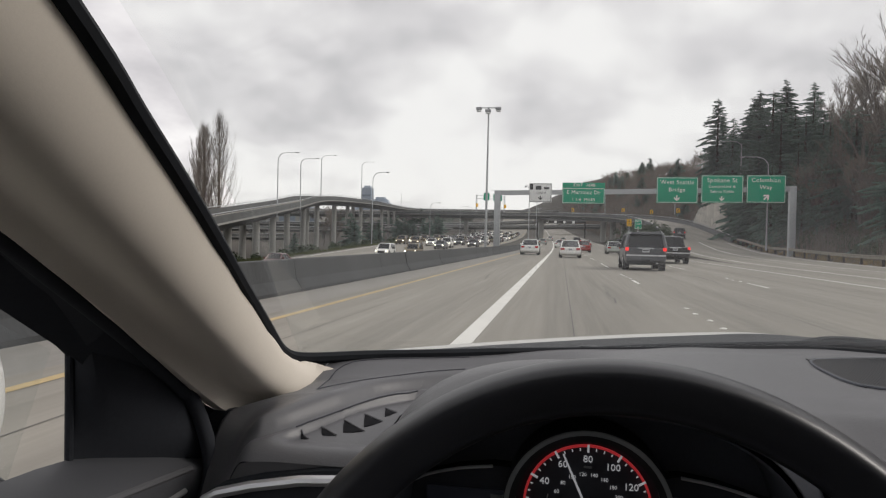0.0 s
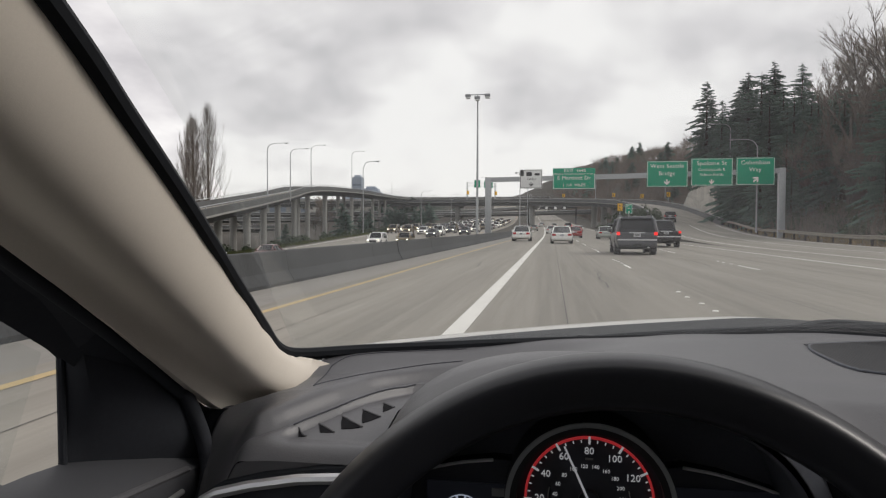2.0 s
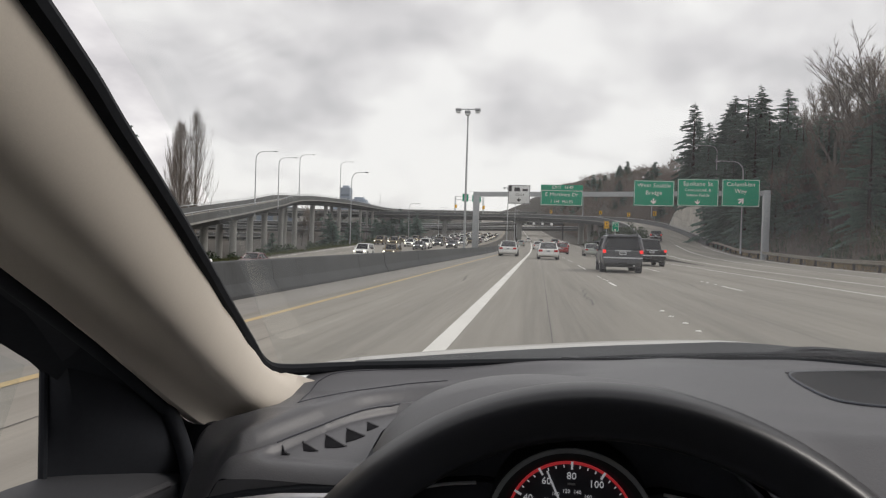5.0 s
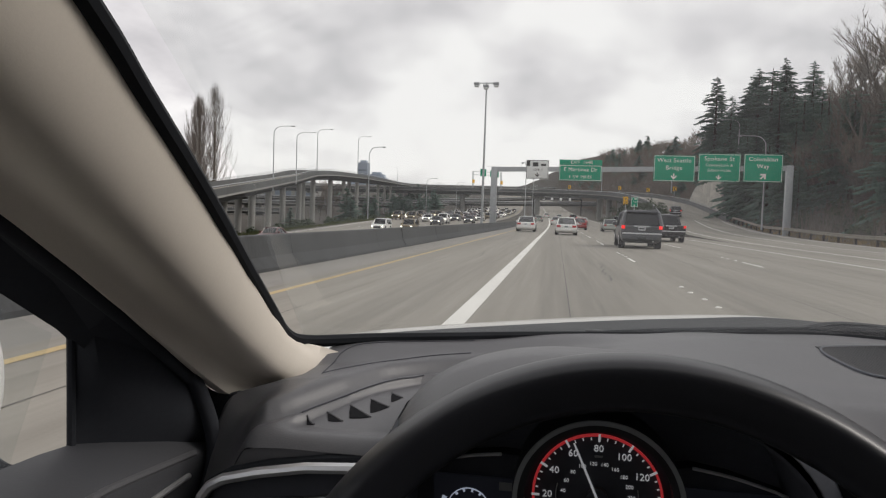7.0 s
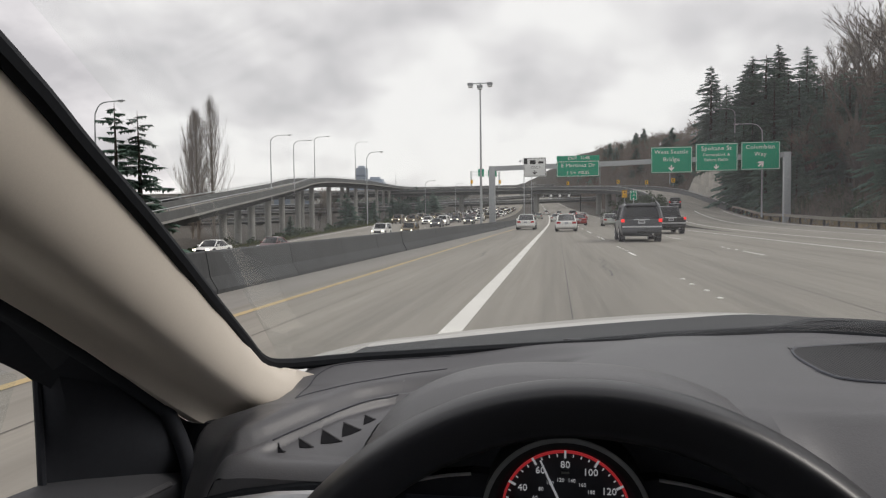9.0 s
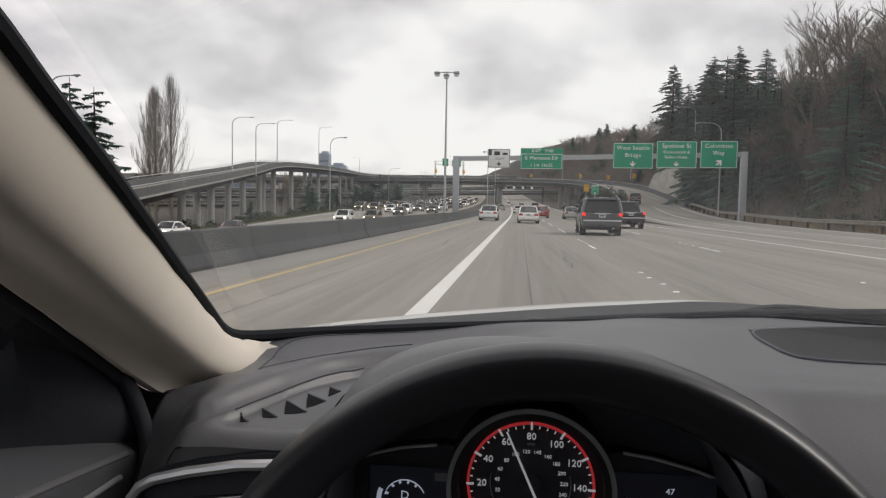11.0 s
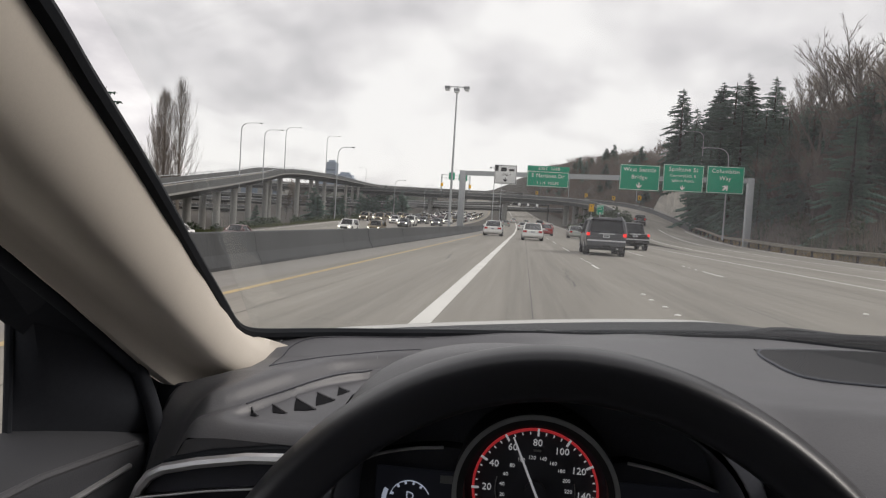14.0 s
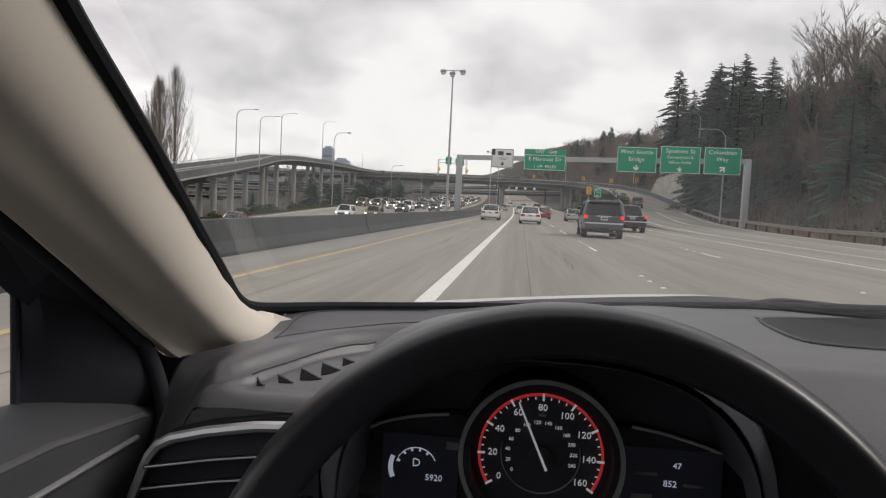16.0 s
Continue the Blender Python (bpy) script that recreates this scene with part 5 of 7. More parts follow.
for s in (-1, 1):
    bm = bmesh.new()
    loops = []
    for y in span(0.75, 2.15, 16):
        x0, x1 = MIDX + s * 0.722, MIDX + s * 0.885
        zt = hood_z(x0, max(y, 1.12)) - 0.004
        loops.append([(x0, y, zt), (x0 + s * 0.06, y, zt - 0.007), (x0 + s * 0.12, y, zt - 0.032), (x1, y, zt - 0.15), (x1, y, 0.62), (x1, y, 0.42 if not 1.0 < y < 1.75 else 0.66), (x0, y, 0.42 if not 1.0 < y < 1.75 else 0.66)])
    part("front_wing", rings(bm, loops), "paint_white", own)
    bm = bmesh.new()
    loops = []
    for y, top, z1 in ((-2.05, 1.05, 1.0), (-1.6, 1.06, 0.9), (-0.6, 1.0, 0.35), (0.2, 0.975, 0.35), (0.75, 0.96, 0.35)):
        x1 = MIDX + s * 0.885
        loops.append([(x1 - s * 0.035, y, top - 0.0), (x1, y, top - 0.12), (x1, y, 0.62), (x1 - s * 0.02, y, 0.36), (x1 - s * 0.04, y, 0.36)])
    part("body_side", rings(bm, loops), "paint_white", own)
    for y in (1.38, -1.20):
        wx = MIDX + s * 0.78
        tyre = part("wheel", tubed([(wx - 0.1, y, 0.32), (wx - 0.09, y, 0.32), (wx + 0.09, y, 0.32), (wx + 0.1, y, 0.32)], [0.29, 0.32, 0.32, 0.29], 28), "tyre", own)
        part("rim", tubed([(wx - s * 0.0, y, 0.32), (wx + s * 0.104, y, 0.32)], [0.21, 0.205], 24), "rim", tyre)
# plain shell that closes the cabin
bm = grid(bmesh.new(), span(-0.42, 1.14, 14), span(0, 1, 12), lambda x, v: (x, 0.12 + 0.10 * (1 - ((x - MIDX) / 0.6) ** 2) - 1.9 * v, 1.515 + 0.035 * (1 - ((x - MIDX) / 0.78) ** 2) - 0.06 * v * v - 0.07 * abs((x - MIDX) / 0.78) ** 6))
part("headliner", bm, "liner", own)
bm = grid(bmesh.new(), span(-0.44, 1.16, 14), span(0, 1, 12), lambda x, v: (x, 0.16 + 0.10 * (1 - ((x - MIDX) / 0.6) ** 2) - 2.0 * v, 1.545 + 0.035 * (1 - ((x - MIDX) / 0.78) ** 2) - 0.06 * v * v - 0.08 * abs((x - MIDX) / 0.8) ** 6))
part("roof", bm, "paint_white", own)
part("cabin_floor", boxed((-0.44, -2.0, 0.30), (1.16, 0.9, 0.34)), "carpet", own)
# unseen full-height wall, added to shape the light inside the cabin
part("cabin_rear", boxed((-0.40, -0.52, 0.34), (1.12, -0.44, 1.44), 0.03), "seat_cloth", own)
part("tailgate", boxed((-0.44, -2.08, 0.36), (1.16, -2.02, 1.06), 0.03), "paint_white", own)
part("front_bumper", boxed((-0.45, 2.02, 0.30), (1.17, 2.16, 0.80), 0.06), "paint_white", own)
part("passenger_door", boxed((1.085, -0.9, 0.34), (1.15, 0.95, 1.04), 0.02), "seat_cloth", own)
part("passenger_pillar", tubed([(1.05, 0.80, 1.08), (1.0, 0.40, 1.33), (0.97, 0.08, 1.50)], 0.04, 10), "trim_beige", own)
part("centre_pillar", boxed((-0.43, -0.55, 0.9), (-0.38, -0.45, 1.47), 0.02), "liner", own)
part("centre_pillar", boxed((1.10, -0.55, 0.9), (1.15, -0.45, 1.47), 0.02), "liner", own)


# ---- lamp posts ----
def cobra_lamp(h, arm, label):
    home = thing("street_lamp", label, "street lamp", group="cobra-head lamps")
    pts = [(0, 0, 0), (0, 0, h * 0.5), (0, 0, h - 1.6), (arm * 0.06, 0, h - 0.75), (arm * 0.25, 0, h - 0.18), (arm * 0.55, 0, h - 0.02), (arm, 0, h)]
    part("pole", tubed(curve_points(pts, 0.6), [0.11 - 0.065 * min(1, i / 24) for i in range(len(curve_points(pts, 0.6)))], 10), "galvanised", home)
    head = rings(bmesh.new(), [[(x, w * math.cos(a), h + 0.01 + t * math.sin(a)) for a in [2 * math.pi * i / 10 for i in range(10)]] for x, w, t in ((arm - 0.1, 0.05, 0.045), (arm + 0.1, 0.15, 0.08), (arm + 0.5, 0.17, 0.085), (arm + 0.72, 0.06, 0.04))])
    hd = part("lamp_head", head, "lamp_head", home)
    part("lens", rings(bmesh.new(), [[(arm + 0.33 + 0.2 * s * math.cos(a), 0.12 * s * math.sin(a), h + z) for a in [2 * math.pi * i / 12 for i in range(12)]] for s, z in ((1.0, -0.06), (0.6, -0.13))]), "lens", hd)
    return home


lamp = cobra_lamp(12.5, 2.6, "tall galvanised cobra-head street lamp")
# x, y, base height, turn in degrees, height
LAMPS = [(24.6, 90, 0.9, 176, 11.4), (30.5, 128, 10.6, 182, 9.0), (-43, 60, -2.6, -4, 15.2), (-42.6, 100, 4.2, 2, 9.8), (-45.2, 116, 6.0, 4, 9.0), (-50, 140, 9.0, 4, 9.5), (-36, 130, -1.5, -4, 15.5), (-50, 170, 11, 4, 9.5),
         (-36, 190, -1.0, -15, 12.5), (-37, 255, 0.8, -15, 13.0), (-70, 300, 13.0, 180, 9.0), (-110, 306, 13.0, 170, 9.0), (14.5, 243, 11.3, 160, 9.0), (-25, 275, 12.4, 160, 9.0), (31.5, 205, 10, 190, 10), (40, 30, 12, 184, 10), (26.8, -40, 0.2, 178, 12), (26.8, -130, 0.2, 178, 12)]
for i, (x, y, z, turn, h) in enumerate(LAMPS):
    m = pose(x, y, z - 0.1, 0, 0, turn) @ Matrix.Diagonal((1, 1, h / 12.5, 1))
    if i == 0:
        lamp.matrix_world = m
    else:
        c = copy_thing(lamp, pose(x, y, z - 0.1, 0, 0, turn))
        c.scale = (1, 1, h / 12.5)


def mast(h):
    home = thing("mast_light", "tall median mast with three floodlights on top", "street lamp", group="median masts")
    part("pole", tubed([(0, 0, 0), (0, 0, h)], [0.125, 0.06], 12), "galvanised", home)
    arm = part("cross_arm", tubed([(-0.95, 0, h - 0.05), (0.95, 0, h - 0.05)], 0.045, 8), "galvanised", home)
    for dx, dy, dz in ((-0.85, 0, -0.12), (0.85, 0, -0.12), (0, -0.35, -0.38)):
        hd = part("floodlight", boxed((dx - 0.24, dy - 0.22, h + dz - 0.12), (dx + 0.24, dy + 0.22, h + dz + 0.12), 0.05), "lamp_head", home)
        part("lens", boxed((dx - 0.2, dy - 0.2, h + dz - 0.27), (dx + 0.2, dy + 0.2, h + dz - 0.12), 0.06), "lens", hd)
    return home


mast0 = mast(13.0)
mast0.matrix_world = pose(-6.55, 61, -0.05)
for y, h in ((152, 1.0), (230, 1.0), (330, 1.05), (-28, 1.0), (-118, 1.0), (-208, 1.0)):
    c = copy_thing(mast0, pose(-6.6 + bend(y), y, rise(y) - 0.05))


# ---- overhead sign gantry ----
def sign_panel(parent, x0, x1, z0, z1, y, mat, border="sign_white", name="sign_panel"):
    p = part(name, boxed((x0, y, z0), (x1, y + 0.05, z1), 0.015), mat, parent)
    part("sign_back", boxed((x0 + 0.05, y + 0.055, z0 + 0.05), (x1 - 0.05, y + 0.12, z1 - 0.05)), "sign_back", p, smooth=False)
    if border:
        t = 0.05
        bm = bmesh.new()
        i = 0.05
        for a in ((x0 + i, z0 + i, x1 - i, z0 + i + t), (x0 + i, z1 - i - t, x1 - i, z1 - i), (x0 + i, z0 + i + t, x0 + i + t, z1 - i - t), (x1 - i - t, z0 + i + t, x1 - i, z1 - i - t)):
            box(bm, (a[0], y - 0.006, a[1]), (a[2], y - 0.001, a[3]))
        part("sign_border", bm, border, p, smooth=False)
    return p


def arrow(parent, x, z, y, s, turn, mat):
    bm = bmesh.new()
    out = [(-0.10, 0.5), (0.10, 0.5), (0.10, 0.0), (0.42, 0.28), (0.42, 0.02), (0.0, -0.42), (-0.42, 0.02), (-0.42, 0.28), (-0.10, 0.0)]
    rings(bm, [[(a * s, dy, b * s) for a, b in out] for dy in (-0.008, -0.001)])
    bmesh.ops.transform(bm, matrix=pose(x, y, z, 0, turn, 0), verts=bm.verts)
    return part("arrow", bm, mat, parent, smooth=False)


GANTRY_Y = 82.0
gantry = thing("sign_gantry", "grey steel gantry over the freeway with green signs", "sign gantry", pose(0, GANTRY_Y, 0))
for x, z0, z1 in ((-7.5, -0.1, 7.2), (25.0, 0.2, 8.0)):
    part("gantry_post", boxed((x - 0.36, -0.3, z0), (x + 0.36, 0.3, z1), 0.06), "galvanised", gantry)
for (xa, za), (xb, zb) in (((-7.5, 6.9), (7.3, 7.2)), ((7.3, 7.2), (25.0, 7.7))):
    part("gantry_beam", rings(bmesh.new(), [[(x, -0.25, z - 0.27), (x, 0.25, z - 0.27), (x, 0.25, z + 0.27), (x, -0.25, z + 0.27)] for x, z in ((xa, za), (xb, zb))]), "galvanised", gantry, smooth=False)
sy = -0.45


def words(parent, x, z, rows, y=sy, mat="sign_white"):
    for text, size, dz in rows:
        lettering(text, size, mat, parent, pose(x, y - 0.004, z + dz), "sign_lettering", depth=0.003, spacing=1.06)


s1 = sign_panel(gantry, -3.8, -1.2, 5.85, 8.05, sy, "sign_white", "sign_black", "lane_sign")
part("diamond_mark", boxed((-3.75, sy - 0.012, 7.3), (-3.35, sy - 0.007, 8.0)), "sign_black", s1, smooth=False)
part("bus_mark", boxed((-3.05, sy - 0.01, 7.3), (-2.4, sy - 0.002, 7.75)), "sign_black", s1, smooth=False)
part("car_mark", boxed((-2.1, sy - 0.01, 7.35), (-1.5, sy - 0.002, 7.6)), "sign_black", s1, smooth=False)
words(s1, -2.4, 6.9, [("ONLY", 0.40, 0.0)], mat="sign_black")
arrow(s1, -2.5, 6.3, sy, 0.55, 0, "sign_black")
s2 = sign_panel(gantry, 0.0, 4.8, 5.75, 7.55, sy, "sign_green")
exit_tab = part("exit_tab", boxed((0.0, sy, 7.56), (4.8, sy + 0.05, 8.15), 0.01), "sign_green", s2)
words(exit_tab, 2.5, 7.86, [("EXIT  164B", 0.50, 0)])
words(s2, 2.4, 6.65, [("E Martinez Dr", 0.62, 0.38), ("1 1/4  MILES", 0.48, -0.45)])
s3 = sign_panel(gantry, 10.5, 14.95, 5.95, 8.85, sy, "sign_green")
words(s3, 12.7, 7.5, [("West Seattle", 0.66, 0.78), ("Bridge", 0.66, -0.05)])
arrow(s3, 12.7, 6.45, sy, 0.72, 0, "sign_white")
s4 = sign_panel(gantry, 15.3, 19.75, 6.05, 9.1, sy, "sign_green")
words(s4, 17.5, 7.5, [("Spokane St", 0.68, 1.05), ("CenturyLink &", 0.46, 0.35), ("Safeco Fields", 0.46, -0.22)])
arrow(s4, 17.5, 6.48, sy, 0.62, 0, "sign_white")
s5 = sign_panel(gantry, 20.1, 24.15, 6.1, 9.15, sy, "sign_green")
words(s5, 22.1, 7.6, [("Columbian", 0.66, 0.98), ("Way", 0.66, 0.2)])
arrow(s5, 22.2, 6.75, sy, 0.85, -135, "sign_white")

# exit sign in the gore with crash cushion
gore = thing("exit_sign", "small green exit sign on a post in the gore", "road sign", pose(12.2, 116, 1.2))
part("post", boxed((-0.06, 0, -0.4), (0.06, 0.1, 2.6)), "galvanised", gore, smooth=False)
g1 = sign_panel(gore, -0.56, 0.56, 2.45, 4.0, -0.06, "sign_green")
words(g1, 0, 3.25, [("EXIT", 0.36, 0.45), ("163", 0.36, 0.04)], y=-0.06)
arrow(g1, 0, 2.72, -0.06, 0.34, -135, "sign_white")
cushion = thing("crash_cushion", "yellow and black striped crash cushion in the gore", "crash cushion", pose(13.2, 112, 0.15))
part("nose", boxed((-0.9, 0, 0), (0.9, 2.6, 1.0), 0.1), "sign_yellow", cushion)
for k in range(4):
    part("stripe", boxed((-0.09, -0.012, -0.05), (0.09, 0.0, 1.1), 0, pose(-0.62 + 0.42 * k, 0, 0.0, 0, 32, 0) @ Matrix.Diagonal((1, 1, 0.8, 1))), "sign_black", cushion, smooth=False)
warn = thing("warning_sign", "yellow speed advisory sign beside the exit ramp", "road sign", pose(12.1, 130, 0.2))
part("post", boxed((-0.05, 0, -0.3), (0.05, 0.08, 4.6)), "galvanised", warn, smooth=False)
w1 = sign_panel(warn, -0.47, 0.47, 4.2, 5.6, -0.05, "sign_yellow", "sign_black")
arrow(w1, 0, 5.15, -0.05, 0.4, 120, "sign_black")
words(w1, 0, 4.6, [("45", 0.42, 0)], y=-0.05, mat="sign_black")


def chevron(x, y, z):
    home = thing("chevron_sign", "yellow and black chevron sign on the curved ramp", "road sign", pose(x, y, z), group="chevron signs")
    part("post", boxed((-0.04, 0, -0.1), (0.04, 0.06, 2.0)), "galvanised", home, smooth=False)
    p = sign_panel(home, -0.45, 0.45, 1.3, 2.5, -0.05, "sign_yellow", None)
    bm = bmesh.new()
    out = [(0.35, 0.55), (-0.1, 0.0), (0.35, -0.55), (0.05, -0.55), (-0.38, 0.0), (0.05, 0.55)]
    rings(bm, [[(a, dy, 1.9 + b * 0.9) for a, b in out] for dy in (-0.058, -0.051)])
    part("chevron", bm, "sign_black", p, smooth=False)
    return home


ch = chevron(27.5, 224, 9.4)
for x, y, z in ((20, 237, 10.4), (31, 196, 8.6), (4, 259, 11.3)):
    copy_thing(ch, pose(x, y, z))

# lane-control gantry beyond the flyover
ctrl = thing("signal_gantry", "dark gantry with white square lane-control signals", "sign gantry", pose(bend(300), 300, rise(300)))
part("gantry_beam", boxed((-7, -0.2, 6.6), (13, 0.2, 7.0)), "sign_black", ctrl, smooth=False)
for x in (-7, 13):
    part("gantry_post", boxed((x - 0.25, -0.2, -0.2), (x + 0.25, 0.2, 7.0)), "sign_black", ctrl, smooth=False)
for x in (-2.8, 0.7, 4.4, 8.2):
    c = part("signal_case", boxed((x - 0.75, -0.5, 5.9), (x + 0.75, -0.2, 7.4), 0.03), "sign_black", ctrl)
    part("signal_face", boxed((x - 0.52, -0.52, 6.1), (x + 0.52, -0.50, 7.2)), "sign_white", c, smooth=False)

# sign frame and small signals on the flyover deck
frame_sign = thing("sign_truss", "truss frame with two green signs on the flyover", "sign gantry", pose(-28, 276, 12.2, 0, 0, 28))
for x in (-6, 6):
    for dy in (-0.5, 0.5):
        part("truss_leg", boxed((x - 0.09, dy - 0.09, -0.5), (x + 0.09, dy + 0.09, 7.0)), "galvanised", frame_sign, smooth=False)
    part("signal_box", boxed((x - 0.5, -0.7, 2.2), (x + 0.5, -0.52, 3.6), 0.03), "sign_yellow", frame_sign)
for z in (5.6, 6.8):
    part("truss_chord", boxed((-6, -0.1, z - 0.08), (6, 0.1, z + 0.08)), "galvanised", frame_sign, smooth=False)
sign_panel(frame_sign, -3.2, -0.6, 5.0, 8.0, -0.35, "sign_green")
sign_panel(frame_sign, 1.0, 4.8, 4.9, 7.6, -0.35, "sign_green")

# the exit sign that the car has already passed
old = thing("exit_gantry", "cantilever exit sign beside the freeway", "sign gantry", pose(0, -190, 0))
part("gantry_post", boxed((25.0, -0.3, -0.1), (25.7, 0.3, 7.6), 0.06), "galvanised", old)
part("gantry_beam", boxed((17.5, -0.2, 6.9), (25.4, 0.2, 7.3), 0.04), "galvanised", old)
o1 = sign_panel(old, 16.2, 21.6, 6.0, 8.7, sy, "sign_green")
part("exit_tab", boxed((16.2, sy, 8.7), (21.6, sy + 0.05, 9.4), 0.01), "sign_green", o1)
words(o1, 18.9, 9.05, [("EXIT  163", 0.5, 0)])
words(o1, 18.9, 7.4, [("W Seattle Br", 0.72, 0.45), ("Columbian Way", 0.72, -0.5)])
o2 = part("exit_only_strip", boxed((16.2, sy, 5.1), (21.6, sy + 0.05, 6.0), 0.01), "sign_yellow", o1)
words(o2, 18.9, 5.55, [("EXIT   ONLY", 0.5, 0)], mat="sign_black")


# ---- traffic ----
def vehicle(name, label, category, L, W, H, kind, paint, facing=1, lit=False, group=""):
    """A car facing +y, wheels on z = 0, origin under its middle."""
    home = thing(name, label, category, group=group)
    hw = W / 2
    tall = kind in ("suv", "pickup")
    belt = H * (0.60 if tall else 0.63)
    under = 0.26 if tall else 0.19
    # lower body: sections from tail to nose (y, half width, bottom, top)
    if kind == "sedan":
        secs = [(-L / 2, hw * 0.80, 0.42, belt * 0.88), (-L / 2 + 0.08, hw * 0.93, 0.28, belt * 0.985), (-L * 0.40, hw * 0.99, under, belt), (-L * 0.2, hw, under, belt * 1.0), (L * 0.12, hw, under, belt * 0.99), (L * 0.30, hw * 0.98, under, belt * 0.93), (L * 0.45, hw * 0.90, 0.25, belt * 0.78), (L / 2, hw * 0.70, 0.36, belt * 0.62)]
        roof = [(-L * 0.335, 0.86, 0.0), (-L * 0.17, 0.74, 0.93), (-L * 0.10, 0.73, 1.0), (L * 0.06, 0.73, 0.99), (L * 0.10, 0.74, 0.93), (L * 0.245, 0.86, 0.0)]
    elif kind == "suv":
        secs = [(-L / 2, hw * 0.88, 0.50, belt * 0.95), (-L / 2 + 0.08, hw * 0.97, 0.40, belt), (-L * 0.38, hw, under, belt), (-L * 0.2, hw, under, belt), (L * 0.12, hw, under, belt), (L * 0.30, hw * 0.99, under, belt * 0.985), (L * 0.46, hw * 0.94, 0.34, belt * 0.93), (L / 2, hw * 0.80, 0.45, belt * 0.78)]
        roof = [(-L * 0.485, 0.95, 0.0), (-L * 0.445, 0.82, 0.90), (-L * 0.40, 0.80, 0.99), (L * 0.04, 0.80, 1.0), (L * 0.10, 0.81, 0.93), (L * 0.22, 0.92, 0.0)]
    else:
        secs = [(-L / 2, hw * 0.92, 0.50, belt * 0.97), (-L / 2 + 0.06, hw * 0.97, 0.42, belt), (-L * 0.38, hw, under, belt), (-L * 0.1, hw, under, belt), (L * 0.12, hw, under, belt), (L * 0.30, hw * 0.99, under, belt * 0.985), (L * 0.46, hw * 0.94, 0.34, belt * 0.93), (L / 2, hw * 0.80, 0.45, belt * 0.78)]
        roof = [(-L * 0.10, 0.93, 0.0), (-L * 0.075, 0.82, 0.92), (-L * 0.05, 0.80, 1.0), (L * 0.05, 0.80, 1.0), (L * 0.10, 0.81, 0.93), (L * 0.20, 0.92, 0.0)]
    loops = []
    for y, w, z0, z1 in secs:
        prof = [(1.0, 0.45), (1.0, 0.62), (0.975, 0.80), (0.93, 0.95), (0.84, 1.0), (0.0, 1.012), (-0.84, 1.0), (-0.93, 0.95), (-0.975, 0.80), (-1.0, 0.62), (-1.0, 0.45), (-0.96, 0.15), (-0.88, 0.0), (0.88, 0.0), (0.96, 0.15)]
        loops.append([(a * w, y, z0 + (z1 - z0) * b) for a, b in prof])
    part("body", rings(bmesh.new(), loops), paint, home)
    # cabin: dark glasshouse with a painted roof skin and pillars
    zb, zt = belt - 0.04, H
    cab = []
    for y, w, k in roof:
        z = zb + (zt - zb) * k
        cab.append([(hw * (0.93), y, zb), (hw * w * (0.98 if k else 1.0), y, z - (0.06 if k else 0)), (hw * w * 0.9, y, z), (0, y, z + (0.03 if k else 0)), (-hw * w * 0.9, y, z), (-hw * w * (0.98 if k else 1.0), y, z - (0.06 if k else 0)), (-hw * 0.93, y, zb)])
    part("glasshouse", rings(bmesh.new(), cab), "car_glass", home)
    rf = [[(x * 1.012, y, z + 0.014) for x, y, z in (c[1:6])] + [(x * 1.012, y, z - 0.03) for x, y, z in reversed(c[1:6])] for c in cab[1:-1]]
    part("roof", rings(bmesh.new(), rf), paint, home)
    for s in (-1, 1):
        for i, j in ((0, 1), (5, 4)):
            a, b = cab[i][1 if s > 0 else 5], cab[j][1 if s > 0 else 5]
            part("pillar", tubed([a, b], 0.085 if tall else 0.055, 6), paint, home)
        ym = 0.5 * (cab[2][1][1] + cab[3][1][1]) - 0.05 * L * (kind != "pickup")
        part("pillar", tubed([(s * hw * 0.945, ym, zb), (s * hw * roof[2][1] * 0.985, ym, zt - 0.07)], 0.04, 6), "black_trim" if kind != "pickup" else paint, home)
        part("wing_mirror", boxed((s * hw - 0.02 if s > 0 else s * hw - 0.18, L * 0.17, belt - 0.02), (s * hw + 0.18 if s > 0 else s * hw + 0.02, L * 0.17 + 0.12, belt + 0.16), 0.03), paint, home)
    if kind == "pickup":
        part("bed", boxed((-hw * 0.86, -L * 0.485, belt - 0.45), (hw * 0.86, -L * 0.12, belt + 0.012), 0.01), "black_trim", home, smooth=False)
    yr = -L / 2
    # tail: lamps, plate, bumper, trim
    if facing > 0:
        for s in (-1, 1):
            if tall:
                lo, hi = (s * hw * 0.80, yr - 0.02, belt * 0.86), (s * hw * 0.965, yr + 0.10, belt * 1.01)
            else:
                lo, hi = (s * hw * 0.52, yr - 0.015, belt * 0.72), (s * hw * 0.88, yr + 0.10, belt * 0.92)
            lo, hi = [tuple(f(a, b) for a, b in zip(lo, hi)) for f in (min, max)]
            part("tail_lamp", boxed(lo, hi, 0.02), "brake_lit" if lit else "tail_lamp", home)
        pz = belt * (0.80 if tall else 0.70)
        pl = part("number_plate", boxed((-0.16, yr - 0.03, pz), (0.16, yr - 0.012, pz + 0.155), 0.005), "plate", home, smooth=False)
        part("plate_bar", boxed((-0.12, yr - 0.034, pz + 0.055), (0.12, yr - 0.030, pz + 0.11)), "black_trim", pl, smooth=False)
        part("rear_bumper", boxed((-hw * 0.93, yr - 0.10, 0.33 if not tall else 0.46), (hw * 0.93, yr + 0.16, 0.56 if not tall else 0.74), 0.05), paint, home)
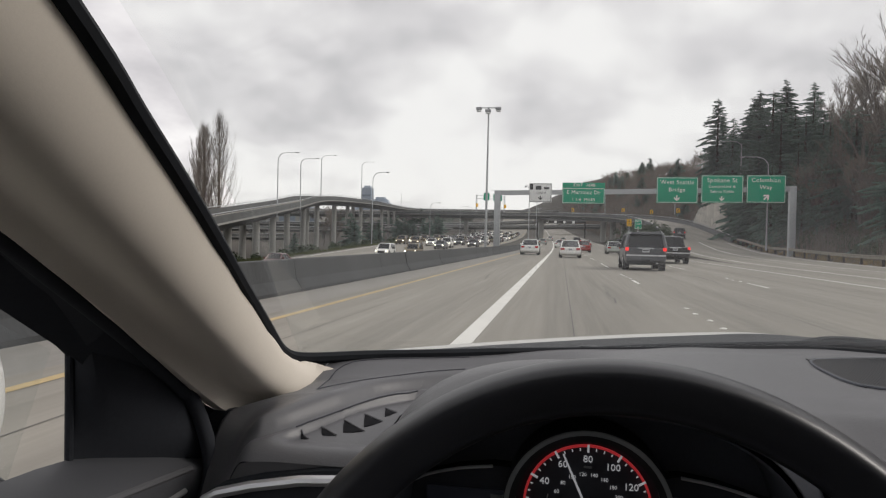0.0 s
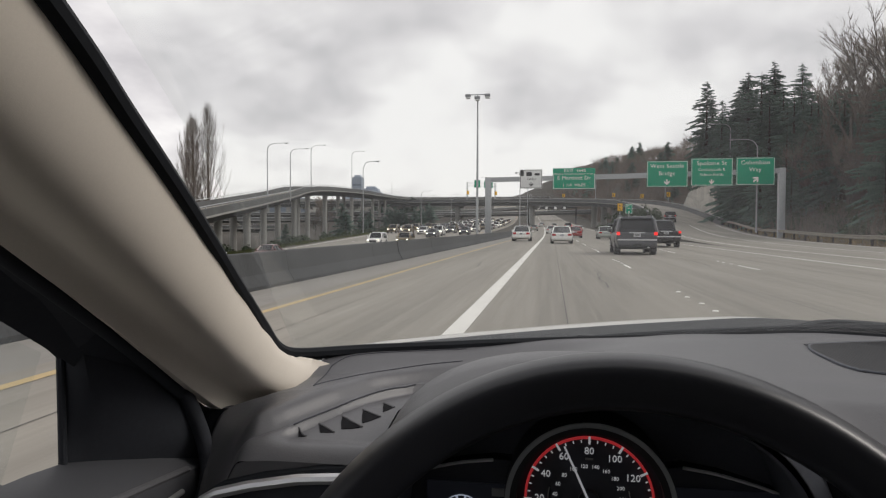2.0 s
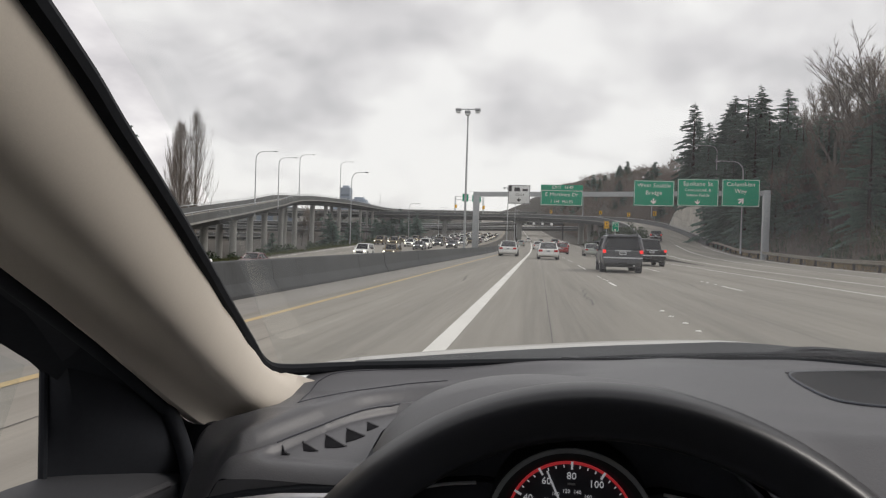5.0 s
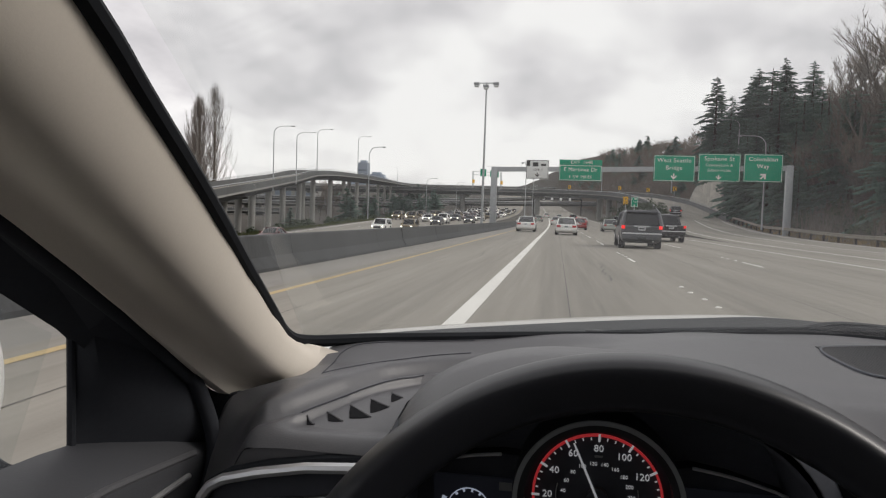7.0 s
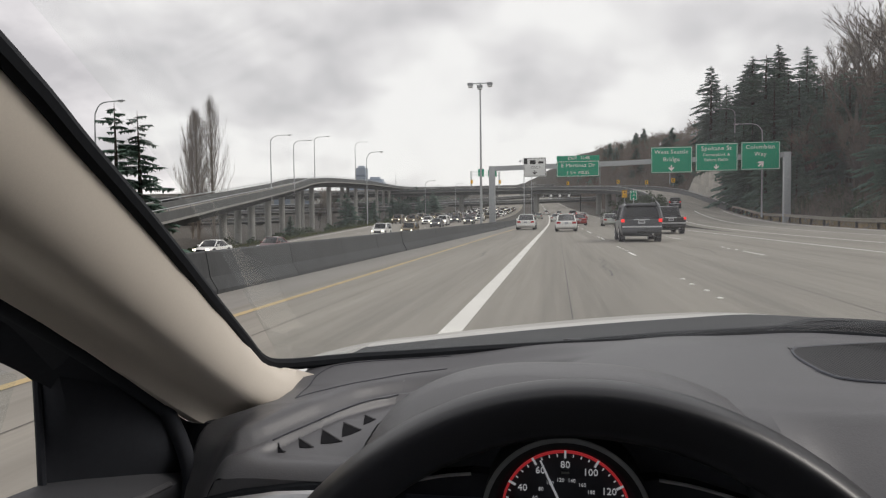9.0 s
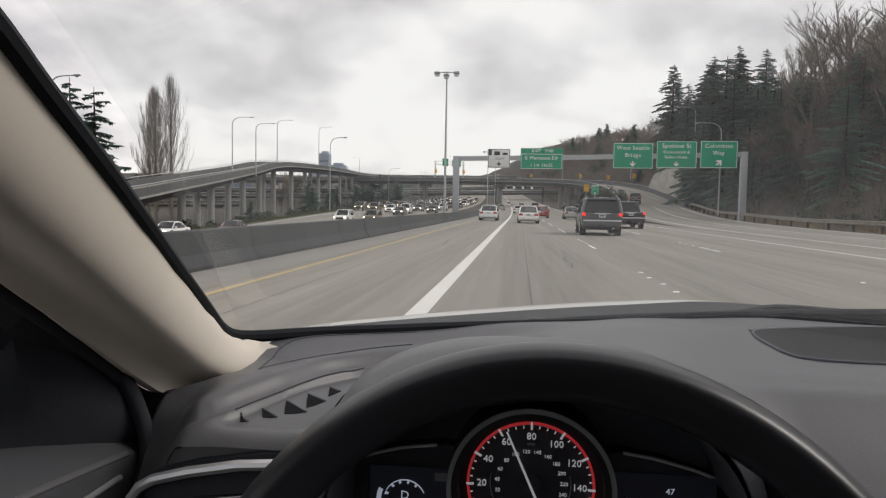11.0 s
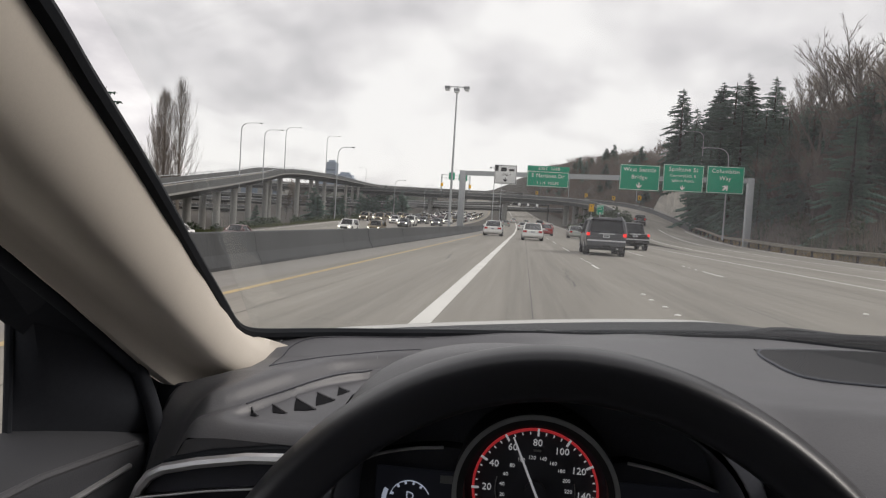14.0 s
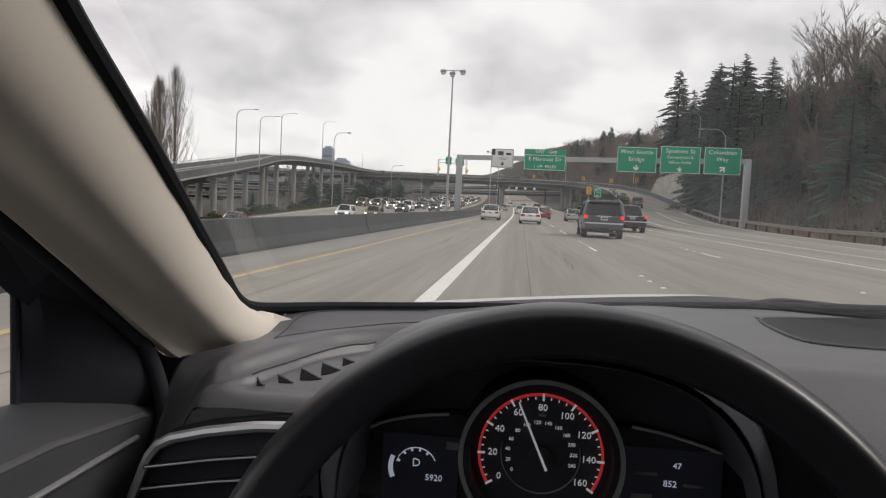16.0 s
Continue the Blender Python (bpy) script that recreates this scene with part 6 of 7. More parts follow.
        if tall:
            part("bumper_trim", boxed((-hw * 0.92, yr - 0.125, 0.69), (hw * 0.92, yr - 0.09, 0.755), 0.01), "trim_line", home)
            part("tailgate_strip", boxed((-0.36, yr - 0.045, belt * 0.955), (0.36, yr + 0.0, belt * 1.0), 0.01), "trim_line", home)
            part("exhaust", tubed([(hw * 0.55, yr - 0.08, 0.36), (hw * 0.55, yr + 0.3, 0.36)], 0.035, 10), "chrome", home)
    for s in (-1, 1):
        lo, hi = (s * hw * 0.55, L / 2 - 0.10, belt * 0.62), (s * hw * 0.85, L / 2 + 0.0, belt * 0.80)
        lo, hi = [tuple(f(a, b) for a, b in zip(lo, hi)) for f in (min, max)]
        part("headlamp", boxed(lo, hi, 0.03), "head_lit" if (lit and facing < 0) else "lens", home)
    if facing < 0:
        part("radiator_grille", boxed((-hw * 0.5, L / 2 - 0.06, belt * 0.45), (hw * 0.5, L / 2 + 0.03, belt * 0.72), 0.03), "black_trim", home)
        part("front_bumper", boxed((-hw * 0.86, L / 2 - 0.12, 0.28), (hw * 0.86, L / 2 + 0.06, belt * 0.44), 0.05), paint, home)
    wr = 0.38 if tall else 0.315
    for s in (-1, 1):
        for y in (-L * 0.295, L * 0.305):
            x = s * (hw - 0.12)
            part("wheel_arch", tubed([(x - s * 0.14, y, wr + 0.03), (x + s * 0.124, y, wr + 0.03)], wr + 0.075, 24), "black_trim", home)
            ty = part("wheel", tubed([(x - 0.115, y, wr), (x - 0.10, y, wr), (x + 0.10, y, wr), (x + 0.115, y, wr)], [wr * 0.93, wr, wr, wr * 0.93], 26), "tyre", home)
            ty.location = (s * 0.02, 0, 0)
            part("rim", tubed([(x + s * 0.03, y, wr), (x + s * 0.120, y, wr)], [wr * 0.64, wr * 0.62], 20), "rim", ty)
            part("hub", tubed([(x + s * 0.12, y, wr), (x + s * 0.128, y, wr)], [wr * 0.2, wr * 0.18], 12), "black_trim", ty)
    if kind == "suv":
        part("spoiler", boxed((-hw * 0.72, yr + 0.06, H - 0.085), (hw * 0.72, yr + 0.40, H - 0.02), 0.03), paint, home)
        for s in (-1, 1):
            part("roof_rail", tubed([(s * hw * 0.68, -L * 0.36, H), (s * hw * 0.69, -L * 0.33, H + 0.07), (s * hw * 0.69, L * 0.0, H + 0.075), (s * hw * 0.68, L * 0.03, H)], 0.022, 8), "black_trim", home)
        part("wiper", boxed((-0.28, yr + 0.02, belt + 0.06), (0.25, yr + 0.05, belt + 0.08)), "black_trim", home, smooth=False)
        part("badge", boxed((-0.07, yr - 0.04, belt * 0.965), (0.07, yr - 0.02, belt * 1.0), 0.01), "chrome", home)
        part("tow_cover", boxed((-0.2, yr - 0.11, 0.42), (0.2, yr - 0.02, 0.52), 0.02), "black_trim", home)
        for s in (-1, 1):
            part("mud_flap", boxed((s * hw * 0.86 - 0.12, -L * 0.40, 0.16), (s * hw * 0.86 + 0.12, -L * 0.395, 0.45)), "black_trim", home, smooth=False)
            part("roof_rail", tubed([(s * hw * 0.70, -L * 0.38, H + 0.02), (s * hw * 0.70, -L * 0.36, H + 0.07), (s * hw * 0.70, L * 0.0, H + 0.075), (s * hw * 0.70, L * 0.02, H + 0.03)], 0.022, 8), "black_trim", home)
        part("rear_spoiler", boxed((-hw * 0.72, -L * 0.475, H - 0.06), (hw * 0.72, -L * 0.40, H + 0.015), 0.02), paint, home)
    return home


def put(ob, x, y, turn=0.0, z=None):
    ob.matrix_world = pose(x, y, rise(y) + 0.002 if z is None else z, 0, 0, turn)
    return ob


put(vehicle("suv", "dark graphite four-wheel-drive wagon with lit brake lamps", "car", 4.82, 1.925, 1.80, "suv", "paint_graphite", lit=True), 3.95, 36.0, -1)
put(vehicle("sedan", "white older saloon car with red tail lamps", "car", 4.6, 1.76, 1.40, "sedan", "paint_white"), 0.75, 59)
hov = put(vehicle("sedan", "white saloon car in the carpool lane", "car", 4.7, 1.80, 1.45, "sedan", "paint_white"), -2.9, 68)
pick = put(vehicle("pickup_truck", "black crew-cab pickup truck seen from behind", "truck", 5.6, 1.95, 1.82, "pickup", "paint_black", lit=True), 7.35, 50)
put(vehicle("sedan", "red compact car far ahead in traffic", "car", 4.3, 1.75, 1.45, "sedan", "paint_red"), 2.9, 92)
put(vehicle("suv", "silver-green luxury wagon with roof rails", "car", 4.75, 1.85, 1.68, "suv", "paint_silver"), 8.2, -9)
silver = put(vehicle("sedan", "silver saloon car in traffic", "car", 4.6, 1.8, 1.45, "sedan", "paint_silver"), 6.1, 84)
put(copy_thing(pick, pose(0, 0, 0)), 8.2, 96)
put(copy_thing(silver, pose(0, 0, 0)), 2.4, 124)
put(copy_thing(hov, pose(0, 0, 0)), -0.2, 132)
put(copy_thing(hov, pose(0, 0, 0)), 5.4, 150)
put(copy_thing(silver, pose(0, 0, 0)), -4.3, 168)
put(copy_thing(pick, pose(0, 0, 0)), 4.2, 190)
put(copy_thing(silver, pose(0, 0, 0)), 0.6, 215)
put(copy_thing(hov, pose(0, 0, 0)), -3.6, 240)
put(copy_thing(pick, pose(0, 0, 0)), 20.6, 128, -10, ramp_at(128)[1] + 0.02)
# oncoming traffic with headlamps on
on_suv = vehicle("suv", "white oncoming wagon with headlamps lit", "car", 4.7, 1.9, 1.78, "suv", "paint_white", -1, True, "oncoming traffic")
on_gold = vehicle("suv", "bronze oncoming wagon with headlamps lit", "car", 4.6, 1.85, 1.75, "suv", "paint_gold", -1, True, "oncoming traffic")
on_red = vehicle("sedan", "maroon oncoming saloon car", "car", 4.7, 1.8, 1.42, "sedan", "paint_maroon", -1, False, "oncoming traffic")
on_white = vehicle("sedan", "white oncoming saloon car with headlamps lit", "car", 4.6, 1.8, 1.45, "sedan", "paint_white", -1, True, "oncoming traffic")
on_dark = vehicle("sedan", "dark oncoming saloon car with headlamps lit", "car", 4.6, 1.8, 1.45, "sedan", "paint_graphite", -1, True, "oncoming traffic")
def put_on(ob, x, y):
    return put(ob, x + bend(y), y, 180, rise(y) + sunk(y) - 0.018)


put_on(on_suv, -23.5, 92)
put_on(on_gold, -20.0, 94)
put_on(on_red, -28.0, 66)
put_on(on_white, -31.4, 60)
put_on(on_dark, -20.2, 118)
rt = random.Random(11)
kinds = [on_suv, on_gold, on_red, on_white, on_dark]
for lane in (-16.2, -20.1, -23.9, -27.7, -31.4):
    y = 124 + rt.uniform(0, 14)
    while y < 340:
        put_on(copy_thing(rt.choice(kinds), pose(0, 0, 0)), lane + rt.uniform(-0.2, 0.2), y)
        y += rt.uniform(12, 24)
for y, x in ((-30, -20.2), (-52, -16.2), (-75, -24), (14, -27.8)):
    put_on(copy_thing(rt.choice(kinds), pose(0, 0, 0)), x, y)


# ---- woods ----
def raw_mesh(name, verts, faces, mat):
    me = bpy.data.meshes.new(name)
    me.from_pydata([tuple(v) for v in verts], [], faces)
    me.materials.append(M[mat])
    return me


def spike(verts, faces, a, b, ra, rb, n=3):
    """A thin tapered twig from a to b."""
    d = (b - a)
    s = d.orthogonal().normalized()
    u = d.cross(s).normalized()
    i = len(verts)
    for p, r in ((a, ra), (b, rb)):
        for k in range(n):
            t = 2 * math.pi * k / n
            verts.append(p + r * (math.cos(t) * s + math.sin(t) * u))
    for k in range(n):
        j = (k + 1) % n
        faces.append((i + k, i + j, i + n + j, i + n + k))


def conifer(rnd, h, spread, open_top=0.5, bare=0.06, whorls=24, fine=1.0, skip=0.12):
    """Trunk and layered boughs with hanging sprays; returns two meshes."""
    tv, tf, cv, cf = [], [], [], []
    lean = Vector((rnd.uniform(-0.2, 0.2), rnd.uniform(-0.2, 0.2), 0))
    knots = [Vector((0, 0, -0.5)) + lean * (k / 6) ** 2 + Vector((0, 0, (h + 0.5) * k / 6)) for k in range(7)]
    for k in range(6):
        spike(tv, tf, knots[k], knots[k + 1], 0.022 * h * (1 - k / 6.3), 0.022 * h * (1 - (k + 1) / 6.3), 7)
    for w in range(whorls):
        z = h * (bare + (0.985 - bare) * (w / whorls) ** 0.9)
        f = z / h
        reach = spread * (1 - f) ** (0.62 + 0.3 * open_top) * rnd.uniform(0.75, 1.15) + 0.25
        for b in range(6 if f < 0.75 else 5):
            if rnd.random() < skip:
                continue
            az, lift = rnd.uniform(0, 2 * math.pi), rnd.uniform(-0.6, 0.6) * h / whorls
            ln = reach * rnd.uniform(0.45, 1.25)
            out = Vector((math.cos(az), math.sin(az), 0))
            side = Vector((-out.y, out.x, 0))
            up0 = rnd.uniform(0.0, 0.50) if f > 0.35 else rnd.uniform(-0.15, 0.15)
            pts = [lean * f * f + Vector((0, 0, min(z + lift, h * 0.985))) + out * ln * t + Vector((0, 0, ln * (up0 * t - 0.42 * t * t + 0.10 * t ** 4))) for t in (0, 0.3, 0.6, 0.85, 1.0)]
            for k in range(4):
                r = 0.010 + 0.005 * ln
                spike(tv, tf, pts[k], pts[k + 1], r * (1 - k / 4.2), r * (1 - (k + 1) / 4.2), 3)
            n = int((5 + ln * 3.6) * fine)
            for s in range(n):
                t = 0.12 + 0.88 * (s + rnd.random()) / n
                k = min(3, int(t * 4))
                p = pts[k].lerp(pts[k + 1], t * 4 - k)
                wd = (0.26 + 0.17 * ln * (1 - 0.8 * t)) * rnd.uniform(0.6, 1.4) / fine ** 0.75
                for sg in (-1, 1):
                    tip = p + side * sg * wd * rnd.uniform(0.8, 1.9) + out * wd * rnd.uniform(0.1, 0.9) - Vector((0, 0, wd * rnd.uniform(0.15, 0.9)))
                    i = len(cv)
                    cv.extend((p - out * wd * 0.55, p + out * wd * 0.55, tip))
                    cf.append((i, i + 1, i + 2))
                i = len(cv)
                cv.extend((p - out * wd * 0.4, p + out * wd * 0.5, p + out * rnd.uniform(-0.1, 0.3) * wd - Vector((0, 0, wd * rnd.uniform(0.7, 1.5)))))
                cf.append((i, i + 1, i + 2))
    return raw_mesh("trunk", tv, tf, "bark_dark"), raw_mesh("crown", cv, cf, "needles")


def bare_tree(rnd, h, width, upright=0.35, counts=(7, 6, 5, 5), low=0.3):
    tv, tf, cv, cf = [], [], [], []

    def grow_limb(a, way, ln, r, depth):
        b = a + way * ln
        mid = a.lerp(b, 0.5) + Vector((rnd.uniform(-1, 1), rnd.uniform(-1, 1), rnd.uniform(-0.3, 0.6))) * ln * 0.07
        if depth < 3:
            spike(tv, tf, a, mid, r, r * 0.8, 5 if depth == 0 else 4 if depth == 1 else 3)
            spike(tv, tf, mid, b, r * 0.8, r * 0.55, 5 if depth == 0 else 4 if depth == 1 else 3)
        else:
            i = len(cv)
            s = way.orthogonal().normalized() * r * 1.3
            cv.extend((a + s, a - s, b))
            cf.append((i, i + 1, i + 2))
        if depth >= 4:
            return
        for k in range(counts[depth]):
            t = rnd.uniform(0.35, 1.0) if depth else rnd.uniform(low, 1.0)
            base = a.lerp(mid, t * 2) if t < 0.5 else mid.lerp(b, t * 2 - 1)
            az = rnd.uniform(0, 2 * math.pi)
            o = Vector((math.cos(az), math.sin(az), 0)) * width
            nw = (way * 0.75 + o * rnd.uniform(0.45, 1.0) + Vector((0, 0, upright * rnd.uniform(0.4, 1.2)))).normalized()
            grow_limb(base, nw, ln * rnd.uniform(0.42, 0.66), max(0.014, r * 0.46), depth + 1)

    grow_limb(Vector((0, 0, -0.4)), Vector((rnd.uniform(-0.05, 0.05), rnd.uniform(-0.05, 0.05), 1)), h * 0.55, 0.014 * h + 0.03, 0)
    return raw_mesh("trunk", tv, tf, "bark_grey"), raw_mesh("crown", cv, cf, "twigs")


def poplar(rnd, h, wide):
    """Steeply rising limbs inside a narrow oval, each set with fine twigs."""
    tv, tf, cv, cf = [], [], [], []
    spike(tv, tf, Vector((0, 0, -0.4)), Vector((0.1, 0, h * 0.5)), 0.30, 0.17, 7)
    spike(tv, tf, Vector((0.1, 0, h * 0.5)), Vector((0, 0.1, h * 0.97)), 0.17, 0.02, 6)
    for k in range(190):
        z0 = h * rnd.uniform(0.04, 0.90)
        f = z0 / h
        az = rnd.uniform(0, 2 * math.pi)
        ln = min(h * (1.0 - f) * 0.70, h * 0.29) * rnd.uniform(0.6, 1.1)
        reach = wide * math.sin(math.pi * min(1.0, f * 0.75 + 0.22)) * rnd.uniform(0.3, 1.0) * (1.0 - f) ** 0.55
        a = Vector((0, 0, z0))
        o = Vector((math.cos(az), math.sin(az), 0))
        pts = [a, a + o * reach * 0.55 + Vector((0, 0, ln * 0.35)), a + o * reach * 0.9 + Vector((0, 0, ln * 0.7)), a + o * reach + Vector((0, 0, ln))]
        for i in range(3):
            spike(tv, tf, pts[i], pts[i + 1], 0.036 * (1 - i / 3.3), 0.036 * (1 - (i + 1) / 3.3), 4)
        for q in range(22):
            s = rnd.uniform(0.25, 1.0) * 3
            i = min(2, int(s))
            b = pts[i].lerp(pts[i + 1], s - i)
            tip = b + Vector((rnd.uniform(-1, 1) * 0.5, rnd.uniform(-1, 1) * 0.5, rnd.uniform(0.8, 2.0)))
            n = len(cv)
            cv.extend((b + Vector((0.014, 0.006, 0)), b - Vector((0.014, 0.006, 0)), tip))
            cf.append((n, n + 1, n + 2))
    return raw_mesh("trunk", tv, tf, "bark_pale"), raw_mesh("crown", cv, cf, "twigs_pale")


def tree_thing(name, meshes, label, x, y, turn, s, group, drop=0.15, sz=1.0):
    home = thing(name, label, "tree", pose(x, y, land(x, y) - drop, 0, 0, turn), group)
    wide = (1.36 if x > 33.9 and y < 145 else 1.05) if group == "conifers on the bank" else 1.22 if name in ("cedar_tree", "fir_tree") else 1.0
    home.scale = (s * wide, s * wide, s * sz)
    for me in meshes:
        ob = new(me.name.split(".")[0], me)
        ob.parent = home
    return home


rw = random.Random(21)
CEDAR = [conifer(random.Random(k), 18, 5.6, 0.2 + 0.25 * (k % 3), 0.03, 30) for k in range(4)]
FIR = [conifer(random.Random(40 + k), 17, 4.6, 0.45, 0.02, 36) for k in range(3)]
FINE_CEDAR = [conifer(random.Random(10 + k), 18, 5.8, 0.3 + 0.25 * (k % 3), 0.03, 36, 2.7) for k in range(3)]
FINE_FIR = [conifer(random.Random(50 + k), 17, 4.8, 0.5, 0.02, 42, 2.7) for k in range(3)]
BARE = [bare_tree(random.Random(70 + k), 13, 0.75) for k in range(5)]
POPLAR = [poplar(random.Random(90 + k), 23 - 2 * k, 4.5) for k in range(2)]
tree_no = 0

# dark conifers on the bank above the ramp and wall
for x, y, s in ((34.5, 152, 0.98), (41.5, 141, 1.0), (44.5, 136, 0.82), (37.5, 146, 1.08), (33, 134, 1.25), (36, 138, 1.36), (31.5, 126, 1.1), (35.5, 128, 1.62), (39.5, 132, 1.3), (30.5, 117, 0.95), (33.5, 116, 1.3), (37, 121, 1.2), (41, 124, 0.95), (34.5, 108, 1.1), (38, 112, 0.95),
                (30, 108, 0.75), (31, 100, 0.9), (35, 100, 0.95), (29.5, 93, 0.6), (38, 153, 1.0), (44, 150, 1.05), (48, 146, 0.7), (33.8, 163, 1.42), (36.5, 170, 1.25), (38, 182, 1.1), (41, 160, 1.05), (40, 176, 1.0), (47, 128, 0.7), (52, 84, 0.5), (50, 66, 0.5), (44, 60, 0.6), (30.5, 70, 0.7),
                (29.4, 97, 0.55), (30.2, 103, 0.62), (30.8, 112, 0.72), (31.6, 120, 0.85), (32.4, 123, 0.9), (33.0, 130, 1.0), (34.5, 124, 1.1), (36, 116, 1.05), (33, 106, 0.85), (37, 104, 0.8), (40, 108, 0.75), (43, 116, 0.7), (45, 122, 0.65), (34, 97, 0.75), (38, 97, 0.65), (34, 89, 0.95), (37, 84, 0.9), (35.5, 78, 0.8), (40, 80, 0.7), (33, 93, 0.85)):
    tree_thing("cedar_tree" if tree_no % 2 else "fir_tree", (FINE_CEDAR if tree_no % 2 else FINE_FIR)[tree_no % 3], "dark green conifer on the bank above the exit ramp", x, y, rw.uniform(0, 360), s * rw.uniform(0.78, 0.92), "conifers on the bank")
    tree_no += 1
for x, y, s in ((33.5, 86, 1.5), (36, 80, 1.4), (38.5, 74, 1.4), (36.5, 90, 1.5), (41, 84, 1.25), (35, 70, 1.35), (43, 92, 1.2)):
    tree_thing("bare_tree", BARE[tree_no % 5], "tall leafless tree on the slope above the exit ramp", x, y, rw.uniform(0, 360), s, "bare woods")
    tree_no += 1
# single slender fir and others further up the hill
for x, y, s in ((47, 205, 0.9), (52, 258, 1.0), (58, 262, 0.8), (44, 300, 0.8), (49, 312, 0.9), (36, 330, 0.8), (62, 300, 0.9), (38, 228, 0.7)):
    tree_thing("fir_tree", FIR[tree_no % 3], "slender dark fir among bare woods on the hill", x, y, rw.uniform(0, 360), s, "firs on the hill")
    tree_no += 1
# conifers left of the opposite carriageway, most of them already passed
OPEN_CEDAR = [conifer(random.Random(30 + k), 18, 4.6, 0.35, 0.03, 27, 1.4, 0.40) for k in range(2)]
for x, y, s in ((-40.9, 60, 0.85), (-38.9, 60.6, 0.79)):
    tree_thing("cedar_tree", OPEN_CEDAR[tree_no % 2], "open cedar with long thin drooping boughs", x, y, rw.uniform(0, 360), s, "cedars beside the freeway")
    tree_no += 1
for x, y, s in ((-49, 58, 0.9), (-52, 66, 0.85), (-46, 44, 1.0), (-43, 34, 0.95), (-40, 20, 1.0), (-44, 24, 1.2)) + tuple((-38 - rw.uniform(0, 10), -12 - k * 8.5, rw.uniform(0.85, 1.25)) for k in range(20)):
    tree_thing("cedar_tree", CEDAR[tree_no % 4], "broad dark cedar with layered drooping boughs", x, y, rw.uniform(0, 360), s, "cedars beside the freeway")
    tree_no += 1
for x, y, s, kind in ((-61.2, 112, 1.07, 1), (-58.4, 112, 1.08, 0), (-63.4, 114, 0.80, 1)):
    tree_thing("poplar_tree", POPLAR[kind], "bare upright poplar behind the viaduct", x, y, rw.uniform(0, 360), s, "poplars")
    tree_no += 1
for x, y, s in ((-70, 205, 0.9), (-63, 190, 0.8), (-80, 235, 1.0), (-58, 165, 0.6)):
    tree_thing("bare_tree", BARE[tree_no % 5], "bare round-headed tree behind the viaduct", x, y, rw.uniform(0, 360), s, "bare trees by the viaduct")
    tree_no += 1
for x, y, s in ((-46.5, 150, 0.46), (-44.6, 147, 0.36), (-43.2, 155, 0.34), (-44.5, 112, 0.22)) + tuple((-66 + 2.3 * k + rw.uniform(-1, 1), 245 + rw.uniform(-14, 22), rw.uniform(0.38, 0.6)) for k in range(11)):
    tree_thing("cedar_tree", CEDAR[tree_no % 4], "low bushy evergreen beside the viaduct columns", x, y, rw.uniform(0, 360), s, "evergreens by the viaduct")
    tree_no += 1
# bare woods over the hill: the nearest as trees of their own, the rest joined
far_v, far_f = [], []
THIN = [bare_tree(random.Random(170 + k), 13, 0.8, 0.35, (6, 5, 5, 4)) for k in range(4)]
for k in range(850):
    y = rw.uniform(-60, 260) if k < 260 else rw.uniform(190, 760)
    d = rw.uniform(0, 1) ** (1.5 if k < 260 else 1.2) * (75 if k < 260 else 85) + 4.5
    x = ramp_at(y)[0] + 7.2 + d + (bend(y) if y > 220 else 0)
    if 105 < y < 160 and d < 16:
        x += 16
    turn, s = rw.uniform(0, 360), rw.uniform(0.6, 1.0)
    if k < 260:
        tree_thing("bare_tree", BARE[rw.randrange(5)], "leafless grey-brown tree in the hillside woods", x, y, turn, s, "bare woods")
        continue
    m = pose(x, y, land(x, y) - 0.2, 0, 0, turn) @ Matrix.Scale(s, 4)
    for me in THIN[rw.randrange(4)]:
        i = len(far_v)
        far_v.extend(m @ v.co for v in me.vertices)
        far_f.extend(tuple(i + q for q in p.vertices) for p in me.polygons)
tagged(new("far_woods", raw_mesh("far_woods", far_v, far_f, "twigs")), "leafless brown woods along the far hillside", "woods", kind="stuff")


# ---- undergrowth: twiggy scrub on the hill, evergreen shrubs on the left bank, dry grass ----
def scrub(name, label, mat, places, tall, n, spread, wide):
    v, f = [], []
    for x, y in places:
        z = land(x, y)
        for k in range(n):
            az, tilt = rw.uniform(0, 6.283), rw.uniform(0, spread)
            hgt = tall * rw.uniform(0.4, 1.1)
            b = Vector((x + rw.uniform(-0.5, 0.5) * tall, y + rw.uniform(-0.5, 0.5) * tall, z - 0.1))
            tip = b + Vector((math.cos(az) * tilt * hgt, math.sin(az) * tilt * hgt, hgt))
            i = len(v)
            w = wide * rw.uniform(0.6, 1.4)
            v.extend((b + Vector((w, 0, 0)), b - Vector((w, 0, 0)), tip))
            f.append((i, i + 1, i + 2))
    ob = new(name, raw_mesh(name, v, f, mat))
    return tagged(ob, label, "undergrowth", kind="stuff")


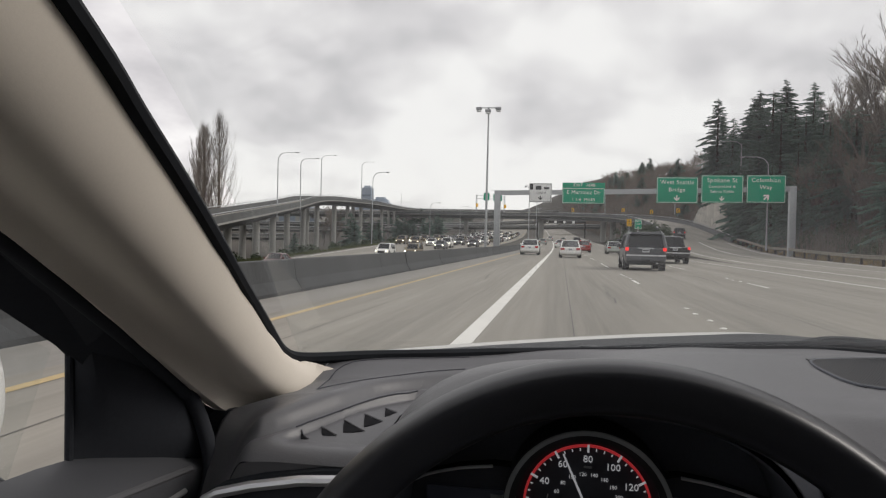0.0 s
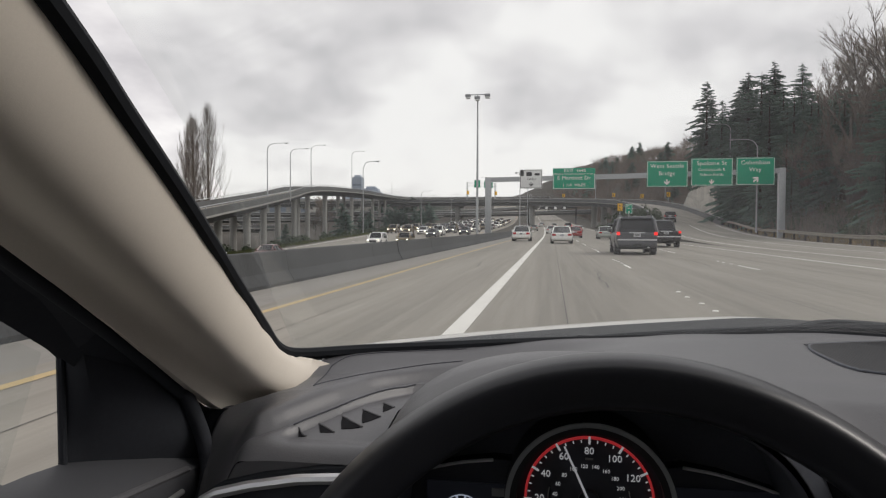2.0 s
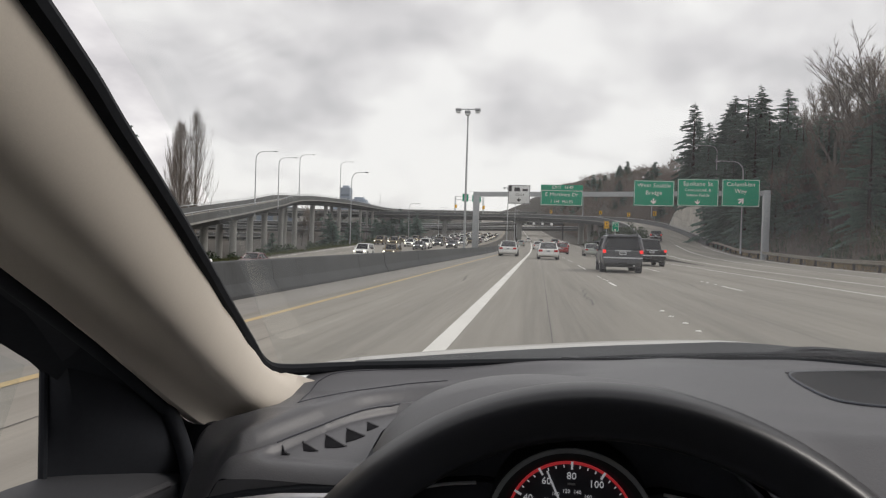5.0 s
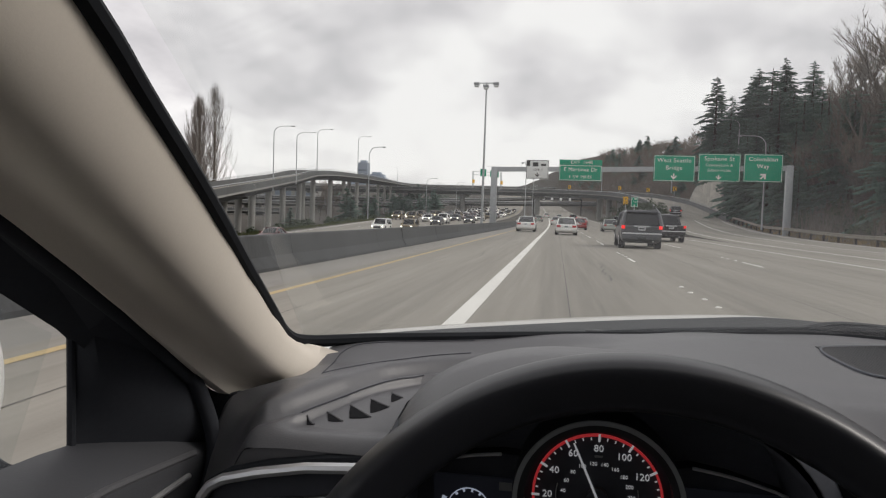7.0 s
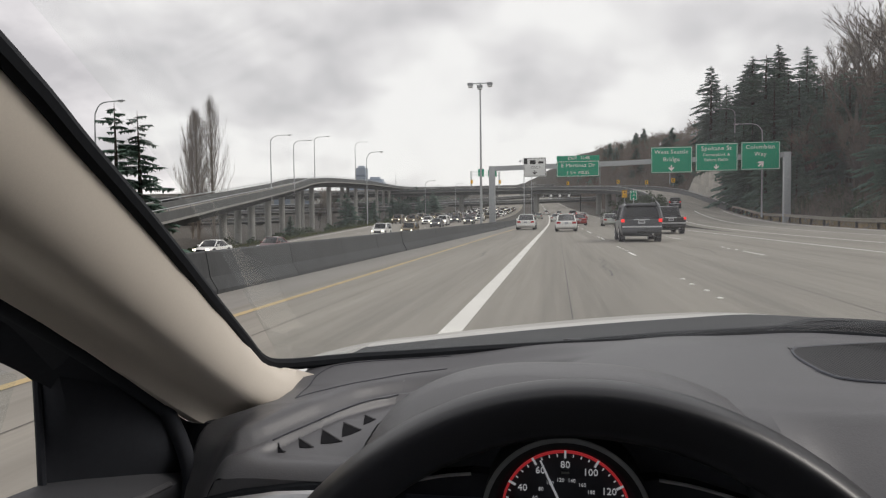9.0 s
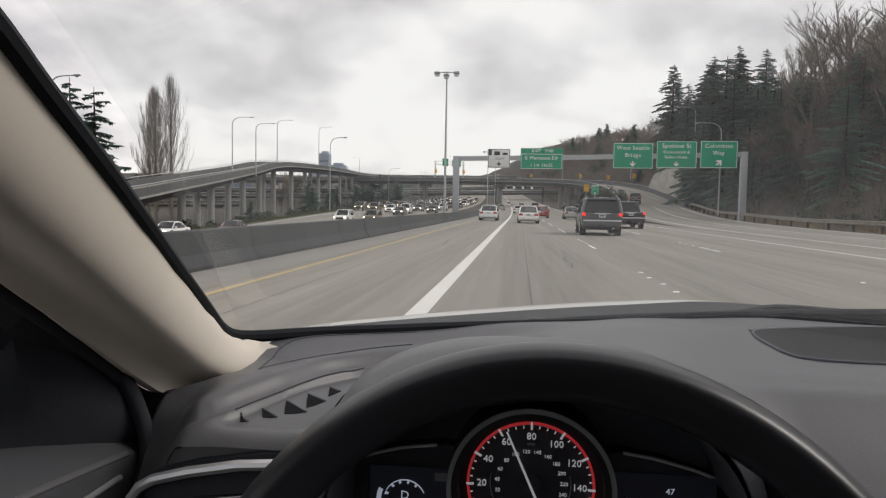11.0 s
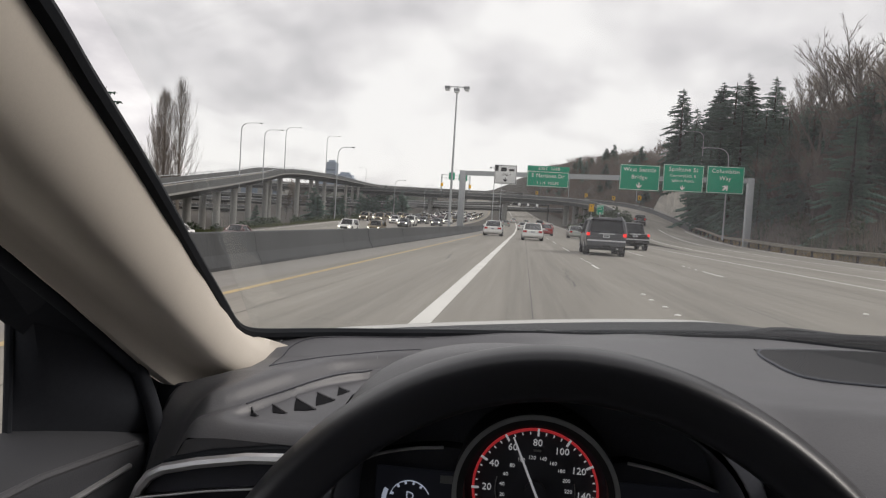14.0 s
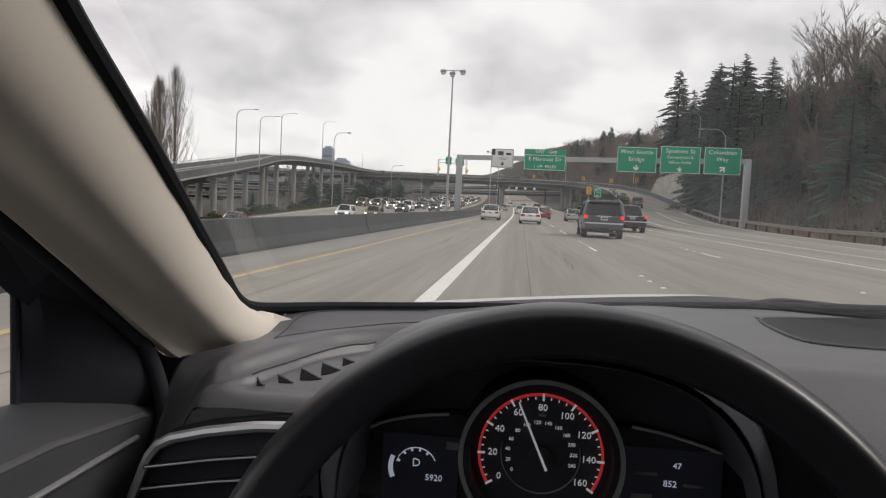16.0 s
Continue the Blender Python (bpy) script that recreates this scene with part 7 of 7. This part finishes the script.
hill_spots = []
for k in range(7500):
    y = rw.uniform(-80, 560)
    d = rw.uniform(0, 1) ** 1.6 * 95 + 1.8
    hill_spots.append((ramp_at(y)[0] + 7.0 + d + (bend(y) if y > 220 else 0), y))
scrub("hillside_scrub", "dense leafless brown scrub covering the hillside", "twigs", hill_spots, 2.8, 17, 0.75, 0.026)
scrub("dry_grass", "dry straw-coloured grass along the ramp verge", "straw", [(ramp_at(y)[0] + rw.uniform(5.9, 9.0), y) for y in [rw.uniform(-60, 125) for k in range(1500)]], 0.45, 7, 0.5, 0.03)
scrub("verge_grass", "dull green grass on the left bank", "grass", [(-35.2 - abs(rw.gauss(0, 2.0)), rw.uniform(-60, 260)) for k in range(2600)], 0.5, 6, 0.6, 0.04)


def leafy(name, label, mat, places):
    v, f = [], []
    for x, y, r, h in places:
        z = land(x, y)
        for k in range(int(150 * r)):
            a, e = rw.uniform(0, 6.283), rw.uniform(0.0, 1.0)
            q = math.sqrt(max(0.0, 1 - e * e)) * rw.uniform(0.55, 1.05)
            c = Vector((x + r * q * math.cos(a), y + r * q * math.sin(a), z + h * e * rw.uniform(0.6, 1.1)))
            i = len(v)
            for _ in range(3):
                v.append(c + Vector((rw.uniform(-1, 1), rw.uniform(-1, 1), rw.uniform(-1, 1))) * 0.26)
            f.append((i, i + 1, i + 2))
    return tagged(new(name, raw_mesh(name, v, f, mat)), label, "shrub", kind="stuff")


leafy("bank_shrubs", "dark evergreen shrubs and brambles under the viaduct", "ivy", [(-37 - rw.uniform(0, 9), rw.uniform(70, 300), rw.uniform(0.8, 1.8), rw.uniform(0.6, 1.7)) for k in range(70)])
leafy("ramp_shrubs", "dark shrubs on the slope beside the flyover", "ivy", [(14.5 + rw.uniform(0, 5), rw.uniform(128, 225), rw.uniform(0.8, 1.8), rw.uniform(0.9, 2.4)) for k in range(50)] + [(ramp_at(y)[0] + rw.uniform(9.0, 14.0), y, rw.uniform(0.8, 1.8), rw.uniform(0.8, 2.2)) for y in [rw.uniform(40, 134) for k in range(60)]])
leafy("far_treeline", "distant dark treeline beyond the overpasses", "needles", [(rw.uniform(-420, -75), rw.uniform(380, 620), rw.uniform(4, 8), rw.uniform(7, 15)) for k in range(60)])
far_conifers = [(rw.uniform(-330, -60), rw.uniform(350, 520), rw.uniform(0.5, 0.9)) for k in range(26)] + [(rw.uniform(18, 60), rw.uniform(430, 560), rw.uniform(0.6, 1.0)) for k in range(14)]
for x, y, s in far_conifers:
    tree_thing("fir_tree", FIR[rw.randrange(3)], "small dark fir in the distance beyond the overpasses", x, y, rw.uniform(0, 360), s, "distant firs")


# ---- the city far off ----
def tower(x, y, w, d, h, label, mat="tower"):
    home = thing("tower_block", label, "building", pose(x, y, -3))
    part("wall", boxed((-w / 2, 0, 0), (w / 2, d, h), 0.5), mat, home, smooth=False)
    part("roof", boxed((-w * 0.3, d * 0.2, h), (w * 0.3, d * 0.8, h + 5)), mat, home, smooth=False)
    floors = int(h / 9)
    for k in range(1, floors):
        part("window_band", boxed((-w / 2 + 1.5, -0.25, k * 9 - 2.5), (w / 2 - 1.5, 0.3, k * 9 + 2.0)), "tower_window", home, smooth=False)


for x, y, w, d, h in ((-430, 1500, 22, 22, 116), (-405, 1520, 34, 25, 92), (-388, 1500, 20, 25, 84), (-470, 1560, 40, 30, 70), (-300, 1600, 30, 30, 62), (-560, 1500, 30, 30, 66)):
    tower(x, y, w, d, h, "hazy office tower on the far skyline")
for k in range(9):
    x, y = -150 - 34 * k + rw.uniform(-8, 8), rw.uniform(330, 470) + 8 * k
    w, h = rw.uniform(16, 34), rw.uniform(6, 13)
    home = thing("warehouse", "low pale warehouse beyond the viaducts", "building", pose(x, y, land(x, y) - 0.2), "warehouses")
    part("wall", boxed((-w / 2, 0, 0), (w / 2, 18, h), 0.1), "concrete", home, smooth=False)
    part("roof", boxed((-w / 2 - 0.3, -0.3, h), (w / 2 + 0.3, 18.3, h + 0.5)), "lamp_head", home, smooth=False)
    for q in range(int(w / 6)):
        part("window", boxed((-w / 2 + 2 + q * 6, -0.08, h * 0.45), (-w / 2 + 5.5 + q * 6, 0.1, h * 0.75)), "tower_window", home, smooth=False)
